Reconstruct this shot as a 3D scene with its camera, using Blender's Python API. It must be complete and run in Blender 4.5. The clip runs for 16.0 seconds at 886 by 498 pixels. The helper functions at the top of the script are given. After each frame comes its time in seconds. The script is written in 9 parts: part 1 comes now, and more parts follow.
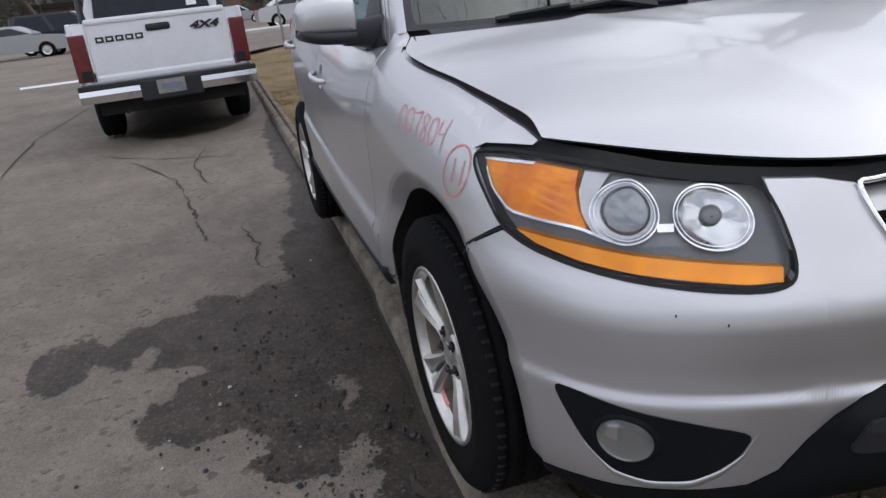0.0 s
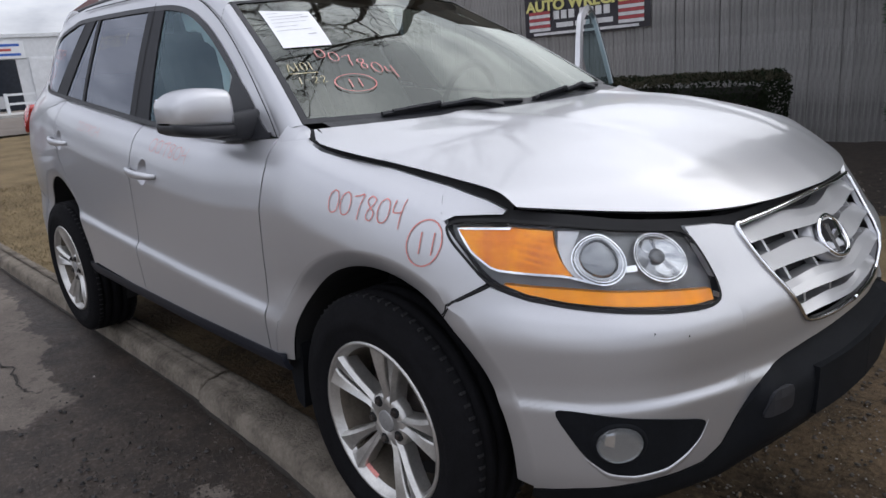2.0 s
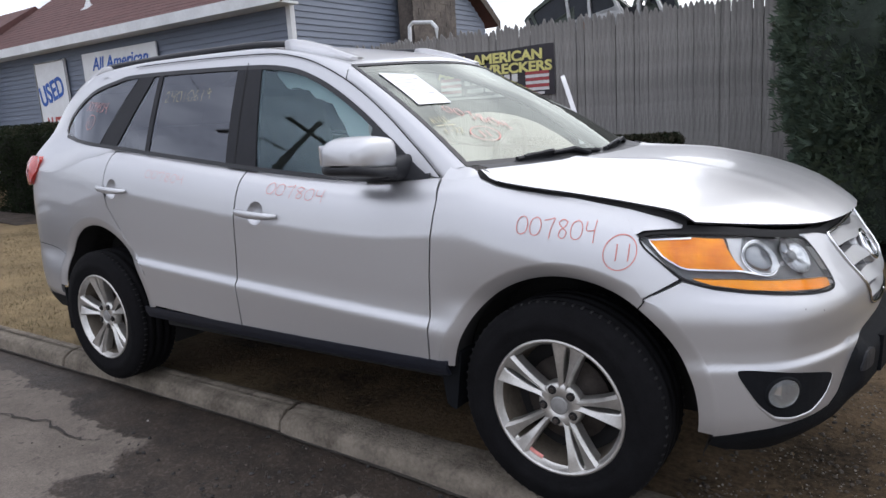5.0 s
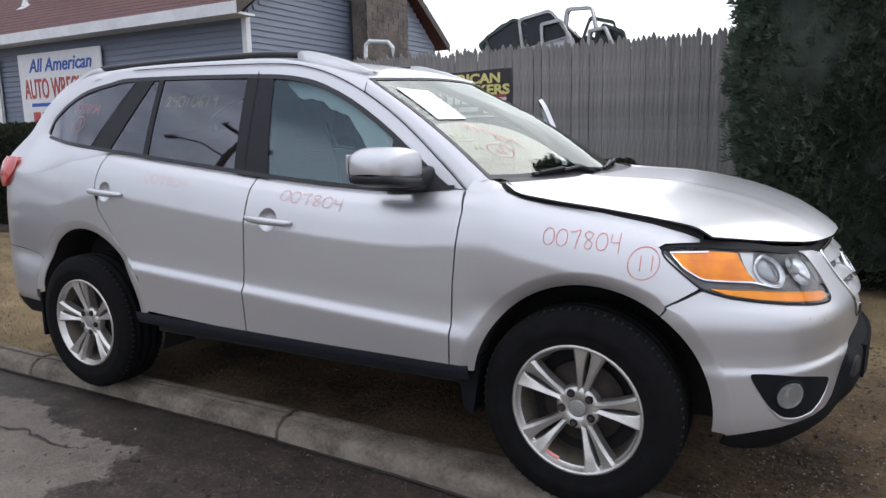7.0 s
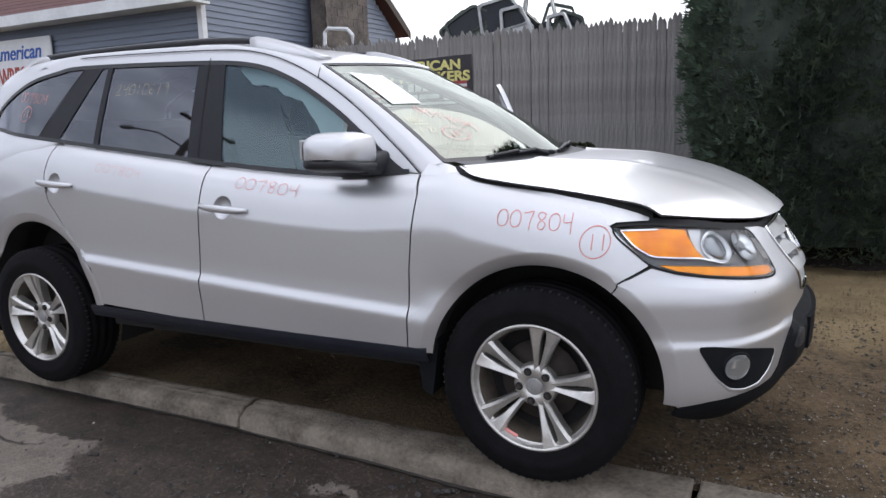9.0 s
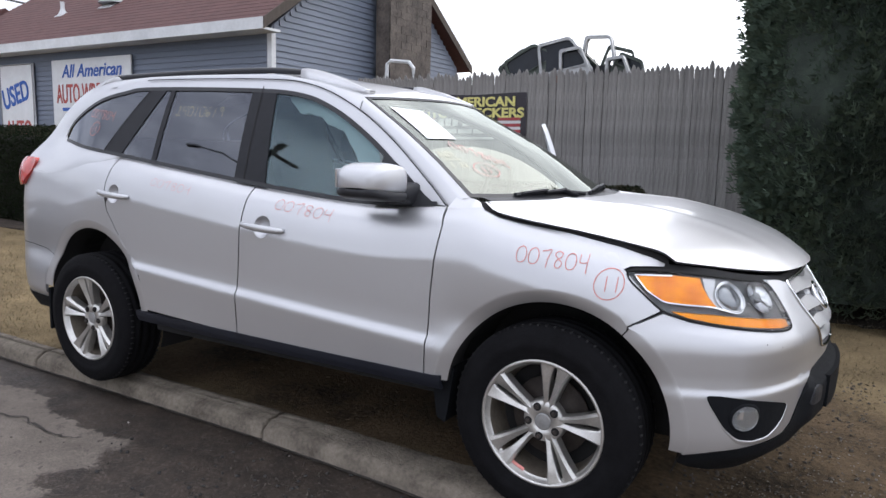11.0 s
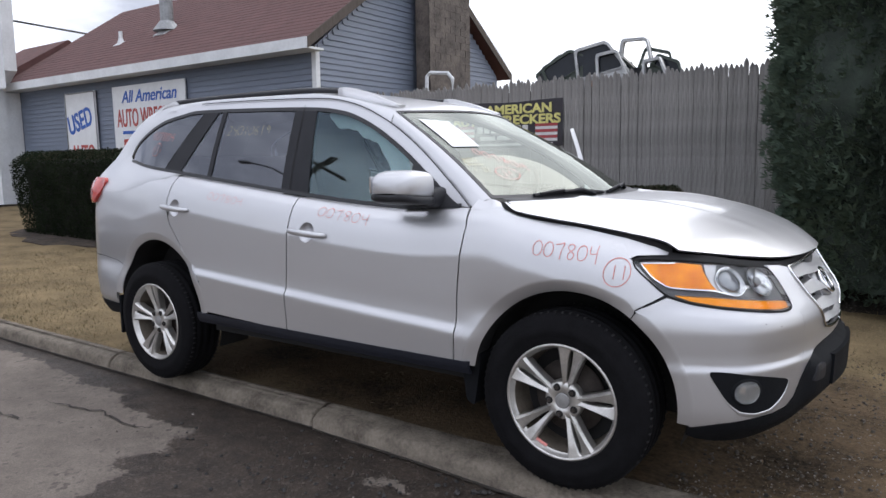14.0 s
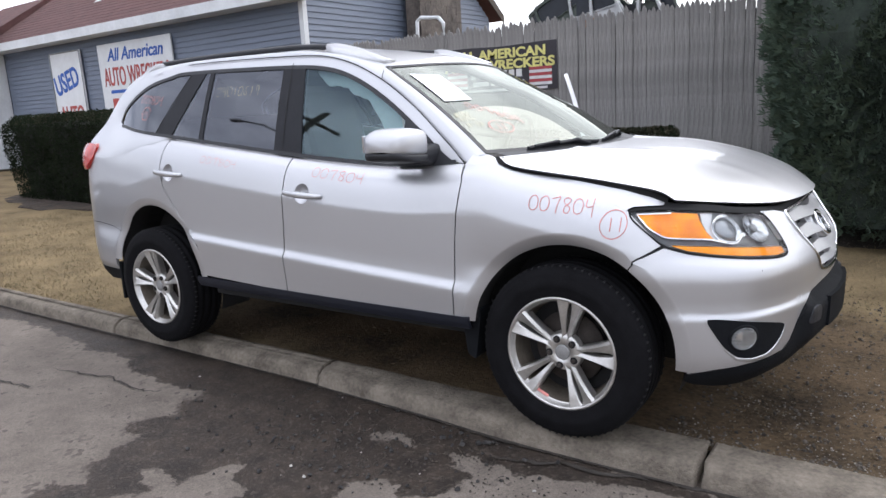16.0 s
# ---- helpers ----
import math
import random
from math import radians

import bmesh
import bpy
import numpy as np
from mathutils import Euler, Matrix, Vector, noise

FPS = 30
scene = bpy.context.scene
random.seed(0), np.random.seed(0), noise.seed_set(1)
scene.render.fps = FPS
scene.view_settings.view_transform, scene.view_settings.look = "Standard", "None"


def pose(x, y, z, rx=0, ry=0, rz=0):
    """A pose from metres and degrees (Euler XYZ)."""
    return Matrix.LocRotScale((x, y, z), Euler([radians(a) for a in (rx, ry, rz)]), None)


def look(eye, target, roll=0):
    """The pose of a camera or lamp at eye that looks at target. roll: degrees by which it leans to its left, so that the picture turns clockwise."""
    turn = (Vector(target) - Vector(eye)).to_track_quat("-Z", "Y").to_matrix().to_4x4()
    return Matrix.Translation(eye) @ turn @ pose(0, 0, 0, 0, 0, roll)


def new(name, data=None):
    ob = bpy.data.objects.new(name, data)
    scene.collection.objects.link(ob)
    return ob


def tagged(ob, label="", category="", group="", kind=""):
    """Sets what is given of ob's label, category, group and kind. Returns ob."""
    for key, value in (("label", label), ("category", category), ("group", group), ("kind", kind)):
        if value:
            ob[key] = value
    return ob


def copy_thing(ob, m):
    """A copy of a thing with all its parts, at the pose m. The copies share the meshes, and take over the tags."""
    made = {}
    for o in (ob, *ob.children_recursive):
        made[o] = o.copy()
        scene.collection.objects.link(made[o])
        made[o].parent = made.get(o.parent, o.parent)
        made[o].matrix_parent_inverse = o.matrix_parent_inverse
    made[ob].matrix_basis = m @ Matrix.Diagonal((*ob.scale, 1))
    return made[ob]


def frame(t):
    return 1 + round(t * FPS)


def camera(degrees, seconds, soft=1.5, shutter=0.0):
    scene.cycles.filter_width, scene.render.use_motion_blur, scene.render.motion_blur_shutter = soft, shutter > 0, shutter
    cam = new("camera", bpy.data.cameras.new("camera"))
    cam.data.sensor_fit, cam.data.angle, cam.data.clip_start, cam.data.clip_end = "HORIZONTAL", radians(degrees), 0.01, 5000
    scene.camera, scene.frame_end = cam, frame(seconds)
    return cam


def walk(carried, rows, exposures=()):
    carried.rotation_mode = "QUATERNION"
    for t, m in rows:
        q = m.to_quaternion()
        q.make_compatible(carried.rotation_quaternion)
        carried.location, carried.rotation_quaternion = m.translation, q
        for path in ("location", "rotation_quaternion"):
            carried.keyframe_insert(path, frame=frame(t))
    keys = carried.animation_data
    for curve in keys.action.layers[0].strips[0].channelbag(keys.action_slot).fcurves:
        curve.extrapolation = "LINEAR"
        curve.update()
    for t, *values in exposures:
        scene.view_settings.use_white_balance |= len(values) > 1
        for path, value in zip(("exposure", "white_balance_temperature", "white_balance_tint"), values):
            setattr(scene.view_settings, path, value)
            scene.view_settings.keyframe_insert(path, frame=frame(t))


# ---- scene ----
cam = camera(64.63, 16.0)
PATH = [
    (0, (1.563, -0.38, 1.241), (-0.247, 0.12, 0.552), -6.8),
    (0.5, (1.578, -0.626, 1.273), (-0.075, 0.371, 0.747), -3.7),
    (1, (1.636, -0.848, 1.292), (0.136, 0.368, 0.771), 0.4),
    (1.5, (1.513, -0.891, 1.301), (0.03, 0.347, 0.785), -8.2),
    (2, (1.4, -0.992, 1.294), (-0.022, 0.314, 0.776), -4.6),
    (2.5, (1.282, -1.257, 1.31), (0.135, 0.309, 0.827), -0.2),
    (3, (1.284, -1.424, 1.322), (0.151, 0.164, 0.881), -4.4),
    (3.5, (1.308, -1.597, 1.353), (0.023, -0.136, 0.89), -9.0),
    (4, (1.173, -1.892, 1.318), (-0.089, -0.381, 0.966), -5.4),
    (4.2, (1.125, -1.934, 1.356), (-0.096, -0.399, 0.97), -3.5),
    (4.5, (1.047, -2.001, 1.313), (-0.08, -0.39, 0.949), -2.7),
    (4.7, (1.008, -1.937, 1.332), (-0.125, -0.334, 0.95), -3.7),
    (6.8, (0.727, -2.213, 1.317), (-0.212, -0.476, 0.995), -1.1),
    (7, (0.726, -2.214, 1.322), (-0.232, -0.489, 0.992), -1.2),
    (7.5, (0.71, -2.218, 1.314), (-0.256, -0.5, 0.978), -0.2),
    (8, (0.719, -2.216, 1.31), (-0.217, -0.483, 0.965), -0.6),
    (8.5, (0.758, -2.204, 1.307), (-0.14, -0.455, 0.94), -1.2),
    (8.7, (0.762, -2.215, 1.304), (-0.11, -0.453, 0.936), -2.0),
    (10.8, (0.89, -2.192, 1.321), (-0.059, -0.453, 1.046), 0.4),
    (11, (0.913, -2.242, 1.317), (-0.097, -0.537, 1.043), 1.3),
    (11.5, (1.105, -2.321, 1.305), (-0.119, -0.767, 1.012), -1.8),
    (12, (1.203, -2.367, 1.312), (-0.018, -0.823, 0.959), -1.5),
    (12.5, (1.193, -2.421, 1.316), (0.022, -0.831, 0.996), -1.2),
    (13, (1.16, -2.434, 1.317), (0.02, -0.815, 1.031), -0.6),
    (13.5, (1.149, -2.429, 1.315), (0.022, -0.801, 1.036), -0.0),
    (14, (1.14, -2.424, 1.31), (0.01, -0.792, 1.059), -0.9),
    (14.5, (1.145, -2.409, 1.331), (-0.017, -0.815, 1.002), -3.0),
    (15, (1.138, -2.373, 1.343), (-0.047, -0.838, 0.853), -3.8),
    (15.5, (1.139, -2.386, 1.336), (-0.038, -0.841, 0.861), -3.6),
    (16, (1.146, -2.412, 1.356), (0.028, -0.803, 0.954), -3.2),
]
walk(cam, [(t, look(eye, target, roll)) for t, eye, target, roll in PATH],
     [(0, -0.27), (1, -0.27), (2, -0.26), (3, -0.16), (4, 0.01), (7, 0.09), (11, 0.22), (12.5, 0.09), (14, 0.09), (15, 0.27), (16, 0.44)])

# ---------- sky and light ----------
SUN_ELEV, SUN_ROT = radians(40), radians(18)
world = bpy.data.worlds.new("overcast_sky")
scene.world = world
world.use_nodes = True
wn, wl = world.node_tree.nodes, world.node_tree.links
wn.clear()
sky = wn.new("ShaderNodeTexSky")
sky.sky_type = "NISHITA"
sky.sun_disc = False
sky.sun_elevation, sky.sun_rotation = SUN_ELEV, SUN_ROT
w_geo = wn.new("ShaderNodeTexCoord")
w_map = wn.new("ShaderNodeMapping")
w_map.inputs["Scale"].default_value = (1.0, 1.0, 2.6)
w_noise = wn.new("ShaderNodeTexNoise")
w_noise.inputs["Scale"].default_value = 2.8
w_noise.inputs["Detail"].default_value = 7
w_noise.inputs["Roughness"].default_value = 0.55
w_ramp = wn.new("ShaderNodeValToRGB")
w_ramp.color_ramp.elements[0].position, w_ramp.color_ramp.elements[0].color = 0.40, (5.6, 5.8, 6.9, 1)
w_ramp.color_ramp.elements[1].position, w_ramp.color_ramp.elements[1].color = 0.60, (13.0, 13.3, 14.6, 1)
w_mix = wn.new("ShaderNodeMix")
w_mix.data_type = "RGBA"
w_mix.inputs[0].default_value = 0.82
w_bg = wn.new("ShaderNodeBackground")
w_bg.inputs["Strength"].default_value = 0.125
w_out = wn.new("ShaderNodeOutputWorld")
wl.new(w_geo.outputs["Generated"], w_map.inputs["Vector"])
wl.new(w_map.outputs["Vector"], w_noise.inputs["Vector"])
wl.new(w_noise.outputs["Fac"], w_ramp.inputs["Fac"])
wl.new(sky.outputs["Color"], w_mix.inputs[6])
wl.new(w_ramp.outputs["Color"], w_mix.inputs[7])
# the cloud glows broadly round the hidden sun
sun_way = Vector((0.24, 0.73, 0.64)).normalized()
w_dot = wn.new("ShaderNodeVectorMath")
w_dot.operation = "DOT_PRODUCT"
w_dot.inputs[1].default_value = sun_way
w_halo = wn.new("ShaderNodeMapRange")
w_halo.interpolation_type = "SMOOTHERSTEP"
w_halo.inputs["From Min"].default_value, w_halo.inputs["From Max"].default_value = 0.25, 1.0
w_glow = wn.new("ShaderNodeMix")
w_glow.data_type = "RGBA"
w_glow.blend_type = "ADD"
w_glow.inputs[7].default_value = (5.7, 5.65, 5.5, 1)
wl.new(w_geo.outputs["Generated"], w_dot.inputs[0])
wl.new(w_dot.outputs["Value"], w_halo.inputs["Value"])
wl.new(w_halo.outputs["Result"], w_glow.inputs[0])
w_sep = wn.new("ShaderNodeSeparateXYZ")
w_up = wn.new("ShaderNodeMapRange")
w_up.inputs["From Max"].default_value = 0.7
w_up.inputs["To Min"].default_value, w_up.inputs["To Max"].default_value = 0.78, 1.32
w_high = wn.new("ShaderNodeMix")
w_high.data_type = "RGBA"
w_high.blend_type = "MULTIPLY"
w_high.inputs[0].default_value = 1.0
wl.new(w_geo.outputs["Generated"], w_sep.inputs[0])
wl.new(w_sep.outputs["Z"], w_up.inputs["Value"])
wl.new(w_mix.outputs[2], w_high.inputs[6])
wl.new(w_up.outputs["Result"], w_high.inputs[7])
wl.new(w_high.outputs[2], w_glow.inputs[6])
wl.new(w_glow.outputs[2], w_bg.inputs["Color"])
wl.new(w_bg.outputs["Background"], w_out.inputs["Surface"])
sun_data = bpy.data.lights.new("sun", "SUN")
sun_data.energy, sun_data.angle, sun_data.color = 0.6, radians(40), (1.0, 0.97, 0.93)
sun = new("sun", sun_data)
sun.matrix_world = look(tuple(sun_way * 12), (0, 0, 0))


# ---------- material helpers ----------
def node(nt, kind, **vals):
    n = nt.nodes.new(kind)
    for k, v in vals.items():
        n.inputs[k.replace("_", " ")].default_value = v
    return n


def mat(name, col, rough=0.5, metal=0.0, var=0.0, scale=6.0, col2=None, bump=0.0, bscale=40.0, rvar=0.0, coat=0.0, spec=0.5, island=0.0, stretch=(1, 1, 1)):
    """Procedural surface: two scales of noise in colour, a little in gloss, and fine relief."""
    m = bpy.data.materials.new(name)
    m.use_nodes = True
    nt = m.node_tree
    b = nt.nodes["Principled BSDF"]
    b.inputs["Roughness"].default_value = rough
    b.inputs["Metallic"].default_value = metal
    b.inputs["Coat Weight"].default_value = coat
    b.inputs["Coat Roughness"].default_value = 0.04
    b.inputs["Specular IOR Level"].default_value = spec
    b.inputs["Base Color"].default_value = (*col, 1)
    tc = nt.nodes.new("ShaderNodeTexCoord")
    mp = node(nt, "ShaderNodeMapping", Scale=stretch)
    nt.links.new(tc.outputs["Object"], mp.inputs["Vector"])
    vec = mp.outputs["Vector"]
    if var > 0 or col2:
        n1 = node(nt, "ShaderNodeTexNoise", Scale=scale, Detail=6, Roughness=0.6)
        n2 = node(nt, "ShaderNodeTexNoise", Scale=scale * 9, Detail=4, Roughness=0.6)
        nt.links.new(vec, n1.inputs["Vector"])
        nt.links.new(vec, n2.inputs["Vector"])
        ad = nt.nodes.new("ShaderNodeMath")
        ad.operation = "MULTIPLY_ADD"
        nt.links.new(n2.outputs["Fac"], ad.inputs[0])
        ad.inputs[1].default_value = 0.5
        nt.links.new(n1.outputs["Fac"], ad.inputs[2])
        rp = nt.nodes.new("ShaderNodeValToRGB")
        c2 = col2 if col2 else tuple(max(0.0, c * (1 - var)) for c in col)
        rp.color_ramp.elements[0].position, rp.color_ramp.elements[0].color = 0.55, (*c2, 1)
        rp.color_ramp.elements[1].position, rp.color_ramp.elements[1].color = 0.95, (*(min(1.0, c * (1 + var * 0.5)) for c in col), 1)
        nt.links.new(ad.outputs[0], rp.inputs["Fac"])
        src = rp.outputs["Color"]
        if island > 0:
            hs = nt.nodes.new("ShaderNodeHueSaturation")
            oi = nt.nodes.new("ShaderNodeObjectInfo")
            ge = nt.nodes.new("ShaderNodeNewGeometry")
            sm = nt.nodes.new("ShaderNodeMath")
            nt.links.new(oi.outputs["Random"], sm.inputs[0])
            nt.links.new(ge.outputs["Random Per Island"], sm.inputs[1])
            mr = nt.nodes.new("ShaderNodeMapRange")
            mr.inputs["From Max"].default_value = 2
            mr.inputs["To Min"].default_value, mr.inputs["To Max"].default_value = 1 - island, 1 + island
            nt.links.new(sm.outputs[0], mr.inputs["Value"])
            nt.links.new(mr.outputs["Result"], hs.inputs["Value"])
            nt.links.new(src, hs.inputs["Color"])
            src = hs.outputs["Color"]
        nt.links.new(src, b.inputs["Base Color"])
        if rvar > 0:
            mr2 = nt.nodes.new("ShaderNodeMapRange")
            mr2.inputs["To Min"].default_value, mr2.inputs["To Max"].default_value = max(0, rough - rvar), min(1, rough + rvar)
            nt.links.new(n1.outputs["Fac"], mr2.inputs["Value"])
            nt.links.new(mr2.outputs["Result"], b.inputs["Roughness"])
    if bump > 0:
        n3 = node(nt, "ShaderNodeTexNoise", Scale=bscale, Detail=5, Roughness=0.6)
        nt.links.new(vec, n3.inputs["Vector"])
        bp = node(nt, "ShaderNodeBump", Strength=bump, Distance=0.01)
        nt.links.new(n3.outputs["Fac"], bp.inputs["Height"])
        nt.links.new(bp.outputs["Normal"], b.inputs["Normal"])
    return m


def glass(name, tint=(0.9, 0.95, 0.93), alpha=0.25, rough=0.02, ior=1.9, sheen=(1, 1, 1)):
    """Thin pane: partly see-through, with the gloss of glass."""
    m = bpy.data.materials.new(name)
    m.use_nodes = True
    nt = m.node_tree
    nt.nodes.clear()
    out = nt.nodes.new("ShaderNodeOutputMaterial")
    tr = nt.nodes.new("ShaderNodeBsdfTransparent")
    tr.inputs["Color"].default_value = (*(c * (1 - alpha) for c in tint), 1)
    gl = nt.nodes.new("ShaderNodeBsdfGlossy")
    gl.inputs["Roughness"].default_value = rough
    gl.inputs["Color"].default_value = (*sheen, 1)
    mx = nt.nodes.new("ShaderNodeMixShader")
    fr = nt.nodes.new("ShaderNodeFresnel")
    fr.inputs["IOR"].default_value = ior
    nt.links.new(fr.outputs["Fac"], mx.inputs["Fac"])
    nt.links.new(tr.outputs["BSDF"], mx.inputs[1])
    nt.links.new(gl.outputs["BSDF"], mx.inputs[2])
    nt.links.new(mx.outputs["Shader"], out.inputs["Surface"])
    return m


# ---------- mesh helpers ----------
def mesh_ob(name, bm, material, parent=None, label="", smooth=False):
    me = bpy.data.meshes.new(name)
    bm.normal_update()
    if smooth:
        for f in bm.faces:
            f.smooth = True
    bm.to_mesh(me)
    bm.free()
    for m in (material if isinstance(material, (list, tuple)) else [material]):
        me.materials.append(m)
    ob = new(name, me)
    ob.parent = parent
    if label:
        tagged(ob, label)
    return ob


def part(name, bm, material, parent, label="", smooth=False):
    return mesh_ob(name, bm, material, parent, label, smooth)


def thing(name, at, label, category, group="", kind="", turn=0.0):
    e = new(name)
    e.matrix_basis = pose(*at, 0, 0, turn)
    return tagged(e, label, category, group, kind)


def box(bm, lo, hi, bevel=0.0, m=None):
    c = [(a + b) / 2 for a, b in zip(lo, hi)]
    s = [max(1e-4, b - a) for a, b in zip(lo, hi)]
    r = bmesh.ops.create_cube(bm, size=1.0, matrix=(m or Matrix()) @ Matrix.Translation(c) @ Matrix.Diagonal((*s, 1)))
    if bevel > 0:
        es = list({e for v in r["verts"] for e in v.link_edges})
        bmesh.ops.bevel(bm, geom=es, offset=bevel, segments=2, profile=0.6, affect="EDGES")
    return bm


def boxed(lo, hi, bevel=0.0, m=None):
    return box(bmesh.new(), lo, hi, bevel, m)


def tube(bm, pts, r, seg=8, r2=None, cap=True):
    """A round bar along the points, tapering from r to r2."""
    pts = [Vector(p) for p in pts]
    rings = []
    for i, p in enumerate(pts):
        d = (pts[min(i + 1, len(pts) - 1)] - pts[max(i - 1, 0)]).normalized()
        a = d.cross(Vector((0, 0, 1)))
        if a.length < 1e-3:
            a = d.cross(Vector((0, 1, 0)))
        a.normalize()
        b = d.cross(a)
        rr = r + ((r2 if r2 is not None else r) - r) * i / max(1, len(pts) - 1)
        rings.append([bm.verts.new(p + rr * (math.cos(t) * a + math.sin(t) * b)) for t in (2 * math.pi * k / seg for k in range(seg))])
    for q, w in zip(rings, rings[1:]):
        for k in range(seg):
            bm.faces.new((q[k], q[(k + 1) % seg], w[(k + 1) % seg], w[k]))
    if cap:
        bm.faces.new(rings[0][::-1])
        bm.faces.new(rings[-1])
    return bm


def grid(bm, rows, closed=False):
    """Faces between rows of points."""
    vs = [[bm.verts.new(p) for p in row] for row in rows]
    for a, b in zip(vs, vs[1:]):
        n = len(a)
        for k in range(n if closed else n - 1):
            try:
                bm.faces.new((a[k], a[(k + 1) % n], b[(k + 1) % n], b[k]))
            except ValueError:
                pass
    return vs


def prism(bm, poly, axis, lo, hi):
    """A flat outline drawn out along an axis (0, 1 or 2) from lo to hi."""
    def at(p, h):
        q = list(p)
        q.insert(axis, h)
        return q
    a = [bm.verts.new(at(p, lo)) for p in poly]
    b = [bm.verts.new(at(p, hi)) for p in poly]
    bm.faces.new(a[::-1])
    bm.faces.new(b)
    n = len(poly)
    for k in range(n):
        bm.faces.new((a[k], a[(k + 1) % n], b[(k + 1) % n], b[k]))
    bmesh.ops.recalc_face_normals(bm, faces=bm.faces[:])
    return bm


def rounded(poly, r=0.25, n=4):
    """Round off the corners of an outline."""
    out = []
    m = len(poly)
    for k in range(m):
        p, q, s = Vector((*poly[k - 1], 0)), Vector((*poly[k], 0)), Vector((*poly[(k + 1) % m], 0))
        a, b = q.lerp(p, r), q.lerp(s, r)
        for j in range(n + 1):
            t = j / n
            v = a.lerp(q, t).lerp(q.lerp(b, t), t)
            out.append((v.x, v.y))
    return out


def lathe(prof, n=56, cap=False):
    bm = bmesh.new()
    grid(bm, [[(r * math.cos(2 * math.pi * k / n), y, r * math.sin(2 * math.pi * k / n)) for k in range(n)] for r, y in prof], True)
    bmesh.ops.recalc_face_normals(bm, faces=bm.faces[:])
    return bm


def lerp(a, b, t):
    return a + (b - a) * t


def curve(pts, x):
    """Smooth value at x through points (x, value)."""
    n = len(pts)
    if x <= pts[0][0]:
        return pts[0][1]
    if x >= pts[-1][0]:
        return pts[-1][1]
    i = max(k for k in range(n) if pts[k][0] <= x)
    i = min(i, n - 2)
    x0, y0 = pts[i]
    x1, y1 = pts[i + 1]

    def slope(k):
        if k <= 0 or k >= n - 1:
            j = 0 if k <= 0 else n - 2
            return (pts[j + 1][1] - pts[j][1]) / (pts[j + 1][0] - pts[j][0])
        a = (pts[k][1] - pts[k - 1][1]) / (pts[k][0] - pts[k - 1][0])
        b = (pts[k + 1][1] - pts[k][1]) / (pts[k + 1][0] - pts[k][0])
        return 0.0 if a * b <= 0 else 2 * a * b / (a + b)
    h = x1 - x0
    t = (x - x0) / h
    return ((2 * t ** 3 - 3 * t ** 2 + 1) * y0 + (t ** 3 - 2 * t ** 2 + t) * h * slope(i) + (-2 * t ** 3 + 3 * t ** 2) * y1 + (t ** 3 - t ** 2) * h * slope(i + 1))


def spline(pts, per):
    """A smooth line through points, with so many steps between each pair."""
    out = []
    for i in range(len(pts) - 1):
        p, a, b, q = pts[max(0, i - 1)], pts[i], pts[i + 1], pts[min(len(pts) - 1, i + 2)]
        for j in range(per):
            t = j / per
            out.append(tuple(0.5 * (2 * a[c] + (b[c] - p[c]) * t + (2 * p[c] - 5 * a[c] + 4 * b[c] - q[c]) * t * t + (3 * a[c] - p[c] - 3 * b[c] + q[c]) * t ** 3) for c in range(len(a))))
    return out + [tuple(pts[-1])]


def smooth01(t):
    t = min(1.0, max(0.0, t))
    return t * t * (3 - 2 * t)


def rise(x):
    """The street climbs gently behind the car, then levels out."""
    d = max(0.0, -x - 2.0)
    return 0.0012 * d * d if d < 18 else 0.389 + 0.0432 * min(d - 18, 5)


ROAD_Z = -0.09

# ---------- materials ----------
def silver_paint(name, base=(0.575, 0.58, 0.60), rough=0.40):
    """Metallic lacquer: fine flake, clear coat, a breath of dust."""
    m = bpy.data.materials.new(name)
    m.use_nodes = True
    nt = m.node_tree
    b = nt.nodes["Principled BSDF"]
    tc = nt.nodes.new("ShaderNodeTexCoord")
    fl = node(nt, "ShaderNodeTexNoise", Scale=900.0, Detail=1)
    du = node(nt, "ShaderNodeTexNoise", Scale=3.0, Detail=6, Roughness=0.65)
    nt.links.new(tc.outputs["Object"], fl.inputs["Vector"])
    nt.links.new(tc.outputs["Object"], du.inputs["Vector"])
    rp = nt.nodes.new("ShaderNodeValToRGB")
    rp.color_ramp.elements[0].position, rp.color_ramp.elements[0].color = 0.3, (*(c * 0.9 for c in base), 1)
    rp.color_ramp.elements[1].position, rp.color_ramp.elements[1].color = 0.7, (*base, 1)
    nt.links.new(fl.outputs["Fac"], rp.inputs["Fac"])
    nt.links.new(rp.outputs["Color"], b.inputs["Base Color"])
    mr = nt.nodes.new("ShaderNodeMapRange")
    mr.inputs["To Min"].default_value, mr.inputs["To Max"].default_value = rough - 0.04, rough + 0.08
    nt.links.new(du.outputs["Fac"], mr.inputs["Value"])
    nt.links.new(mr.outputs["Result"], b.inputs["Roughness"])
    b.inputs["Metallic"].default_value = 0.84
    b.inputs["Coat Weight"].default_value = 0.62
    b.inputs["Coat Roughness"].default_value = 0.06
    return m


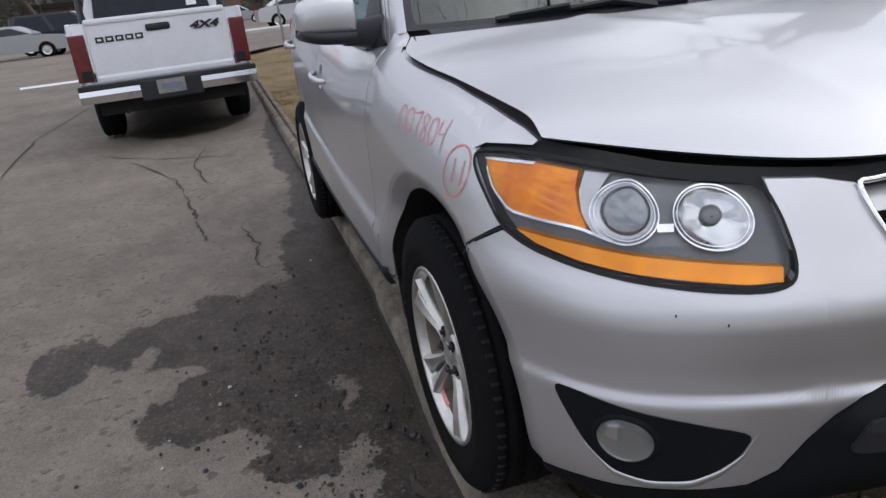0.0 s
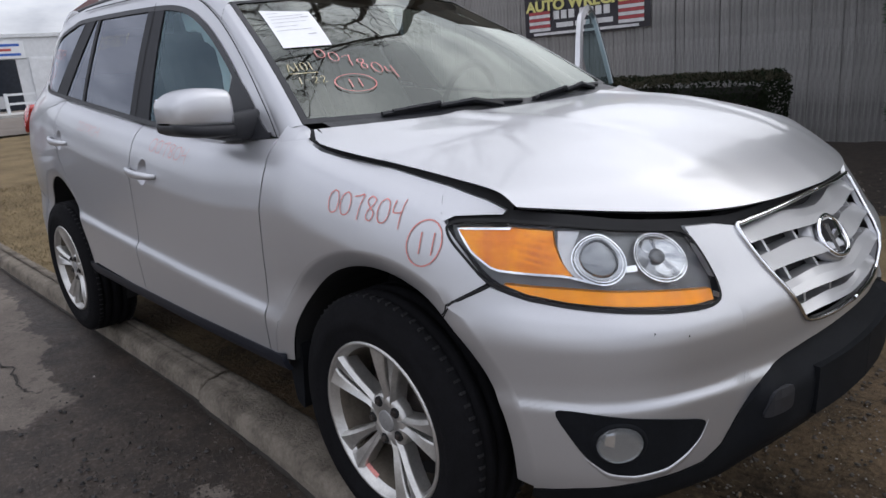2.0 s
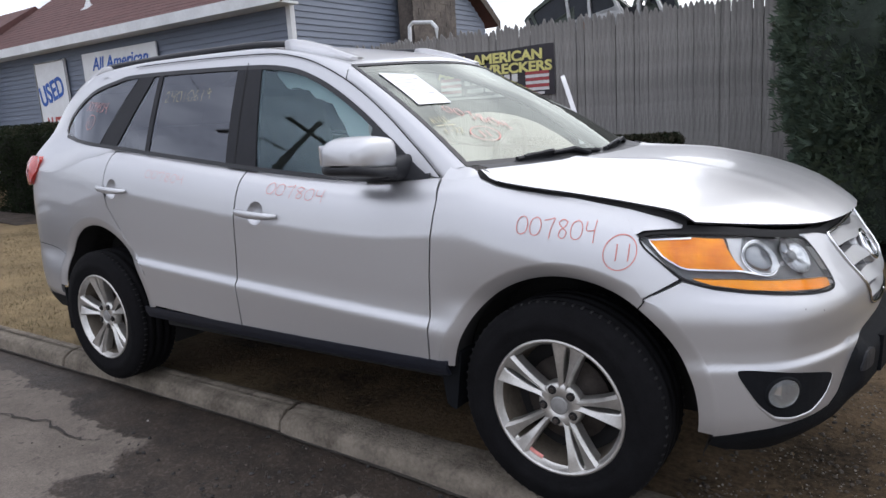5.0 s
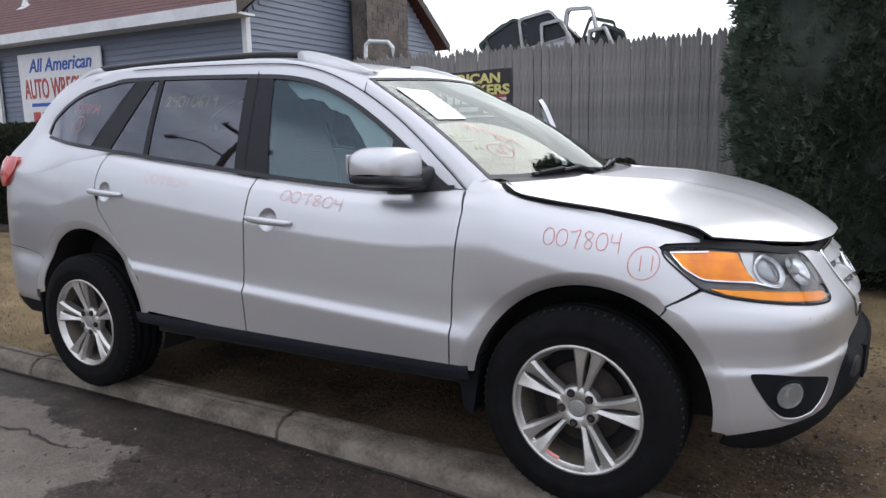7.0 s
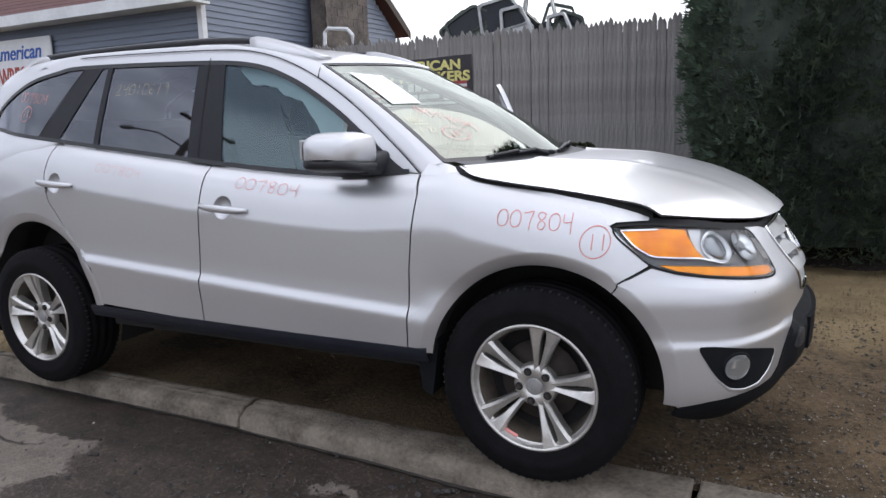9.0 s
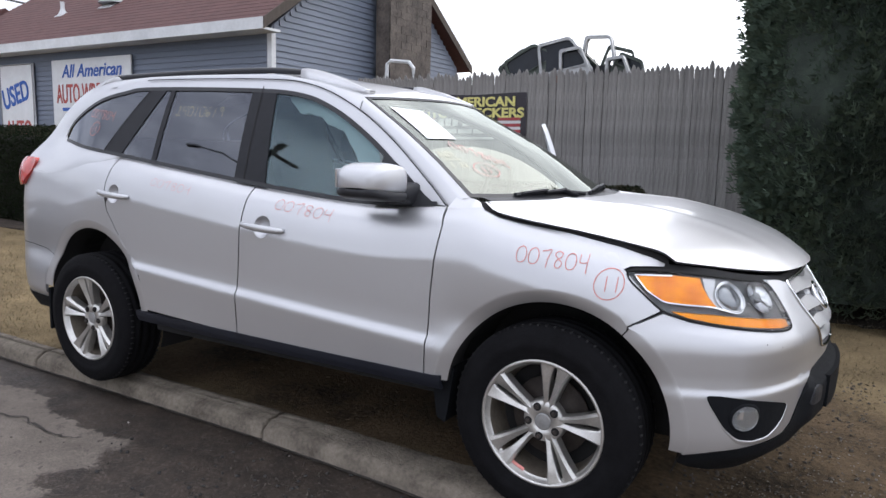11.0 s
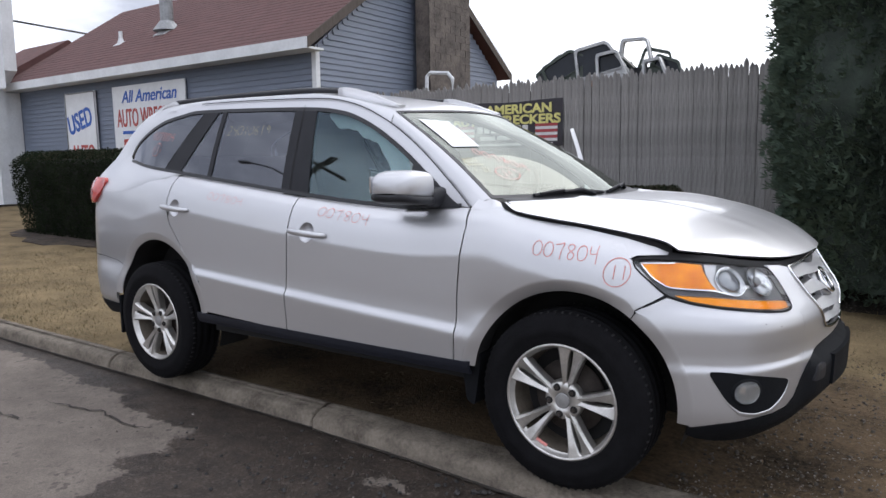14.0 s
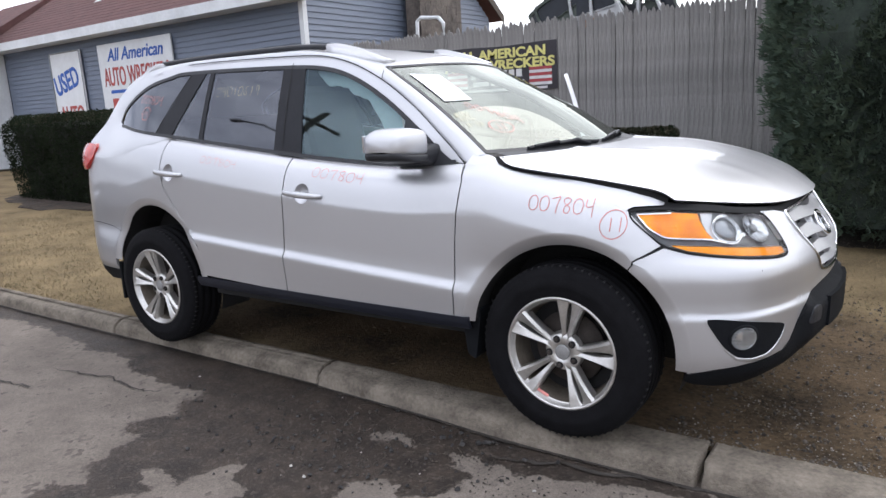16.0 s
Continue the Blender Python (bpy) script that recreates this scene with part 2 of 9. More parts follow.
m_silver = silver_paint("silver_paint")
m_grille = silver_paint("grille_silver", (0.47, 0.475, 0.49), 0.48)
m_trim = mat("black_trim", (0.020, 0.021, 0.025), 0.45, spec=0.35, var=0.2, scale=8, bump=0.05, bscale=200)
m_post = mat("matt_window_posts", (0.013, 0.014, 0.018), 0.55, spec=0.22, var=0.2, scale=8)
m_sill = mat("sill_plastic", (0.013, 0.015, 0.023), 0.5, spec=0.3, var=0.2, scale=8)
m_red_dark = mat("dim_red_lens", (0.11, 0.008, 0.009), 0.2, var=0.3, scale=15, coat=0.5)
m_bowl = mat("shaded_reflector", (0.46, 0.47, 0.49), 0.2, 0.9)
m_lamp_silver = mat("satin_lamp_bezel", (0.62, 0.63, 0.65), 0.4, 0.35, var=0.15, scale=20)
m_plastic = mat("dark_plastic", (0.008, 0.009, 0.011), 0.65, spec=0.10, var=0.25, scale=10, bump=0.12, bscale=300)
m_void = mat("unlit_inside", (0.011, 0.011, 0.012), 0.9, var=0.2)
m_rubber = mat("tyre_rubber", (0.008, 0.008, 0.0092), 0.92, spec=0.10, var=0.35, scale=14, bump=0.3, bscale=90, rvar=0.1)
m_alloy = mat("alloy_wheel", (0.56, 0.55, 0.53), 0.32, 0.8, var=0.2, scale=18, bump=0.03, bscale=120, rvar=0.1, coat=0.3)
m_alloy_in = mat("brake_dusted_metal", (0.06, 0.05, 0.045), 0.7, 0.4, var=0.4, scale=25)
# dusty tan, darkened further for the shade behind the spokes
m_barrel = mat("dusty_shaded_barrel", (0.17, 0.147, 0.12), 0.5, 0.5, var=0.35, scale=12)
m_cap = mat("grey_centre_cap", (0.30, 0.30, 0.30), 0.45, 0.4, var=0.2, scale=40)
m_lamp_glass = glass("lamp_glass", (0.97, 0.98, 0.98), 0.01, ior=1.32)
m_chrome = mat("chrome", (0.8, 0.81, 0.83), 0.1, 1.0)
m_reflector = mat("lamp_reflector", (0.54, 0.55, 0.57), 0.14, 0.95, bump=0.05, bscale=14)
m_amber = mat("amber_plastic", (1.0, 0.35, 0.004), 0.34, 0.45, var=0.15, scale=16, col2=(0.62, 0.13, 0.002), bump=0.25, bscale=30, coat=0.3)
m_projector = mat("projector_glass", (0.22, 0.23, 0.245), 0.12, 0.7, spec=0.8, coat=0.6)
m_fog_bowl = mat("fog_reflector", (0.36, 0.37, 0.38), 0.25, 0.75, bump=0.5, bscale=22)
m_amber2 = mat("amber_reflector", (1.0, 0.34, 0.004), 0.4, 0.45, var=0.2, scale=20, coat=0.3)
m_lamp_dark = mat("lamp_housing", (0.135, 0.14, 0.15), 0.42, 0.2, var=0.2, scale=20)
m_lamp_mid = mat("lamp_inner_bezel", (0.20, 0.205, 0.215), 0.35, 0.35, var=0.2, scale=20)
m_red_lens = mat("red_lens", (0.46, 0.028, 0.02), 0.2, var=0.3, scale=15, coat=0.6)
m_glass_front = glass("lightly_tinted_glass", (0.74, 0.92, 0.93), 0.04, ior=2.35, sheen=(0.39, 0.50, 0.55))
m_glass_screen = glass("windscreen_glass", (0.42, 0.51, 0.44), 0.05, ior=1.98, sheen=(0.88, 0.92, 0.86))
m_glass_dark = glass("privacy_glass", (0.30, 0.32, 0.36), 0.25, ior=2.0, sheen=(0.80, 0.84, 0.94))
m_marker = mat("orange_marker", (0.70, 0.27, 0.24), 0.6, var=0.3, scale=60)
m_marker_y = mat("yellow_marker", (0.62, 0.58, 0.33), 0.6, var=0.3, scale=60)
m_paper = mat("paper", (0.82, 0.83, 0.84), 0.7, var=0.05)
m_ink = mat("printed_ink", (0.50, 0.50, 0.52), 0.8, var=0.2)
m_seat = mat("grey_upholstery", (0.17, 0.168, 0.155), 0.9, var=0.25, scale=20, bump=0.2)
m_airbag = mat("airbag_fabric", (0.88, 0.90, 0.88), 0.9, var=0.08, scale=14, bump=0.2)
m_dash = mat("dashboard", (0.11, 0.107, 0.10), 0.7, var=0.2)

# ---------- materials of the place ----------
def asphalt_material():
    """Old pale asphalt, with a dark damp, gritty stain by the kerb that has ragged lobes and dry islands. The same dark
    tone colours in the shade under the pickup.
    """
    m = bpy.data.materials.new("old_asphalt")
    m.use_nodes = True
    nt = m.node_tree
    lk = nt.links.new
    b = nt.nodes["Principled BSDF"]
    tc = nt.nodes.new("ShaderNodeTexCoord")
    n_big = node(nt, "ShaderNodeTexNoise", Scale=0.9, Detail=8, Roughness=0.62)
    n_mid = node(nt, "ShaderNodeTexNoise", Scale=7.0, Detail=6, Roughness=0.6)
    n_fine = node(nt, "ShaderNodeTexNoise", Scale=160.0, Detail=3, Roughness=0.7)
    n_warp = node(nt, "ShaderNodeTexNoise", Scale=4.5, Detail=7, Roughness=0.68)
    for n in (n_big, n_mid, n_fine, n_warp):
        lk(tc.outputs["Object"], n.inputs["Vector"])

    def math_node(op, a, b_=None, clamp=False):
        n = nt.nodes.new("ShaderNodeMath")
        n.operation = op
        n.use_clamp = clamp
        for k, v in enumerate((a, b_)):
            if v is None:
                continue
            if isinstance(v, (int, float)):
                n.inputs[k].default_value = v
            else:
                lk(v, n.inputs[k])
        return n.outputs[0]

    wv = nt.nodes.new("ShaderNodeVectorMath")
    wv.operation = "MULTIPLY_ADD"
    lk(n_warp.outputs["Color"], wv.inputs[0])
    wv.inputs[1].default_value = (0.34, 0.34, 0)
    lk(tc.outputs["Object"], wv.inputs[2])
    sh = nt.nodes.new("ShaderNodeVectorMath")
    sh.operation = "SUBTRACT"
    lk(wv.outputs[0], sh.inputs[0])
    sh.inputs[1].default_value = (0.17, 0.17, 0)

    def blob(cx, cy, rx, ry):
        mp = nt.nodes.new("ShaderNodeMapping")
        mp.vector_type = "TEXTURE"
        mp.inputs["Location"].default_value = (cx, cy, 0)
        mp.inputs["Scale"].default_value = (rx, ry, 100)
        lk(sh.outputs[0], mp.inputs["Vector"])
        ln = nt.nodes.new("ShaderNodeVectorMath")
        ln.operation = "LENGTH"
        lk(mp.outputs[0], ln.inputs[0])
        return math_node("SUBTRACT", 1.0, ln.outputs["Value"])

    # damp lobes by the kerb; the last ellipse paints the shade beneath the pickup
    wet_and_shade = None
    for c in ((-5.6, 0.10, 2.3, 0.17), (-3.1, 0.10, 1.2, 0.24), (-2.35, 0.02, 0.62, 0.30), (-1.40, -0.12, 0.66, 0.62), (-1.52, -0.78, 0.30, 0.36), (-1.50, -1.27, 0.26, 0.17), (-0.98, -0.34, 0.50, 0.40), (-0.86, -0.70, 0.27, 0.22),
              (-0.45, -0.02, 0.66, 0.20), (-0.40, -0.36, 0.15, 0.22), (0.25, -0.02, 0.42, 0.055), (-1.50, -0.62, 0.5, 0.14), (-9.5, -0.9, 2.2, 1.0)):
        o = blob(*c)
        wet_and_shade = o if wet_and_shade is None else math_node("MAXIMUM", wet_and_shade, o)
    for c in ((-1.37, -0.94, 0.11, 0.06), (-0.74, -0.175, 0.13, 0.028), (-1.06, -0.84, 0.10, 0.05), (-0.30, -0.20, 0.12, 0.04)):
        wet_and_shade = math_node("MINIMUM", wet_and_shade, math_node("MULTIPLY", blob(*c), -1.0))
    edge = nt.nodes.new("ShaderNodeMapRange")
    edge.interpolation_type = "SMOOTHSTEP"
    edge.inputs["From Min"].default_value, edge.inputs["From Max"].default_value = 0.0, 0.07
    lk(wet_and_shade, edge.inputs["Value"])
    dry = nt.nodes.new("ShaderNodeValToRGB")
    dry.color_ramp.elements[0].position, dry.color_ramp.elements[0].color = 0.30, (0.098, 0.082, 0.069, 1)
    dry.color_ramp.elements[1].position, dry.color_ramp.elements[1].color = 0.68, (0.205, 0.176, 0.150, 1)
    mixn = math_node("ADD", math_node("MULTIPLY", n_big.outputs["Fac"], 0.6), math_node("MULTIPLY", n_mid.outputs["Fac"], 0.4))
    lk(mixn, dry.inputs["Fac"])
    damp = nt.nodes.new("ShaderNodeValToRGB")
    damp.color_ramp.elements[0].position, damp.color_ramp.elements[0].color = 0.35, (0.021, 0.016, 0.013, 1)
    damp.color_ramp.elements[1].position, damp.color_ramp.elements[1].color = 0.75, (0.062, 0.046, 0.035, 1)
    lk(n_mid.outputs["Fac"], damp.inputs["Fac"])
    mx = nt.nodes.new("ShaderNodeMix")
    mx.data_type = "RGBA"
    lk(edge.outputs[0], mx.inputs[0])
    lk(dry.outputs["Color"], mx.inputs[6])
    lk(damp.outputs["Color"], mx.inputs[7])
    sp = nt.nodes.new("ShaderNodeMix")
    sp.data_type = "RGBA"
    sp.blend_type = "OVERLAY"
    sp.inputs[0].default_value = 0.8
    lk(mx.outputs[2], sp.inputs[6])
    lk(n_fine.outputs["Fac"], sp.inputs[7])
    vo = node(nt, "ShaderNodeTexVoronoi", Scale=95.0)
    vo2 = node(nt, "ShaderNodeTexVoronoi", Scale=38.0)
    lk(tc.outputs["Object"], vo.inputs["Vector"])
    lk(tc.outputs["Object"], vo2.inputs["Vector"])
    grey = nt.nodes.new("ShaderNodeSeparateColor")
    lk(vo.outputs["Color"], grey.inputs[0])
    grey2 = nt.nodes.new("ShaderNodeSeparateColor")
    lk(vo2.outputs["Color"], grey2.inputs[0])
    speck = nt.nodes.new("ShaderNodeMapRange")
    speck.inputs["From Min"].default_value, speck.inputs["From Max"].default_value = 0.72, 1.0
    speck.inputs["To Min"].default_value, speck.inputs["To Max"].default_value = 0.0, 0.26
    lk(grey.outputs["Red"], speck.inputs["Value"])
    pit = nt.nodes.new("ShaderNodeMapRange")
    pit.inputs["From Min"].default_value, pit.inputs["From Max"].default_value = 0.80, 1.0
    pit.inputs["To Min"].default_value, pit.inputs["To Max"].default_value = 0.0, 0.5
    lk(math_node("MULTIPLY", grey2.outputs["Green"], math_node("ADD", n_mid.outputs["Fac"], 0.42)), pit.inputs["Value"])
    st = nt.nodes.new("ShaderNodeMix")
    st.data_type = "RGBA"
    lk(math_node("MULTIPLY", speck.outputs[0], math_node("ADD", n_mid.outputs["Fac"], 0.15)), st.inputs[0])
    lk(sp.outputs[2], st.inputs[6])
    st.inputs[7].default_value = (0.30, 0.26, 0.22, 1)
    st2 = nt.nodes.new("ShaderNodeMix")
    st2.data_type = "RGBA"
    lk(pit.outputs[0], st2.inputs[0])
    lk(st.outputs[2], st2.inputs[6])
    st2.inputs[7].default_value = (0.022, 0.018, 0.016, 1)
    lk(st2.outputs[2], b.inputs["Base Color"])
    rr = nt.nodes.new("ShaderNodeMapRange")
    rr.inputs["To Min"].default_value, rr.inputs["To Max"].default_value = 0.9, 0.62
    lk(edge.outputs[0], rr.inputs["Value"])
    lk(rr.outputs[0], b.inputs["Roughness"])
    b.inputs["Specular IOR Level"].default_value = 0.3
    bp = node(nt, "ShaderNodeBump", Strength=0.55, Distance=0.008)
    lk(math_node("ADD", n_fine.outputs["Fac"], math_node("MULTIPLY", n_mid.outputs["Fac"], 0.8)), bp.inputs["Height"])
    lk(bp.outputs["Normal"], b.inputs["Normal"])
    return m


def lawn_material():
    """Dry winter turf, worn to dark soil and grit round the car's nose."""
    m = bpy.data.materials.new("winter_turf")
    m.use_nodes = True
    nt = m.node_tree
    lk = nt.links.new
    b = nt.nodes["Principled BSDF"]
    b.inputs["Roughness"].default_value = 0.95
    b.inputs["Specular IOR Level"].default_value = 0.15
    tc = nt.nodes.new("ShaderNodeTexCoord")
    n1 = node(nt, "ShaderNodeTexNoise", Scale=1.6, Detail=7, Roughness=0.65)
    n2 = node(nt, "ShaderNodeTexNoise", Scale=38.0, Detail=5, Roughness=0.7)
    n3 = node(nt, "ShaderNodeTexNoise", Scale=1.1, Detail=6, Roughness=0.6)
    for n in (n1, n2, n3):
        lk(tc.outputs["Object"], n.inputs["Vector"])
    turf = nt.nodes.new("ShaderNodeValToRGB")
    turf.color_ramp.elements[0].position, turf.color_ramp.elements[0].color = 0.42, (0.105, 0.080, 0.045, 1)
    turf.color_ramp.elements[1].position, turf.color_ramp.elements[1].color = 0.76, (0.262, 0.196, 0.110, 1)
    soil = nt.nodes.new("ShaderNodeValToRGB")
    soil.color_ramp.elements[0].position, soil.color_ramp.elements[0].color = 0.45, (0.022, 0.017, 0.012, 1)
    soil.color_ramp.elements[1].position, soil.color_ramp.elements[1].color = 0.74, (0.150, 0.106, 0.064, 1)
    ad = nt.nodes.new("ShaderNodeMath")
    ad.operation = "MULTIPLY_ADD"
    lk(n2.outputs["Fac"], ad.inputs[0])
    ad.inputs[1].default_value = 0.45
    hf = nt.nodes.new("ShaderNodeMath")
    hf.operation = "MULTIPLY"
    lk(n1.outputs["Fac"], hf.inputs[0])
    hf.inputs[1].default_value = 0.75
    lk(hf.outputs[0], ad.inputs[2])
    lk(ad.outputs[0], turf.inputs["Fac"])
    lk(ad.outputs[0], soil.inputs["Fac"])
    sx = nt.nodes.new("ShaderNodeSeparateXYZ")
    lk(tc.outputs["Object"], sx.inputs[0])
    mp = nt.nodes.new("ShaderNodeMapping")
    mp.vector_type = "TEXTURE"
    mp.inputs["Location"].default_value = (0.3, 1.15, 0)
    mp.inputs["Scale"].default_value = (4.5, 1.35, 100)
    lk(tc.outputs["Object"], mp.inputs["Vector"])
    ln = nt.nodes.new("ShaderNodeVectorMath")
    ln.operation = "LENGTH"
    lk(mp.outputs[0], ln.inputs[0])
    w = nt.nodes.new("ShaderNodeMath")
    w.operation = "MULTIPLY_ADD"
    lk(n3.outputs["Fac"], w.inputs[0])
    w.inputs[1].default_value = 1.1
    lk(ln.outputs["Value"], w.inputs[2])
    mr = nt.nodes.new("ShaderNodeMapRange")
    mr.interpolation_type = "SMOOTHSTEP"
    mr.inputs["From Min"].default_value, mr.inputs["From Max"].default_value = 1.2, 1.75
    lk(w.outputs[0], mr.inputs["Value"])
    mx = nt.nodes.new("ShaderNodeMix")
    mx.data_type = "RGBA"
    lk(mr.outputs[0], mx.inputs[0])
    lk(soil.outputs["Color"], mx.inputs[6])
    lk(turf.outputs["Color"], mx.inputs[7])
    lk(mx.outputs[2], b.inputs["Base Color"])
    bp = node(nt, "ShaderNodeBump", Strength=0.9, Distance=0.02)
    lk(n2.outputs["Fac"], bp.inputs["Height"])
    lk(bp.outputs["Normal"], b.inputs["Normal"])
    return m


m_asph = asphalt_material()
m_lawn = lawn_material()
m_crack = mat("crack_dirt", (0.042, 0.036, 0.031), 0.95, var=0.3, scale=30)
m_kerb = mat("kerb_concrete", (0.200, 0.174, 0.142), 0.95, spec=0.2, var=0.4, scale=6.0, col2=(0.095, 0.081, 0.066), bump=1.0, bscale=75, island=0.06)
m_stone = mat("grit", (0.085, 0.071, 0.058), 0.8, var=0.4, scale=30, island=0.7)
m_grit_chip = mat("pale_stone_chip", (0.42, 0.40, 0.37), 0.8, var=0.3, scale=40)
m_grit_pale = mat("pale_grit", (0.20, 0.182, 0.163), 0.85, var=0.4, scale=40, island=0.6)
m_stone_dark = mat("dark_stones", (0.036, 0.033, 0.032), 0.7, var=0.4, scale=30, island=0.5)
m_blade = mat("dry_blades", (0.21, 0.155, 0.085), 0.9, var=0.3, scale=3, col2=(0.10, 0.085, 0.042), island=0.4)
m_siding = mat("blue_grey_siding", (0.150, 0.178, 0.235), 0.55, var=0.14, scale=1.5, bump=0.12, bscale=60, island=0.05, stretch=(0.4, 1, 6))
m_shingle = mat("red_brown_shingle", (0.112, 0.054, 0.051), 0.95, var=0.2, scale=4, bump=0.5, bscale=30, col2=(0.085, 0.042, 0.041), island=0.05)
m_white = mat("white_paint", (0.66, 0.68, 0.70), 0.6, var=0.14, scale=2, bump=0.08, bscale=40)
m_fence = mat("weathered_fence", (0.238, 0.231, 0.226), 0.95, var=0.35, scale=3.5, col2=(0.140, 0.136, 0.134), bump=0.5, bscale=30, island=0.15, stretch=(9, 9, 0.8))
m_brick = mat("old_chimney_brick", (0.120, 0.102, 0.090), 0.95, var=0.6, scale=2.2, col2=(0.045, 0.040, 0.038), bump=0.9, bscale=14, island=0.06)
m_board = mat("sign_board", (0.70, 0.72, 0.74), 0.5, var=0.1, scale=2)
m_blue = mat("sign_blue", (0.02, 0.10, 0.42), 0.5, var=0.15, scale=8)
m_red = mat("sign_red", (0.42, 0.07, 0.06), 0.5, var=0.2, scale=8)
m_navy = mat("banner_black", (0.025, 0.022, 0.03), 0.5, var=0.3, scale=5)
m_yellow = mat("banner_yellow", (0.66, 0.62, 0.22), 0.5, var=0.15, scale=10)
m_bwhite = mat("banner_white", (0.62, 0.62, 0.63), 0.5, var=0.15, scale=10)
m_bred = mat("banner_red", (0.36, 0.05, 0.06), 0.5, var=0.2, scale=10)
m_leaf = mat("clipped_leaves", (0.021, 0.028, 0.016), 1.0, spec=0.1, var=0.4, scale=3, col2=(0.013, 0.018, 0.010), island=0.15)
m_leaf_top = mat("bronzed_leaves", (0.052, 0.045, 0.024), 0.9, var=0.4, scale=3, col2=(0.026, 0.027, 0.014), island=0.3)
m_mulch = mat("dark_mulch", (0.034, 0.026, 0.020), 1.0, var=0.5, scale=20, bump=1.0, bscale=40)
m_bed = mat("brown_bark_mulch", (0.048, 0.033, 0.022), 1.0, var=0.6, scale=8, col2=(0.014, 0.010, 0.008), bump=1.0, bscale=22)
m_litter = mat("pale_litter", (0.46, 0.43, 0.38), 0.8, var=0.3, scale=12)
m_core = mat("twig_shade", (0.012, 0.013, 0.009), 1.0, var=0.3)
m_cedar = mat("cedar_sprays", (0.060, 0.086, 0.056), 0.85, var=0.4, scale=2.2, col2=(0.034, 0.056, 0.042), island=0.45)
m_cedar_in = mat("shaded_inner_sprays", (0.030, 0.042, 0.032), 0.95, var=0.5, scale=7, col2=(0.014, 0.022, 0.017), bump=1.0, bscale=30)
m_bark = mat("grey_bark", (0.10, 0.085, 0.07), 0.95, var=0.4, scale=12, bump=0.8, bscale=30, stretch=(1, 1, 0.3))
m_metal = mat("dull_steel", (0.30, 0.31, 0.32), 0.5, 0.7, var=0.3, scale=8)
m_wood_pole = mat("utility_pole_wood", (0.09, 0.075, 0.065), 0.95, var=0.3, scale=10, stretch=(6, 6, 0.5))
m_stop = mat("stop_red", (0.42, 0.03, 0.035), 0.45, var=0.15, scale=8)
m_truck = mat("white_lacquer", (0.66, 0.68, 0.72), 0.3, var=0.08, scale=3, coat=0.5)
m_dark_glass = mat("dark_window", (0.02, 0.024, 0.032), 0.15, var=0.2, spec=0.3)
m_far_wall = mat("white_render", (0.62, 0.64, 0.66), 0.85, var=0.15, scale=0.6)
m_woods = mat("far_woods", (0.078, 0.068, 0.058), 1.0, spec=0.1, var=0.5, scale=0.35, col2=(0.038, 0.038, 0.034), island=0.22)
m_scrap_a = mat("scrap_silver", (0.42, 0.43, 0.44), 0.45, 0.4, var=0.3, scale=6)
m_scrap_b = mat("scrap_dark_green", (0.05, 0.065, 0.055), 0.45, 0.2, var=0.3, scale=6)
m_scrap_c = mat("scrap_orange", (0.45, 0.16, 0.06), 0.6, var=0.3, scale=6)


def pydata(name, verts, faces, material, parent=None, smooth=False):
    me = bpy.data.meshes.new(name)
    me.from_pydata(verts, [], faces)
    me.materials.append(material)
    ob = new(name, me)
    ob.parent = parent
    return ob


# ---------- ground, kerb and lawn ----------
xs = [-300, -160, -90, -60] + [-40 + 0.5 * k for k in range(110)] + [20, 40, 100, 300]
ys = [-300, -80, -20, -8, -4, -2, -1, -0.5, 0.0, 0.16, 0.5, 8, 40, 300]
bm = bmesh.new()
grid(bm, [[(x, y, ROAD_Z + rise(x) + (0.006 * noise.noise((x * 0.6, y * 0.9, 0)) if -1.9 < y < 0.1 and -12 < x < 6 else 0) - (0.2 if 0.3 < y < 12 and -17 < x < 12 else 0)) for y in ys] for x in xs])
ground = tagged(mesh_ob("ground", bm, m_asph, smooth=True), "old pale cracked asphalt with a dark damp stain and shade coloured in under the pickup", "asphalt", kind="structure")


def lawn_z(x, y):
    bumps = 0.022 * noise.noise((x * 1.7, y * 1.7, 3.0)) + 0.010 * noise.noise((x * 6, y * 6, 7.0))
    low = 0.055 * smooth01((x - 0.15) / 0.5) * smooth01((y - 0.22) / 0.3)
    near = smooth01((y - 0.2) / 0.25)
    return rise(x) - 0.012 + bumps * near - 0.02 * near - low


def lawn_x0(y):
    return -18.6 + 1.4 * smooth01((1.6 - y) / 1.4)


bm = bmesh.new()
lx = [k / 150 for k in range(151)]
ly = [0.20 + 0.06 * k for k in range(14)] + [1.05 + 0.16 * k for k in range(26)] + [5.3 + 0.3 * k for k in range(12)] + [12, 30]
grid(bm, [[((xx := lerp(lawn_x0(y), 12.0, s ** 0.8)), y, lawn_z(xx, y)) for y in ly] for s in lx])
tagged(mesh_ob("lawn", bm, m_lawn, smooth=True), "dry winter lawn worn to dark soil", "lawn", kind="structure")

kerb = tagged(new("kerb"), "worn concrete kerb with open joints beside the road", "kerb", kind="structure")


def kerb_foot(x):
    """The stones are out of line: the one under the front wheel leans out into the road."""
    return curve([(-17.2, 0.12), (-3.4, 0.12), (-1.50, 0.108), (-1.46, 0.098), (-0.8, 0.066), (-0.1, 0.020), (0.53, 0.022), (0.56, 0.030), (2.5, 0.06), (13, 0.08)], x)


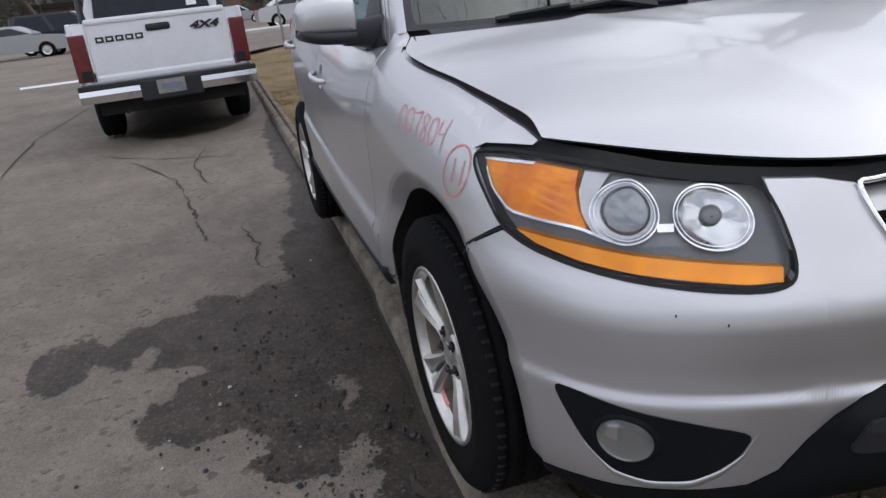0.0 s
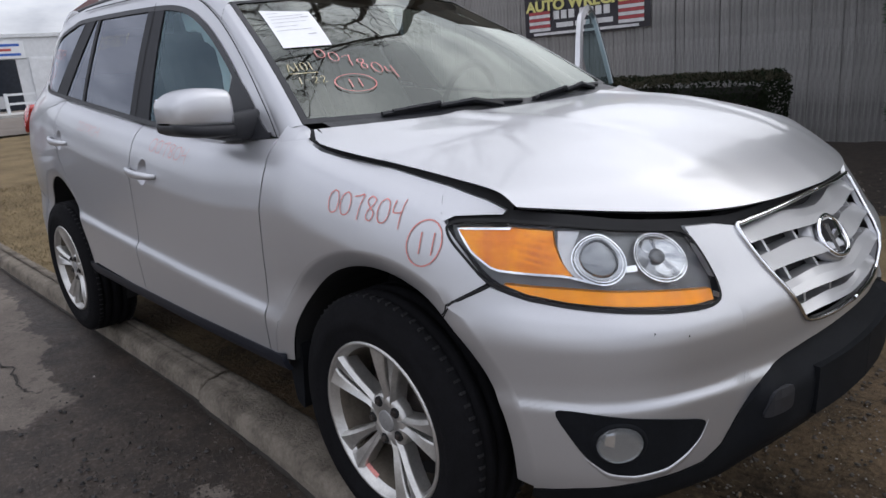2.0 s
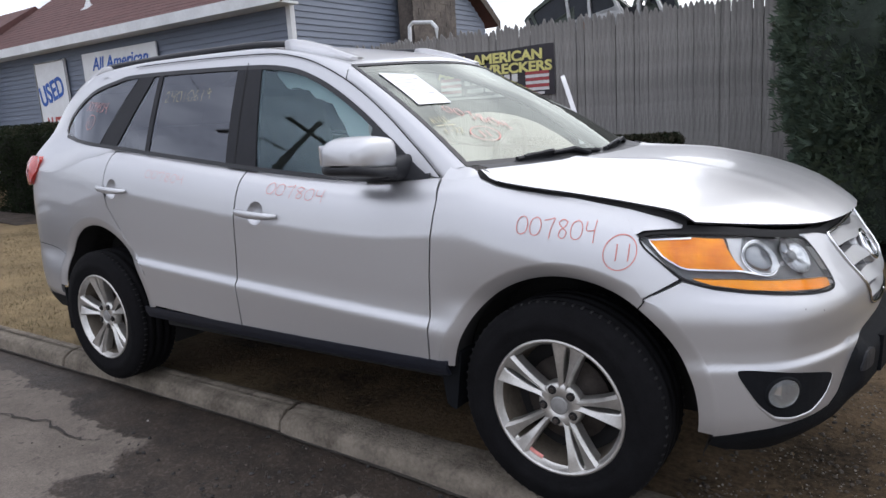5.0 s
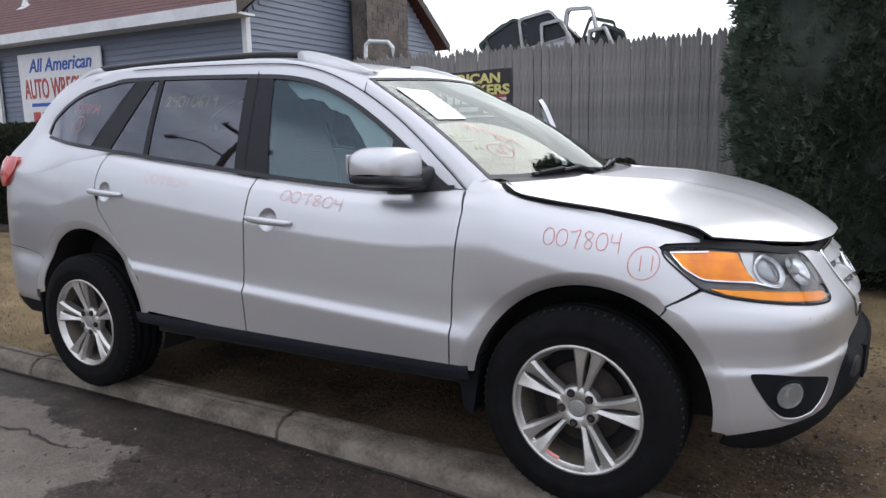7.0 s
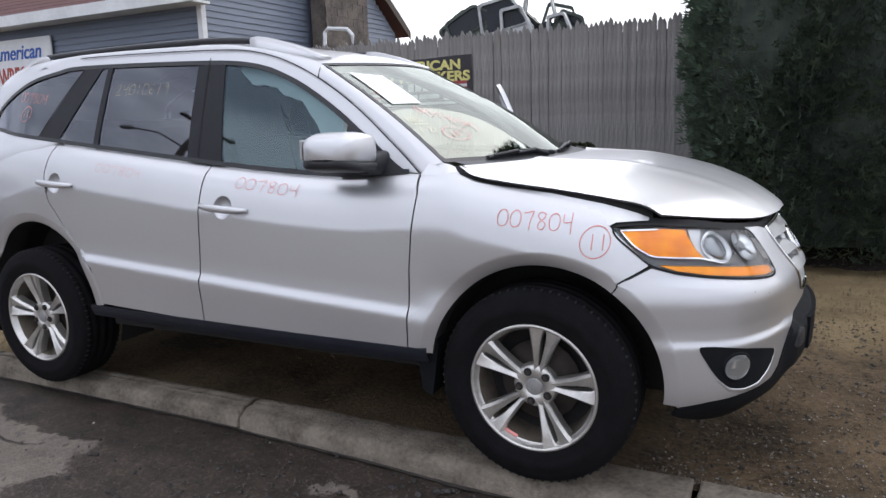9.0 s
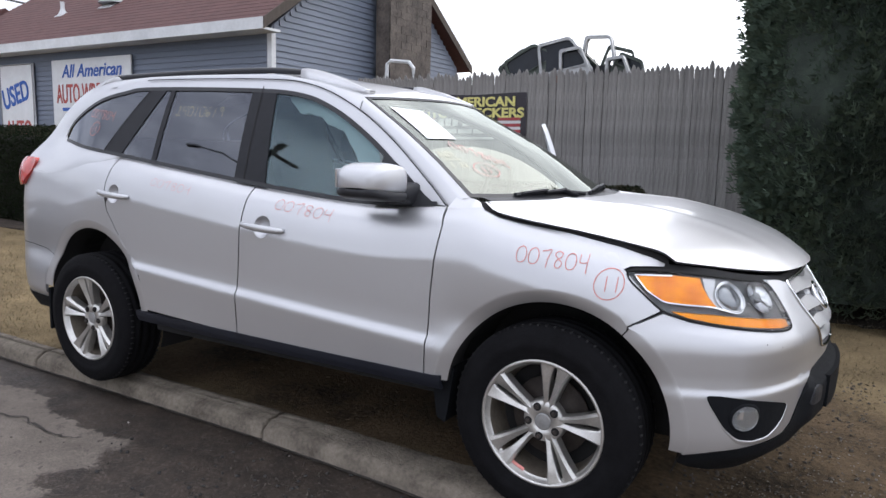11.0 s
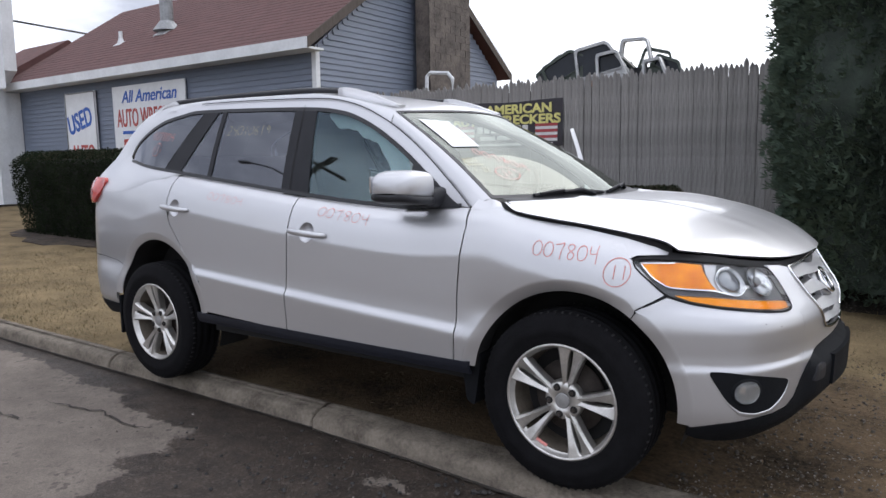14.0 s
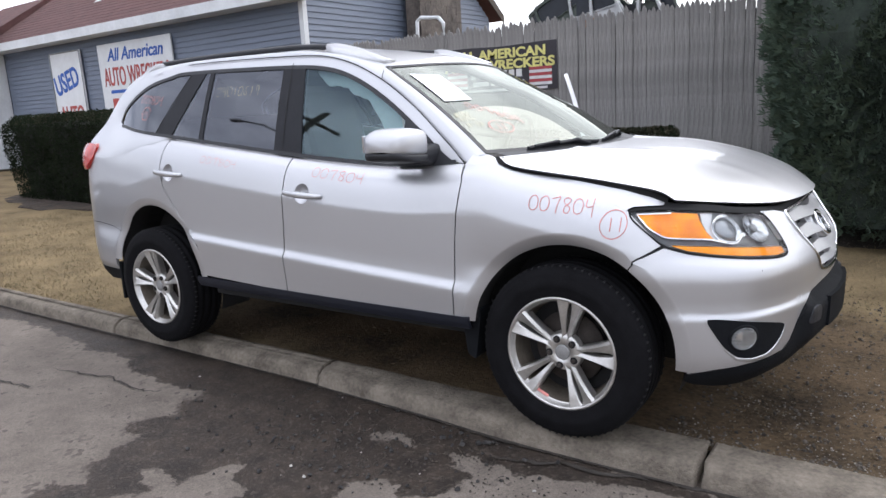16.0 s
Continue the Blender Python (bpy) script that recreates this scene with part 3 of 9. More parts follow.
joints = [-17.2, -15.2, -13.2, -11.25, -9.3, -7.35, -5.40, -3.45, -1.478, 0.535, 2.5, 4.5, 6.5, 8.5, 10.5, 12.5]
rnd = random.Random(4)
for x0, x1 in zip(joints, joints[1:]):
    bm = bmesh.new()
    n = 150 if -5.5 < x0 < 1 else 48
    rows = []
    for k in range(n + 1):
        s = k / n
        x = lerp(x0 + 0.014, x1 - 0.013, s)
        e = min(s, 1 - s) * 48
        chip = 0.008 * max(0, 1 - e / 1.4) + 0.006 * max(0, noise.noise((x * 4.3, 6, 4))) + 0.008 * max(0, noise.noise((x * 21, 1, 2)) - 0.15)
        w = 0.0025 * noise.noise((x * 3.1, 5, 1)) + 0.0025 * noise.noise((x * 19, 2, 8))
        yb, ki = kerb_foot(x), 0.255 + 0.02 * smooth01((-0.6 - x) / 0.8)
        z0, zr = ROAD_Z - 0.06 + rise(x), rise(x)
        wear = [0.0035 * noise.noise((x * 14, q * 2.1, 3)) + 0.0035 * noise.noise((x * 43, q * 3.7, 9)) for q in range(6)]
        top = max(0.15, yb + 0.12)
        prof = [(yb + 0.004, z0), (yb + w, ROAD_Z + zr), (yb + 0.007 + w + wear[0], zr - 0.066), (yb + 0.013 + w + wear[1], zr - 0.036), (yb + 0.018 + w + chip, zr - 0.020 - chip * 0.4), (yb + 0.027 + w + chip, zr - 0.009 - chip * 0.7), (yb + 0.041 + w + chip, zr - 0.003 - chip * 0.5),
                (yb + 0.062 + w, zr + wear[2] * 0.4), (top, zr + 0.003 + 0.4 * wear[3]), (0.205, zr + 0.005 + 0.4 * wear[4]), (ki - 0.012 + 2 * w, zr + 0.005 + 0.4 * wear[5]), (ki + 0.004 + 2 * w, zr - 0.002), (ki + 0.012 + 2 * w, zr - 0.012), (ki + 0.014 + 2 * w, zr - 0.10)]
        ragged = 1 if k in (0, n) else 0
        rows.append([(x + ragged * 0.009 * noise.noise((x0 * 3.3, y * 38, z * 38)), y, z) for y, z in prof])
    vs = grid(bm, rows)
    bm.faces.new(vs[0])
    bm.faces.new(vs[-1][::-1])
    bmesh.ops.recalc_face_normals(bm, faces=bm.faces[:])
    part("kerb_stone", bm, m_kerb, kerb, smooth=True)
bm = bmesh.new()
cv = []
for k in range(15):
    th = radians(270 - 90 * k / 14)
    cx, cy = -17.2, 1.6
    cv.append((cx + 1.5 * math.cos(th), cy + 1.5 * math.sin(th)))
cv += [(-18.7, 3 + k) for k in range(8)]
grid(bm, [[(p[0], p[1], ROAD_Z + rise(p[0])), (p[0], p[1], rise(p[0])), (p[0] + 0.02, p[1] + 0.02, rise(p[0]) + 0.012), (p[0] + 0.16, p[1] + 0.14, rise(p[0]) + 0.012)] for p in cv])
part("kerb_stone", bm, m_kerb, kerb)
gap = bmesh.new()
grid(gap, [[(x, kerb_foot(x) + 0.010, ROAD_Z + rise(x) + 0.008), (x, kerb_foot(x) - 0.012 - abs(0.02 * noise.noise((x * 5, 3, 1))), ROAD_Z + rise(x) + 0.0085)] for x in [lerp(-8, 5, k / 200) for k in range(201)]])
tagged(mesh_ob("kerb_joint_dirt", gap, m_crack), "dark dirt along the foot of the kerb", "dirt", kind="structure")


def crack(pts, w, seed):
    r = random.Random(seed)
    fine = []
    for p, q in zip(pts, pts[1:]):
        for k in range(7):
            t = k / 7
            fine.append((lerp(p[0], q[0], t) + r.uniform(-0.018, 0.018), lerp(p[1], q[1], t) + r.uniform(-0.018, 0.018)))
    bm = bmesh.new()
    rows = []
    for k, p in enumerate(fine):
        q = fine[min(k + 1, len(fine) - 1)]
        o = fine[max(k - 1, 0)]
        d = Vector((q[0] - o[0], q[1] - o[1])).normalized()
        ww = w * r.uniform(0.35, 1.5) * min(1, 4 * k / len(fine) + 0.2, 4 * (1 - k / len(fine)) + 0.1)
        z = ROAD_Z + rise(p[0]) + 0.0075
        rows.append([(p[0] - d.y * ww, p[1] + d.x * ww, z), (p[0] + d.y * ww, p[1] - d.x * ww, z)])
    grid(bm, rows)
    return bm


for i, (pts, w) in enumerate((([(-3.5, -0.75), (-3.1, -0.70), (-2.9, -0.68)], 0.007), ([(-3.15, -0.46), (-2.7, -0.37), (-2.35, -0.40), (-2.2, -0.36)], 0.006), ([(-0.30, -0.15), (0.02, -0.05), (0.42, 0.0)], 0.010), ([(-0.1, -0.42), (0.2, -0.33), (0.45, -0.34), (0.7, -0.22)], 0.009),
                                   ([(-4.4, -0.85), (-3.8, -0.78), (-3.5, -0.74)], 0.008), ([(-6.5, -0.7), (-5.5, -0.8), (-4.4, -0.62)], 0.006), ([(-6.4, -1.5), (-5.0, -0.95), (-4.4, -0.85)], 0.007), ([(-12, -2.6), (-9, -2.9), (-6, -2.7)], 0.012), ([(-7, -1.9), (-6.2, -1.2), (-5.6, -0.3)], 0.008), ([(0.9, -0.45), (1.5, -0.3), (2.2, -0.25)], 0.01))):
    part("road_crack", crack(pts, w, i), m_crack, ground)


def scatter_stones(n, seed, place, size):
    r = random.Random(seed)
    V, F = [], []
    for _ in range(n):
        x, y, z = place(r)
        s = size * r.uniform(0.4, 1.0) ** 2
        b0 = len(V)
        sx, sy, hz = r.uniform(0.7, 1.15), r.uniform(0.7, 1.15), r.uniform(0.45, 0.9)
        turn = r.uniform(0, 6.283)
        for q, (rr, zz) in enumerate(((1.0, -0.1), (0.95, 0.45), (0.5, 1.0))):
            for k in range(5):
                a = turn + 1.2566 * (k + 0.4 * (q % 2)) + r.uniform(-0.25, 0.25)
                u = rr * r.uniform(0.75, 1.1)
                V.append((x + s * sx * u * math.cos(a), y + s * sy * u * math.sin(a), z + s * hz * (zz + (r.uniform(-0.15, 0.15) if zz > 0 else 0))))
        for q in (0, 5):
            F += [(b0 + q + k, b0 + q + (k + 1) % 5, b0 + q + 5 + (k + 1) % 5, b0 + q + 5 + k) for k in range(5)]
        F.append(tuple(b0 + 10 + k for k in range(5)))
    return V, F


V, F = scatter_stones(1500, 3, lambda r: (lambda x: (x, r.uniform(-0.55, 0.08), ROAD_Z + rise(x) + 0.003))(r.gauss(-0.6, 0.7)), 0.0065)
tagged(pydata("road_grit", V, F, m_stone), "loose grit and small stones on the asphalt", "grit", kind="stuff")
V, F = scatter_stones(260, 23, lambda r: (lambda x: (x, r.gauss(-0.33, 0.20), ROAD_Z + rise(x) + 0.004))(r.gauss(-0.95, 0.42)), 0.013)
V2, F2 = scatter_stones(30, 29, lambda r: (lambda x: (x, kerb_foot(x) - 0.04 - 0.14 * r.random() ** 1.5, ROAD_Z + rise(x) + 0.005))(r.gauss(-0.32, 0.16)), 0.019)
tagged(pydata("loose_stones", V + V2, F + [tuple(k + len(V) for k in f) for f in F2], m_stone_dark), "dark loose stones lying in the damp patch", "stones", kind="stuff")
V, F = scatter_stones(15, 37, lambda r: (lambda x: (x, r.uniform(-0.9, 0.05), ROAD_Z + rise(x) + 0.004))(r.uniform(-2.3, 0.3)), 0.011)
tagged(pydata("pale_chips", V, F, m_grit_chip), "small pale stone chips on the road", "stones", kind="stuff")
V, F = scatter_stones(3200, 41, lambda r: (lambda x, y: (x, y, lawn_z(x, y) + 0.002))(0.35 + 2.4 * r.random(), 0.25 + 1.5 * r.random() ** 1.3), 0.0062)
tagged(pydata("pale_gravel", V, F, m_grit_pale), "pale grit strewn over the worn soil", "gravel", kind="stuff")
V, F = scatter_stones(2600, 5, lambda r: (lambda x, y: (x, y, lawn_z(x, y) + 0.002))(r.uniform(0.3, 3.0), 0.25 + 2.6 * r.random() ** 1.3), 0.013)
tagged(pydata("soil_grit", V, F, m_stone), "grit in the bare soil", "grit", kind="stuff")


def blades(n, seed, x0, x1, y0, y1, keep, h):
    r = random.Random(seed)
    V, F = [], []
    while len(F) < n:
        x, y = r.uniform(x0, x1), y0 + (y1 - y0) * r.random() ** 1.4
        if not keep(x, y, r):
            continue
        z = lawn_z(x, y)
        a = r.uniform(0, 6.283)
        hh, lean = h * r.uniform(0.4, 1.1), r.uniform(0.3, 1.3)
        dx, dy = math.cos(a), math.sin(a)
        b0 = len(V)
        V += [(x - dy * 0.003, y + dx * 0.003, z - 0.005), (x + dy * 0.003, y - dx * 0.003, z - 0.005), (x + dx * hh * lean, y + dy * hh * lean, z + hh * 0.7)]
        F.append((b0, b0 + 1, b0 + 2))
    return V, F


def bare(x, y):
    return math.hypot((x - 0.3) / 4.5, (y - 1.15) / 1.35)


V, F = blades(42000, 8, -10, 4.0, 0.24, 6.4, lambda x, y, r: bare(x, y) > 0.7 + 0.6 * r.random() and not (-3.5 < x < 0.9 and y < 1.9) and noise.noise((x * 1.3, y * 1.3, 4)) > -0.35, 0.05)
tagged(pydata("dry_grass", V, F, m_blade), "short dry winter grass", "grass", kind="stuff")

def litter(n, seed):
    """Dry leaves and straw lying on the soil."""
    r = random.Random(seed)
    V, F = [], []
    while len(F) < n:
        x, y = r.uniform(-3.2, 3.4), 0.26 + 2.9 * r.random() ** 1.2
        if -3.3 < x < 0.5 and r.random() < 0.7 or noise.noise((x * 1.9, y * 1.9, 8)) < r.uniform(-0.4, 0.35):
            continue
        z, a, L, w = lawn_z(x, y) + 0.004, r.uniform(0, 6.283), 0.004 + 0.018 * r.random() ** 3, r.uniform(0.0015, 0.005)
        dx, dy = math.cos(a), math.sin(a)
        b0 = len(V)
        V += [(x - dx * L, y - dy * L, z), (x - dy * w, y + dx * w, z + r.uniform(0, 0.008)), (x + dx * L, y + dy * L, z + r.uniform(0, 0.012)), (x + dy * w, y - dx * w, z)]
        F.append((b0, b0 + 1, b0 + 2, b0 + 3))
    return V, F


V, F = litter(4200, 44)
tagged(pydata("leaf_litter", V, F, mat("dead_leaves", (0.115, 0.082, 0.047), 0.95, var=0.3, scale=8, island=0.7)), "dry leaves and straw on the bare soil", "leaf litter", kind="stuff")

# ---------- the building ----------
WY, X0, X1 = 6.8, -18.80, -7.93
house = thing("shop_building", (X0, WY, 0.0), "low blue-sided shop with a red-brown shingle roof and white trim", "building")
ho = Vector((X0, WY, 0))


def hp(name, bm, material, label="", smooth=False, parent=None):
    bm.transform(Matrix.Translation(-ho))
    return part(name, bm, material, parent or house, label, smooth)


DEEP, EAVE, RIDGE = 6.4, 3.28, 5.85
hp("wall", boxed((X0, WY + 0.03, -0.1), (X1 - 0.03, WY + 0.2, EAVE)), m_siding)
hp("wall", prism(bmesh.new(), [(WY + 0.03, -0.1), (WY + DEEP, -0.1), (WY + DEEP, EAVE + 0.1), (WY + DEEP / 2, RIDGE - 0.15), (WY + 0.03, EAVE + 0.1)], 0, X1 - 0.2, X1 - 0.03), m_siding)
hp("wall", boxed((X0, WY + DEEP - 0.2, -0.1), (X1 - 0.2, WY + DEEP, EAVE)), m_siding)
hp("wall", boxed((X0, WY + 0.2, -0.1), (X0 + 0.2, WY + DEEP - 0.2, EAVE + 0.1)), m_siding)
course = 0.105
k = 0
while k * course < EAVE - 0.1:
    z = 0.05 + k * course
    bm = prism(bmesh.new(), [(WY + 0.03, z), (WY + 0.004, z), (WY + 0.024, z + course + 0.008), (WY + 0.03, z + course + 0.008)], 0, X0 + 0.02, X1 - 0.07)
    hp("siding_board", bm, m_siding)
    k += 1
k = 0
while 0.05 + k * course < RIDGE - 0.35:
    z = 0.05 + k * course
    half = DEEP / 2 if z < EAVE else max(0.05, DEEP / 2 * (RIDGE - 0.1 - z) / (RIDGE - 0.1 - EAVE))
    y0, y1 = WY + DEEP / 2 - half + 0.05, WY + DEEP / 2 + half
    bm = prism(bmesh.new(), [(X1 - 0.03, z), (X1 - 0.004, z), (X1 - 0.024, z + course + 0.008), (X1 - 0.03, z + course + 0.008)], 1, y0, y1)
    hp("siding_board", bm, m_siding)
    k += 1
hp("corner_trim", box(box(bmesh.new(), (X1 - 0.09, WY - 0.012, 0), (X1 + 0.012, WY + 0.03, EAVE)), (X1 - 0.03, WY + 0.03, 0), (X1 + 0.012, WY + 0.09, EAVE)), m_white, "white corner board")
# roof with shingle courses
ov = 0.38
ridge_y = WY + DEEP / 2
sl = (RIDGE - (EAVE + 0.16)) / (ridge_y - (WY - ov))


def roof_side(sign):
    return prism(bmesh.new(), [(ridge_y - sign * (ridge_y - WY + ov), EAVE + 0.16), (ridge_y, RIDGE), (ridge_y, RIDGE - 0.12), (ridge_y - sign * (ridge_y - WY + ov), EAVE + 0.04)], 0, X0 - 0.15, X1 + 0.18)


rf = hp("roof", roof_side(1), m_shingle, "red-brown shingle roof")
hp("roof", roof_side(-1), m_shingle)
ncourse = 26
for k in range(ncourse):
    t0, t1 = k / ncourse, (k + 1) / ncourse
    y0, y1 = lerp(WY - ov, ridge_y, t0), lerp(WY - ov, ridge_y, t1)
    z0, z1 = EAVE + 0.16 + sl * (y0 - WY + ov), EAVE + 0.16 + sl * (y1 - WY + ov)
    bm = prism(bmesh.new(), [(y0 - 0.01, z0 - 0.004), (y0 - 0.01, z0 + 0.0035), (y1, z1 + 0.003), (y1, z1 - 0.004)], 0, X0 - 0.16, X1 + 0.19)
    bm.transform(Matrix.Translation(-ho))
    part("shingle_course", bm, m_shingle, rf)
hp("fascia", boxed((X0 - 0.16, WY - ov - 0.025, EAVE - 0.02), (X1 + 0.19, WY - ov + 0.0, EAVE + 0.17)), m_white, "white fascia board")
hp("soffit", boxed((X0 - 0.15, WY - ov, EAVE - 0.02), (X1 + 0.18, WY + 0.03, EAVE + 0.02)), m_white)
for sgn in (1, -1):
    bb = prism(bmesh.new(), [(ridge_y - sgn * (ridge_y - WY + ov), EAVE - 0.02), (ridge_y - sgn * (ridge_y - WY + ov), EAVE + 0.17), (ridge_y, RIDGE + 0.02), (ridge_y, RIDGE - 0.17)], 0, X1 + 0.185, X1 + 0.205)
    hp("verge_board", bb, m_wood_pole, "dark weathered verge board")
# chimney on the gable wall
CX = -7.45
ch = hp("chimney", box(boxed((CX - 0.35, 9.62, 0), (CX, 11.15, 7.4)), (X1 - 0.05, 10.1, 0), (CX - 0.35, 11.15, 7.4)), m_brick, "rough blackened chimney")
rr = random.Random(2)
for j in range(34):
    for i in range(4):
        z = 2.2 + j * 0.15
        y0 = 9.62 + i * 0.385 + (0.19 if j % 2 else 0)
        y1 = min(11.15, y0 + 0.37)
        bm = boxed((CX - 0.03, y0, z), (CX + rr.uniform(0.003, 0.010), y1, z + 0.143))
        bm.transform(Matrix.Translation(-ho))
        part("chimney_brick", bm, m_brick, ch)
# roof vents
for x, y, r, h, big in ((-15.4, 7.70, 0.045, 0.17, 0.55), (-13.85, 7.95, 0.15, 0.75, 1.0)):
    z = EAVE + 0.16 + sl * (y - WY + ov)
    bm = bmesh.new()
    bmesh.ops.create_cone(bm, cap_ends=True, segments=14, radius1=r * 2.2, radius2=r * 1.1, depth=0.22 * big, matrix=pose(x, y, z + 0.08 * big))
    bmesh.ops.create_cone(bm, cap_ends=True, segments=14, radius1=r, radius2=r, depth=h, matrix=pose(x, y, z + h / 2 + 0.1))
    v = hp("roof_vent", bm, m_metal if r > 0.1 else m_white)
    fl = boxed((x - 0.22 * big, y - 0.30 * big, z - 0.02), (x + 0.22 * big, y + 0.05, z + 0.0))
    fl.transform(Matrix.Translation((x, y, z)) @ Matrix.Rotation(math.atan(sl), 4, "X") @ Matrix.Translation((-x, -y, -z + 0.02)))
    hp("vent_flashing", fl, m_white)
# lower bay with its sign
BX0 = -21.2
hp("bay_wall", boxed((BX0, WY - 0.3, -0.1), (X0 - 0.02, WY + 3.4, EAVE - 0.06)), m_siding)
for k in range(31):
    z = 0.10 + k * course
    if z > EAVE - 0.15:
        break
    hp("siding_board", prism(bmesh.new(), [(WY - 0.30, z), (WY - 0.326, z), (WY - 0.306, z + course + 0.008), (WY - 0.30, z + course + 0.008)], 0, BX0 + 0.08, X0 - 0.30), m_siding)
hp("bay_trim", box(bmesh.new(), (BX0 - 0.04, WY - 0.345, 0), (BX0 + 0.07, WY - 0.29, EAVE - 0.05)), m_white)
hp("bay_fascia", boxed((BX0 - 0.35, WY - 0.72, EAVE - 0.06), (X0, WY - 0.69, EAVE + 0.16)), m_white)
hp("bay_roof", prism(bmesh.new(), [(WY - 0.72, EAVE + 0.12), (WY - 0.72, EAVE + 0.17), (WY + 1.5, EAVE + 1.55), (WY + 3.7, EAVE + 0.1)], 0, BX0 - 0.35, X0 - 0.16), m_shingle)
# white pylon standing before the corner
py = hp("pylon", prism(bmesh.new(), [(-19.12, 0.1), (-18.78, 0.1), (-18.75, 3.30), (-18.05, 3.72), (-17.98, 6.4), (-19.0, 6.4), (-19.14, 3.4)], 1, 6.15, 6.44), m_white, "tall white painted masonry pylon")
for j in range(22):
    z = 0.2 + j * 0.28
    bm = boxed((lerp(-19.12, -18.98, smooth01((z - 3) / 3)), 6.144, z), (-18.76 if z < 3.2 else -18.06, 6.152, z + 0.273), 0.002)
    bm.transform(Matrix.Translation(-ho))
    part("painted_block", bm, m_white, py)
hp("pylon_return", boxed((-18.90, 6.44, 0.0), (-18.79, 6.80, 3.25)), m_white)


# ---------- lettering ----------
def letters(name, text, height, x, y, z, material, parent, width=None, slant=0.0, bold=0.0, facing=0.0, origin=(0, 0, 0), spacing=1.0):
    """Built-in font, standing upright, centred on x; facing turns it about the upright."""
    cu = bpy.data.curves.new("text", "FONT")
    cu.body, cu.align_x, cu.size, cu.offset, cu.extrude, cu.shear, cu.space_character = text, "CENTER", 1.0, bold, 0.003 / height, slant, spacing
    tmp = bpy.data.objects.new("text", cu)
    scene.collection.objects.link(tmp)
    me = bpy.data.meshes.new_from_object(tmp.evaluated_get(bpy.context.evaluated_depsgraph_get()))
    bpy.data.objects.remove(tmp)
    bpy.data.curves.remove(cu)
    vx = [v.co.x for v in me.vertices]
    vy = [v.co.y for v in me.vertices]
    s = height / (max(vy) - min(vy))
    sx = width / (max(vx) - min(vx)) if width else s
    cx, y0 = (max(vx) + min(vx)) / 2, min(vy)
    me.transform(Matrix.Diagonal((sx, s, s, 1)) @ Matrix.Translation((-cx, -y0, 0)))
    me.transform(Matrix.Translation((x - origin[0], y - origin[1], z - origin[2])) @ Matrix.Rotation(radians(facing), 4, "Z") @ Matrix.Rotation(radians(90), 4, "X"))
    me.materials.append(material)
    ob = new(name, me)
    ob.parent = parent
    return ob


def bar(name, x0, x1, y, z0, z1, material, parent, origin):
    bm = boxed((x0 - origin[0], y - origin[1], z0 - origin[2]), (x1 - origin[0], y + 0.004 - origin[1], z1 - origin[2]))
    return part(name, bm, material, parent)


SY = WY - 0.03
o1 = (-13.0, SY, 1.0)
sign1 = thing("wall_sign", o1, "large white shop sign with blue and red lettering", "sign")
part("board", boxed((-1.34, -0.03, 0.10), (1.36, 0.0, 2.08), 0.006), m_board, sign1)
letters("sign_lettering", "All American", 0.27, -12.95, SY - 0.036, 2.70, m_blue, sign1, 2.05, 0.25, 0.012, origin=o1)
letters("sign_lettering", "AUTO WRECKERS", 0.40, -12.98, SY - 0.036, 2.17, m_red, sign1, 2.42, 0, 0.012, origin=o1)
bar("small_print", -14.0, -12.95, SY - 0.035, 2.01, 2.08, m_blue, sign1, o1)
bar("small_print", -12.8, -11.95, SY - 0.035, 2.01, 2.08, m_blue, sign1, o1)
for x0 in (-13.98, -13.66, -13.34, -12.86, -12.54, -12.22):
    bar("number_bar", x0, x0 + 0.24, SY - 0.035, 1.52, 1.90, m_red, sign1, o1)
o2 = (-15.75, SY, 1.0)
sign2 = thing("wall_sign", o2, "narrow white sign with slanted blue lettering", "sign")
part("board", boxed((-0.68, -0.03, 0.0), (0.68, 0.0, 2.07), 0.006), m_board, sign2)
part("sign_frame", tube(bmesh.new(), [(-0.66, -0.035, 0.02), (-0.66, -0.035, 2.05), (0.66, -0.035, 2.05), (0.66, -0.035, 0.02)], 0.02, 4), m_metal, sign2)
lt = letters("sign_lettering", "USED", 0.46, 0, 0, 0, m_blue, sign2, 1.08, 0, 0.02)
lt.matrix_basis = Matrix.Translation((0.0, -0.037, 1.17)) @ Matrix.Rotation(radians(-13), 4, "Y")
letters("sign_lettering", "AUTO", 0.40, -15.75, SY - 0.036, 1.42, m_red, sign2, 1.05, 0, 0.015, origin=o2)
o3 = (-20.28, WY - 0.33, 2.4)
sign3 = thing("wall_sign", o3, "white sign with black lettering over the bay", "sign")
part("board", boxed((-0.80, -0.03, 0.02), (0.90, 0.0, 0.68), 0.005), m_board, sign3)
letters("sign_lettering", "USED AUTO P", 0.34, -20.26, WY - 0.366, 2.66, m_ink, sign3, 1.5, 0, 0.01, origin=o3)
bar("small_print", -20.88, -20.33, WY - 0.365, 2.50, 2.57, m_red, sign3, o3)
bar("small_print", -20.18, -19.58, WY - 0.365, 2.50, 2.57, m_ink, sign3, o3)

# ---------- stockade fence ----------
FY = 6.83
fence = thing("stockade_fence", (-7.6, FY, 0), "tall grey weathered stockade fence of pointed pickets", "fence")
rnd = random.Random(11)


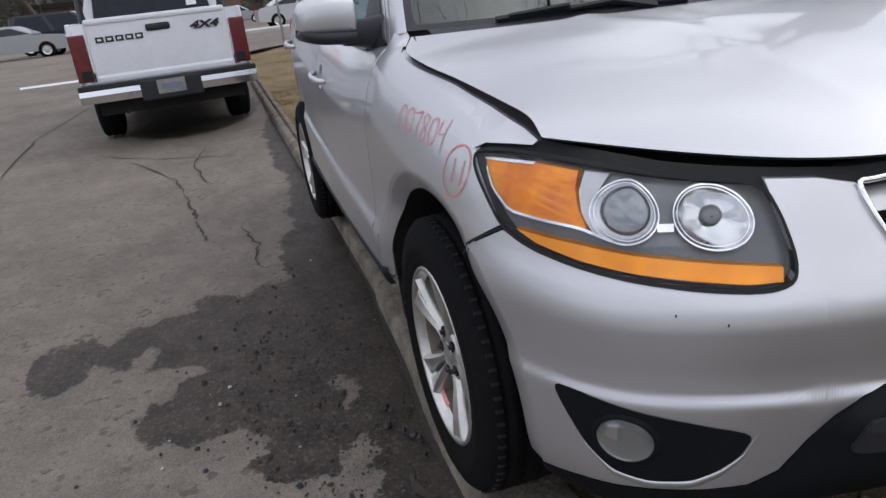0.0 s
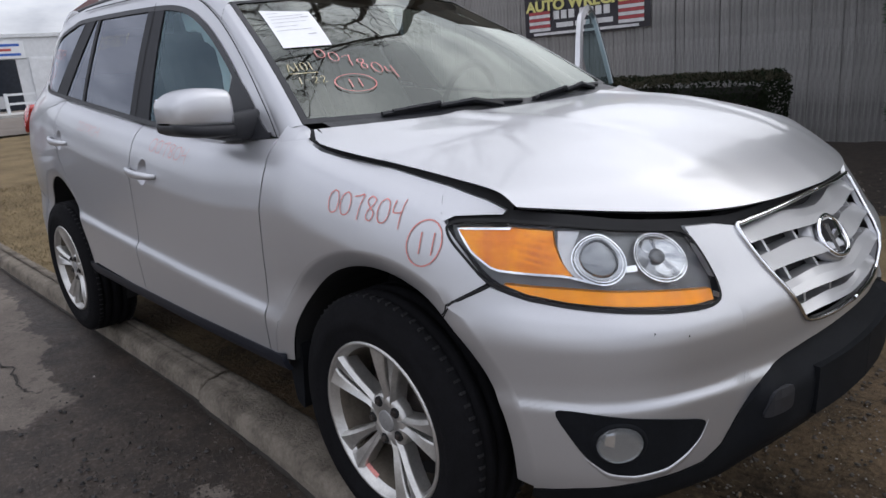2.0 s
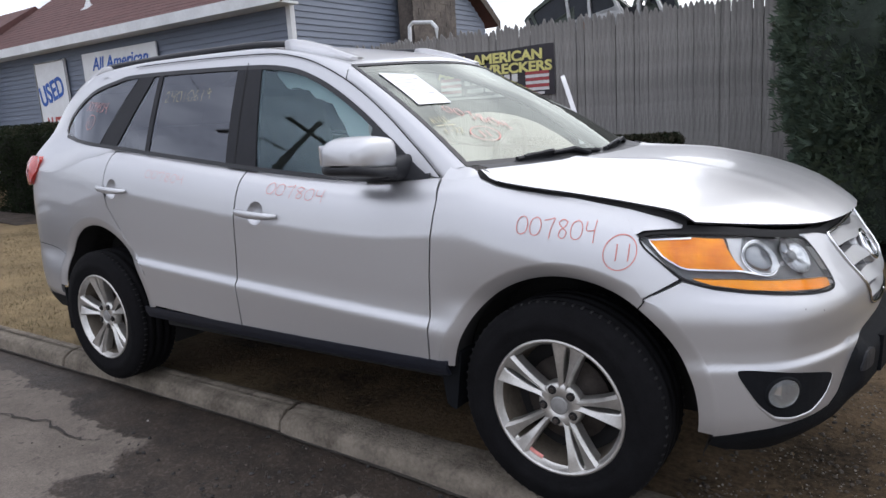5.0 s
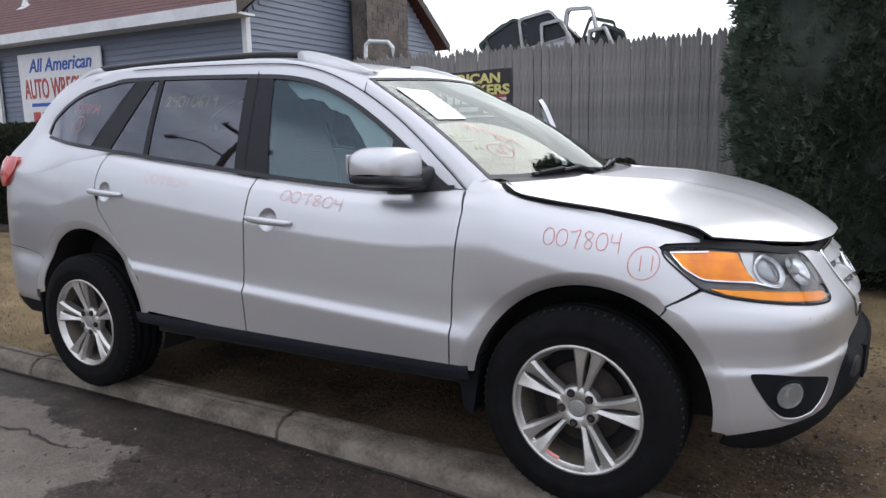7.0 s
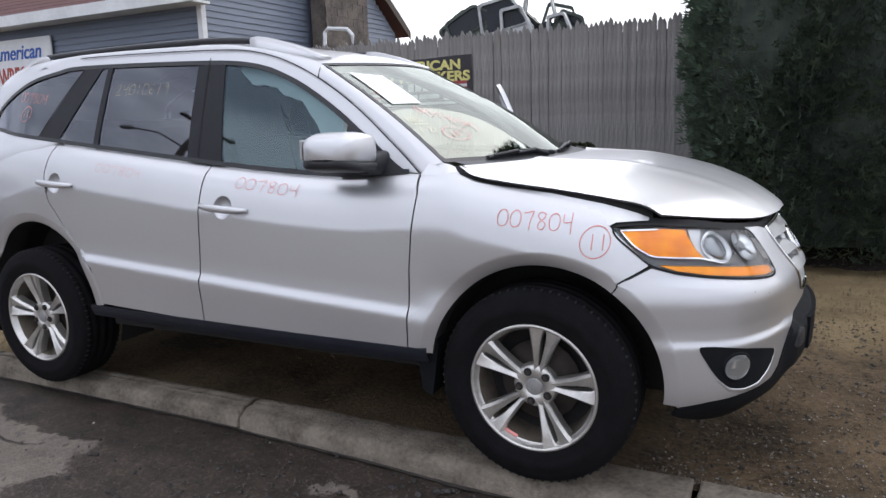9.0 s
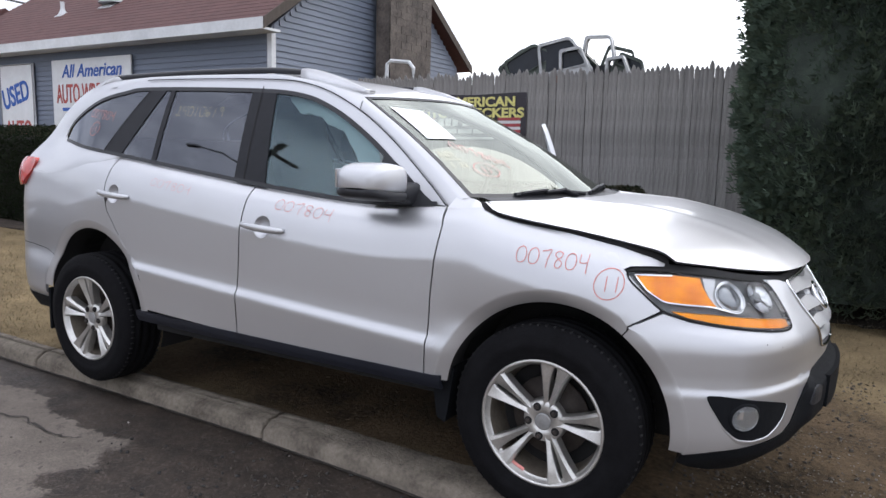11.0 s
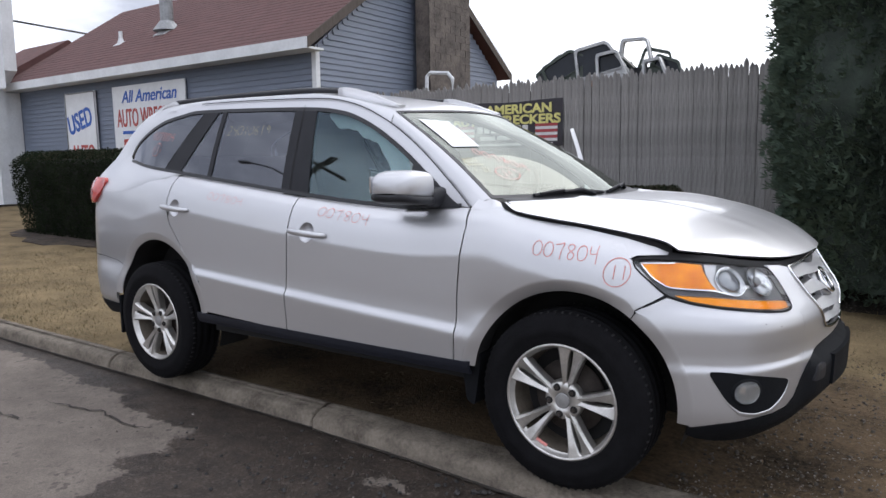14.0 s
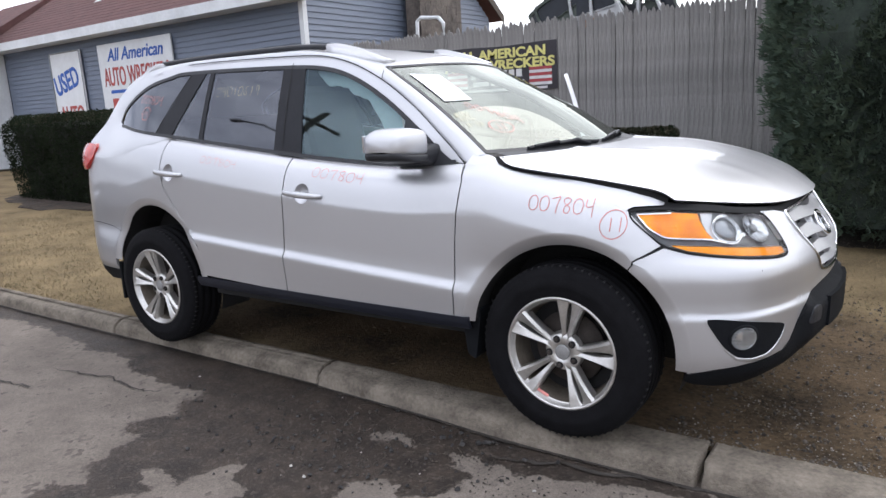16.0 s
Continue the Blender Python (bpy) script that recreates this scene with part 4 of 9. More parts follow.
def picket(w, h, seed):
    r = random.Random(seed)
    bm = bmesh.new()
    d = 0.022
    prof = [(-w / 2, 0), (w / 2, 0), (w / 2 + r.uniform(-0.002, 0.002), h - 0.06), (w * 0.2, h - 0.015), (0.0, h), (-w * 0.2, h - 0.015), (-w / 2, h - 0.06)]
    front = []
    prism(bm, prof, 1, -d / 2, d / 2)
    for v in bm.verts:
        v.co.y -= 0.005 * (1 - (2 * v.co.x / w) ** 2)
    me = bpy.data.meshes.new("picket")
    bm.to_mesh(me)
    bm.free()
    me.materials.append(m_fence)
    return me


kinds = [picket(0.0600, 2.42 + 0.012 * (k % 4) - 0.02 * (k % 3), k) for k in range(9)]
x = 0.0
while x < 13.5:
    ob = new("picket", kinds[rnd.randrange(9)])
    ob.parent = fence
    ob.matrix_basis = pose(x, rnd.uniform(-0.006, 0.006), rnd.uniform(-0.015, 0.015) + 0.02, rnd.uniform(-0.2, 0.2), rnd.uniform(-0.2, 0.2), rnd.uniform(-4, 4))
    x += 0.0590 + rnd.uniform(-0.0015, 0.0015)
for z in (0.35, 1.25, 2.1):
    part("fence_rail", boxed((-0.05, 0.02, z), (13.6, 0.09, z + 0.09)), m_fence, fence)
part("fence_lining", boxed((-0.05, 0.012, 0.0), (13.6, 0.02, 2.28)), m_fence, fence)

# banner on the fence
ob_ = (-4.10, FY - 0.035, 1.49)
ban = thing("fence_banner", ob_, "black printed banner with yellow lettering and flag stripes", "banner")
bm = bmesh.new()
grid(bm, [[(lerp(-0.95, 0.95, i / 24), -0.004 + 0.006 * math.sin(i * 0.9) * math.cos(j * 1.3), lerp(0.0, 0.66, j / 8) + 0.01 * math.sin(i * 0.35)) for i in range(25)] for j in range(9)])
part("banner_cloth", bm, m_navy, ban, smooth=True)
letters("banner_lettering", "ALL AMERICAN", 0.14, ob_[0] + 0.02, ob_[1] - 0.016, ob_[2] + 0.48, m_yellow, ban, 1.52, 0, 0.035, origin=ob_)
letters("banner_lettering", "AUTO WRECKERS", 0.14, ob_[0] + 0.0, ob_[1] - 0.016, ob_[2] + 0.325, m_yellow, ban, 1.84, 0, 0.035, origin=ob_)
for sx in (-0.87, 0.52):
    for k in range(3):
        bar("stripe", ob_[0] + sx, ob_[0] + sx + 0.35, ob_[1] - 0.014, ob_[2] + 0.075 + 0.085 * k, ob_[2] + 0.115 + 0.085 * k, m_bwhite, ban, ob_)
        bar("stripe", ob_[0] + sx, ob_[0] + sx + 0.35, ob_[1] - 0.014, ob_[2] + 0.118 + 0.085 * k, ob_[2] + 0.158 + 0.085 * k, m_bred, ban, ob_)
for x0 in (-0.46, -0.34, -0.22, -0.05, 0.07, 0.19, 0.31):
    bar("number_bar", ob_[0] + x0, ob_[0] + x0 + 0.09, ob_[1] - 0.015, ob_[2] + 0.21, ob_[2] + 0.315, m_bwhite, ban, ob_)
for x0, x1 in ((-0.42, -0.15), (-0.12, 0.10), (0.13, 0.44)):
    bar("small_print", ob_[0] + x0, ob_[0] + x1, ob_[1] - 0.015, ob_[2] + 0.105, ob_[2] + 0.165, m_bwhite, ban, ob_)
bar("small_print", ob_[0] - 0.80, ob_[0] + 0.80, ob_[1] - 0.015, ob_[2] + 0.022, ob_[2] + 0.055, m_bwhite, ban, ob_)


# ---------- hedges and the cedar ----------
def leaf_cloud(n, seed, place, size):
    """Many small folded leaves; place gives a point and its outward way."""
    r = random.Random(seed)
    V, F = [], []
    for _ in range(n):
        p, d = place(r)
        p, d = Vector(p), Vector(d)
        a = Vector((r.uniform(-1, 1), r.uniform(-1, 1), r.uniform(-0.6, 1))) + d * 0.9
        a.normalize()
        s = a.cross(Vector((r.uniform(-1, 1), r.uniform(-1, 1), r.uniform(-1, 1)))).normalized()
        L = size * r.uniform(0.5, 1.2)
        b0 = len(V)
        V += [tuple(p), tuple(p + a * L * 0.5 + s * L * 0.32), tuple(p + a * L), tuple(p + a * L * 0.5 - s * L * 0.32)]
        F.append((b0, b0 + 1, b0 + 2, b0 + 3))
    return V, F


def hedge(name, x0, x1, y0, y1, h, seed, label, n, leaf, draw_in, soft):
    z0 = lawn_z((x0 + x1) / 2, y0)
    c = ((x0 + x1) / 2, (y0 + y1) / 2, z0)
    t = thing(name, c, label, "hedge")
    lx, ly_ = (x1 - x0) / 2, (y1 - y0) / 2
    # near-black core: the shade between the leaves is put into its colour
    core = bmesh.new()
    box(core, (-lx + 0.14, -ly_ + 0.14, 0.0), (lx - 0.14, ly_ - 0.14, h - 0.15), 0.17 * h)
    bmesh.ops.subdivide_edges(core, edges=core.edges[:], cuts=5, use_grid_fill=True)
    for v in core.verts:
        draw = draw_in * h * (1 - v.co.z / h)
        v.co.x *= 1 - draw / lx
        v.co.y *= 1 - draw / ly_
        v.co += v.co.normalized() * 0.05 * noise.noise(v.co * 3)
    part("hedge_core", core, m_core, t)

    def bulge(p):
        return 0.055 * noise.noise((p[0] * 1.4 + seed, p[1] * 1.4, p[2] * 1.8)) + 0.03 * noise.noise((p[0] * 5 + seed, p[1] * 5, p[2] * 5))

    def round_in(z):
        """The clipped sides draw in towards the top and a little towards the foot."""
        return soft * h * max(0.0, (z / h - 0.8) / 0.2) ** 2 + draw_in * h * (1 - z / h)

    def sides(r):
        f = r.random()
        taper = 0.06
        if f < 0.5:
            p = [r.uniform(-lx, lx), -ly_, h * r.random()]
            d = (0, -1, 0.1)
        elif f < 0.62:
            p = [r.uniform(-lx, lx), ly_, h * r.random()]
            d = (0, 1, 0.1)
        else:
            sg = 1 if r.random() < 0.5 else -1
            p = [sg * lx, r.uniform(-ly_, ly_), h * r.random()]
            d = (sg, 0, 0.1)
        b = bulge(p) - 0.05 + r.uniform(-0.03, 0.012) - round_in(p[2])
        lim = 1 - round_in(p[2]) / (lx if d[1] else ly_)
        return ((p[0] * lim if d[1] else p[0]) + d[0] * b, (p[1] * lim if d[0] else p[1]) + d[1] * b, p[2]), d

    def top(r):
        p = [r.uniform(-lx, lx), r.uniform(-ly_, ly_), h]
        b = bulge(p) - 0.05 + r.uniform(-0.03, 0.015)
        k = soft * h
        ex, ey = max(0.0, 1 - (lx - abs(p[0])) / (1.5 * k)), max(0.0, 1 - (ly_ - abs(p[1])) / (1.5 * k))
        return (p[0] * (1 - 0.6 * k / lx), p[1] * (1 - 0.6 * k / ly_), p[2] + b - 0.5 * k * max(ex, ey) ** 2), (0, 0, 1)
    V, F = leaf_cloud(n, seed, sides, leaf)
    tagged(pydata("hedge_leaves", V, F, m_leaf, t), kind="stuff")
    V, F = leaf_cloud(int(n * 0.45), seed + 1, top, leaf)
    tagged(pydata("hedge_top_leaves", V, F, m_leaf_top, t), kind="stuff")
    return t


hedge("clipped_hedge", -12.65, -8.2, 3.6, 5.0, 1.52, 21, "dark green clipped box hedge before the shop", 60000, 0.034, 0.10, 0.15)
hedge("low_hedge", -3.3, -1.22, 5.45, 6.15, 1.01, 22, "low clipped hedge in front of the fence", 24000, 0.032, 0.13, 0.07)
mulch = bmesh.new()
grid(mulch, [[(-10.9 + 2.35 * rr_ * math.cos(t), 4.3 + (1.12 + 0.09 * math.sin(7 * t) + 0.05 * math.sin(17 * t)) * rr_ * math.sin(t), lawn_z(-10.9 + 2.35 * rr_ * math.cos(t), 4.3) + 0.05 * (1 - rr_) - (0.03 if rr_ > 0.98 else -0.012)) for t in [2 * math.pi * k / 40 for k in range(41)]] for rr_ in (1.0, 0.97, 0.6, 0.05)])
tagged(mesh_ob("mulch_bed", mulch, m_bed), "dark mulch round the hedge", "mulch", kind="structure")

bed = bmesh.new()
grid(bed, [[(x, lerp(4.55 + 0.16 * noise.noise((x * 1.3, 2, 5)) + 0.25 * smooth01((-0.4 - x) / 1.2), 6.87, k / 10), lawn_z(x, lerp(4.55, 6.8, k / 10)) + (0.022 if k else -0.02) + 0.20 * smooth01((k - 1) / 7) + 0.02 * noise.noise((x * 3, k * 0.9, 2))) for k in range(11)] for x in [lerp(-3.6, 6.0, q / 60) for q in range(61)]])
tagged(mesh_ob("mulch_bed", bed, m_mulch, smooth=True), "dark soil and mulch along the fence's foot", "mulch", kind="structure")
V, F = scatter_stones(900, 15, lambda r: (lambda x, y: (x, y, lawn_z(x, y) + 0.03 + 0.20 * smooth01((y - 4.75) / 1.6)))(r.uniform(-1.5, 3.2), r.uniform(4.5, 5.6)), 0.014)
tagged(pydata("mulch_chips", V, F, m_stone), "chips and dead leaves on the mulch", "mulch chips", kind="stuff")

for x, y, z, turn_, L, w in ((-0.30, 4.80, 0.10, 25, 0.085, 0.045), (-0.08, 5.15, 0.14, 110, 0.06, 0.03), (-0.46, 4.52, 0.06, 70, 0.05, 0.02), (0.35, 4.75, 0.08, 10, 0.055, 0.018)):
    pl = thing("paper_scrap", (x, y, lawn_z(x, y) + z), "crumpled pale scrap of litter on the dark mulch", "litter", "litter on the mulch", turn=turn_)
    pb_ = bmesh.new()
    grid(pb_, [[(lerp(-L, L, i / 6), lerp(-w, w, j / 3), 0.012 + 0.018 * noise.noise((i * 0.9 + x, j * 1.1, 2)) + 0.03 * (i / 6) ** 2) for j in range(4)] for i in range(7)])
    bmesh.ops.solidify(pb_, geom=pb_.faces[:], thickness=0.002)
    part("sheet", pb_, m_litter, pl)

cedar = thing("cedar_tree", (1.15, 5.35, lawn_z(1.15, 5.35)), "dense dark green columnar cedar beside the fence", "tree")
part("trunk", tube(bmesh.new(), [(0, 0, -0.05), (0.02, 0, 1.5), (0, 0.02, 3.5), (0, 0, 5.6)], 0.11, 9, 0.03), m_bark, cedar)
# inner shell in a darker green, as the shade behind the outer sprays
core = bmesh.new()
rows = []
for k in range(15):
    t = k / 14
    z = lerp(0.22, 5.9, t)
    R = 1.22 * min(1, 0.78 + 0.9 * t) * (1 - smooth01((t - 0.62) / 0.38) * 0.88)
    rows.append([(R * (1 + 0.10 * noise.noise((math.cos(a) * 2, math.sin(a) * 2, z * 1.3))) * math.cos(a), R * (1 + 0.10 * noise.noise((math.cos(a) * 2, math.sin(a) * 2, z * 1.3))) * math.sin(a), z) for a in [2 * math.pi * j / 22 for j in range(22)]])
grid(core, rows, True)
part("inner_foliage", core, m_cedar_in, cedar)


def sprays(n, seed):
    r = random.Random(seed)
    V, F = [], []
    for _ in range(n):
        t = r.random() ** 0.9
        z = lerp(0.1, 6.0, t)
        a = r.uniform(math.pi * 0.72, math.pi * 2.05) if r.random() < 0.85 else r.uniform(0, 6.283)
        R = 1.22 * min(1, 0.78 + 0.9 * t) * (1 - smooth01((t - 0.62) / 0.38) * 0.88)
        lump = 0.14 * noise.noise((math.cos(a) * 3.2, math.sin(a) * 3.2, z * 2.2)) + 0.09 * noise.noise((math.cos(a) * 8, math.sin(a) * 8, z * 6))
        R += lump + r.uniform(-0.10, 0.05) + 0.12 * r.random() ** 6
        p = Vector((R * math.cos(a), R * math.sin(a), z))
        d = Vector((math.cos(a), math.sin(a), r.uniform(0.1, 0.9))).normalized()
        side = d.cross(Vector((r.uniform(-1, 1), r.uniform(-1, 1), r.uniform(-0.3, 1)))).normalized()
        L = r.uniform(0.045, 0.115)
        for q in range(3):
            ang = (q - 1) * 0.55
            dd = (d * math.cos(ang) + side * math.sin(ang)).normalized()
            ss = dd.cross(side.cross(d)).normalized()
            b0 = len(V)
            V += [tuple(p), tuple(p + dd * L * 0.5 + ss * 0.010), tuple(p + dd * L), tuple(p + dd * L * 0.5 - ss * 0.010)]
            F.append((b0, b0 + 1, b0 + 2, b0 + 3))
    return V, F


V, F = sprays(50000, 31)
tagged(pydata("crown", V, F, m_cedar, cedar), kind="stuff")


# ---------- scrap doors heaped behind the fence ----------
def scrap_door(at, turn, lean, material, w, h, wz, group="scrap doors"):
    """A cut-off car door: lower skin, window frame bent from a bar."""
    t = thing("scrap_car_door", at, "scrapped car door standing on the heap behind the fence", "car door", group)
    t.matrix_basis = pose(*at, 0, lean, turn)
    skin = prism(bmesh.new(), rounded([(-w / 2, 0), (w / 2, 0), (w / 2, wz), (-w / 2, wz)], 0.12, 2), 1, -0.05, 0.05)
    part("door_skin", skin, material, t)
    outer = rounded([(-w / 2, wz - 0.04), (-w / 2 + 0.05, h), (w * 0.20, h), (w / 2, wz - 0.04)], 0.13, 3)
    inner = rounded([(-w / 2 + 0.055, wz + 0.01), (-w / 2 + 0.090, h - 0.05), (w * 0.18, h - 0.05), (w / 2 - 0.07, wz + 0.01)], 0.13, 3)
    for y0, y1, m in ((-0.05, 0.012, material), (0.012, 0.05, m_trim)):
        fb_ = bmesh.new()
        grid(fb_, [[(p[0], y, p[1]) for p in loop + loop[:1]] for loop, y in ((inner, y1), (inner, y0), (outer, y0), (outer, y1), (inner, y1))])
        bmesh.ops.recalc_face_normals(fb_, faces=fb_.faces[:])
        part("window_frame", fb_, m, t)
    if wz > 0.4:
        part("door_glass", prism(bmesh.new(), inner, 1, -0.006, 0.0), m_dark_glass, t)
    part("inner_skin", boxed((-w / 2 + 0.06, 0.05, 0.05), (w / 2 - 0.08, 0.075, lerp(wz, h, 0.35))), m_trim, t)
    return t


rack = thing("scrap_rack", (-3.3, 9.6, 0), "steel rack of scrap parts behind the fence", "rack")
for x in (-2.1, 0.0, 2.1):
    for y in (-0.5, 0.5):
        part("post", boxed((x - 0.04, y - 0.04, ROAD_Z), (x + 0.04, y + 0.04, 2.2)), m_metal, rack)
part("shelf", boxed((-2.2, -0.6, 2.2), (2.2, 0.6, 2.28)), m_metal, rack)
for args in (((-4.00, 9.6, 2.28), 18, -38, m_scrap_b, 0.9, 1.0, 0.62), ((-3.88, 9.4, 2.28), 12, -30, m_scrap_b, 0.95, 0.98, 0.6), ((-3.72, 9.75, 2.28), 20, -22, m_scrap_a, 1.0, 1.05, 0.55), ((-3.52, 9.4, 2.28), 8, -12, m_scrap_a, 0.9, 1.02, 0.5), ((-3.1, 9.6, 2.28), -6, 3, m_scrap_a, 0.75, 1.05, 0.30), ((-3.35, 9.35, 2.28), 4, -8, m_scrap_a, 0.6, 0.85, 0.32), ((-2.72, 9.5, 2.28), 5, 22, m_scrap_b, 0.6, 0.70, 0.5), ((-2.42, 9.7, 2.28), 10, -25, m_scrap_b, 0.5, 0.68, 0.48), ((-3.30, 9.8, 2.28), -14, -26, m_scrap_b, 0.8, 0.95, 0.45), ((-2.95, 9.85, 2.28), 15, 14, m_scrap_b, 0.7, 0.88, 0.40), ((-3.60, 9.9, 2.28), 26, -44, m_scrap_a, 0.8, 0.95, 0.5), ((-2.62, 9.3, 2.28), -10, -6, m_scrap_a, 0.5, 0.66, 0.3)):
    scrap_door(*args)
ob2 = thing("scrap_metal_sheet", (-3.66, 9.2, 2.28), "orange scrap panel on the rack", "scrap")
part("panel", boxed((-0.12, -0.03, 0), (0.12, 0.03, 0.36), 0.02), m_scrap_c, ob2)
stand = thing("scrap_stand", (-6.25, 8.2, 0), "post with a white scrap window frame beside the chimney", "stand")
part("post", boxed((-0.05, -0.05, ROAD_Z), (0.05, 0.05, 2.45)), m_wood_pole, stand)
part("frame", tube(bmesh.new(), [(-0.28, 0, 2.42), (-0.26, 0, 2.84), (-0.18, 0, 2.90), (0.20, 0, 2.86), (0.30, 0, 2.75), (0.30, 0, 2.42), (-0.28, 0, 2.42)], 0.035, 6), m_white, stand)

# ---------- the silver car ----------
YC = 0.945
# plan outline of the right half, from the tail's middle along the side to the nose's middle
PLAN = [(-3.79, 0.945), (-3.78, 0.60), (-3.73, 0.345), (-3.62, 0.195), (-3.44, 0.110), (-3.10, 0.055), (-2.70, 0.015), (-2.10, -0.01),
        (-1.50, -0.025), (-0.90, -0.035), (-0.40, -0.035), (0.0, -0.022), (0.25, 0.0), (0.42, 0.032), (0.55, 0.08), (0.65, 0.145),
        (0.72, 0.235), (0.775, 0.355), (0.82, 0.51), (0.85, 0.68), (0.867, 0.82), (0.872, 0.945)]
BELT = [(-3.6, 1.30), (-3.2, 1.335), (-2.9, 1.302), (-2.65, 1.275), (-2.41, 1.250), (-2.1, 1.217), (-1.8, 1.185), (-1.55, 1.159), (-1.22, 1.128), (-0.93, 1.108), (-0.72, 1.101), (-0.55, 1.110), (-0.34, 1.122), (-0.2, 1.09), (0.0, 1.048), (0.2, 1.005), (0.42, 0.957), (0.7, 0.93)]
TOP_OFF = [(-0.2, 0.2), (0.0, 0.11), (0.02, 0.082), (0.06, 0.045), (0.12, 0.02), (0.2, 0.0)]
LOW_OFF = [(0.2, 0.13), (0.33, 0.06), (0.41, 0.028), (0.45, 0.0), (0.54, 0.0), (0.62, 0.012), (0.70, 0.03), (0.78, 0.024), (0.88, 0.02), (1.1, 0.02)]
CREASE = [(-0.30, 0.012), (-0.12, 0.006), (-0.03, 0.001), (-0.008, 0.0), (0.006, 0.003), (0.022, 0.014), (0.036, 0.018), (0.10, 0.021), (0.3, 0.021), (0.6, 0.02)]
LOW_FRONT = [(0.2, 0.10), (0.30, 0.037), (0.36, 0.013), (0.42, 0.005), (0.50, 0.003), (0.546, 0.003), (0.555, 0.005), (0.566, 0.009), (0.60, 0.0095), (0.64, 0.0075), (0.69, 0.005), (0.72, 0.008), (0.78, 0.019), (1.1, 0.02)]
UNDER = [(0.2, 0.12), (0.33, 0.05), (0.41, 0.018), (0.46, 0.0), (1.0, 0.0)]
NOSE_OFF = [(0.2, 0.2), (0.28, 0.08), (0.34, 0.025), (0.40, 0.011), (0.50, 0.007), (0.546, 0.006), (0.556, 0.009), (0.567, 0.016), (0.60, 0.0175), (0.64, 0.0155), (0.68, 0.0145), (0.71, 0.020), (0.735, 0.032), (0.78, 0.061), (0.86, 0.11), (0.92, 0.15), (1.0, 0.22)]
TAIL_OFF = [(0.3, 0.08), (0.4, 0.02), (0.6, 0.0), (0.8, 0.004), (1.0, 0.015), (1.2, 0.042), (1.3, 0.085), (1.4, 0.14)]
ARC = [-0.0858]
for p_, q_ in zip(PLAN, PLAN[1:]):
    ARC.append(ARC[-1] + math.hypot(q_[0] - p_[0], q_[1] - p_[1]))
PLAN_X = [(s_, p_[0]) for s_, p_ in zip(ARC, PLAN)]
PLAN_Y = [(s_, p_[1]) for s_, p_ in zip(ARC, PLAN)]
X_ARC = [(p_[0], s_) for s_, p_ in zip(ARC, PLAN)]
Y_ARC = [(p_[1], s_) for s_, p_ in zip(ARC[9:], PLAN[9:])]


def ax(x):
    """Place along the outline by x, on the flank."""
    return curve(X_ARC, x)


def ay(y):
    """Place along the outline by y, on the nose."""
    return curve(Y_ARC, y)


A_SIDE, A_NOSE, A_TAIL0, A_TAIL1 = ax(0.22), ay(0.36), ax(-3.30), ax(-3.66)


def shell(a, z, out=0.0):
    """A point of the car's lower body: a along the outline, z up, moved out by so many metres."""
    x, y = curve(PLAN_X, a), curve(PLAN_Y, a)
    e = 0.01
    dx, dy = curve(PLAN_X, a + e) - curve(PLAN_X, a - e), curve(PLAN_Y, a + e) - curve(PLAN_Y, a - e)
    d = math.hypot(dx, dy) or 1.0
    nx, ny = -dy / d, dx / d
    low = curve(LOW_OFF, z)
    k = smooth01((-0.28 - x) / 0.2) * smooth01((x + 2.45) / 0.22)
    if k > 0:
        low = lerp(low, curve(CREASE, z - lerp(0.690, 0.592, (x + 2.18) / 1.69)) + curve(UNDER, z), k)
    back = smooth01((-2.3 - x) / 0.7)
    low = lerp(low, curve(LOW_FRONT, z), smooth01((x - 0.12) / 0.2))
    side = curve(TOP_OFF, (curve(BELT, x) - z) * lerp(1.0, 0.6, back)) * lerp(1.0, 1.2, back) + low
    w = smooth01((a - A_SIDE) / (A_NOSE - A_SIDE))
    v = smooth01((A_TAIL0 - a) / (A_TAIL0 - A_TAIL1))
    off = side * (1 - w) + curve(NOSE_OFF, z) * w
    off = off * (1 - v) + curve(TAIL_OFF, z) * v - out
    return (x + nx * off, y + ny * off, z)


def cabin(x, z, out=0.0):
    """A point of the car's leaning window side."""
    zb = curve(BELT, x)
    d = z - zb
    a = ax(x)
    tail = 0.10 * smooth01((-2.75 - x) / 0.75)
    y = curve(PLAN_Y, a) + 0.13 - 0.015 * smooth01((-0.5 - x) / 0.3) + 0.36 * d + 0.16 * d * abs(d) + tail
    return (x, y - out, z + 0.35 * out)



def resample(pts, n):
    """n + 1 points evenly along a line of (a, z) corners."""
    ds = [0.0]
    for p, q in zip(pts, pts[1:]):
        ds.append(ds[-1] + math.dist(p, q))
    out = []
    for k in range(n + 1):
        t = ds[-1] * k / n
        i = min(max(j for j in range(len(ds)) if ds[j] <= t + 1e-9), len(pts) - 2)
        f = (t - ds[i]) / max(1e-9, ds[i + 1] - ds[i])
        out.append((lerp(pts[i][0], pts[i + 1][0], f), lerp(pts[i][1], pts[i + 1][1], f)))
    return out


def bypairs(pts, per):
    """Points at equal counts between corners, so that two edges can be matched corner by corner."""
    out = []
    for p, q in zip(pts, pts[1:]):
        out += [(lerp(p[0], q[0], k / per), lerp(p[1], q[1], k / per)) for k in range(per)]
    return out + [pts[-1]]


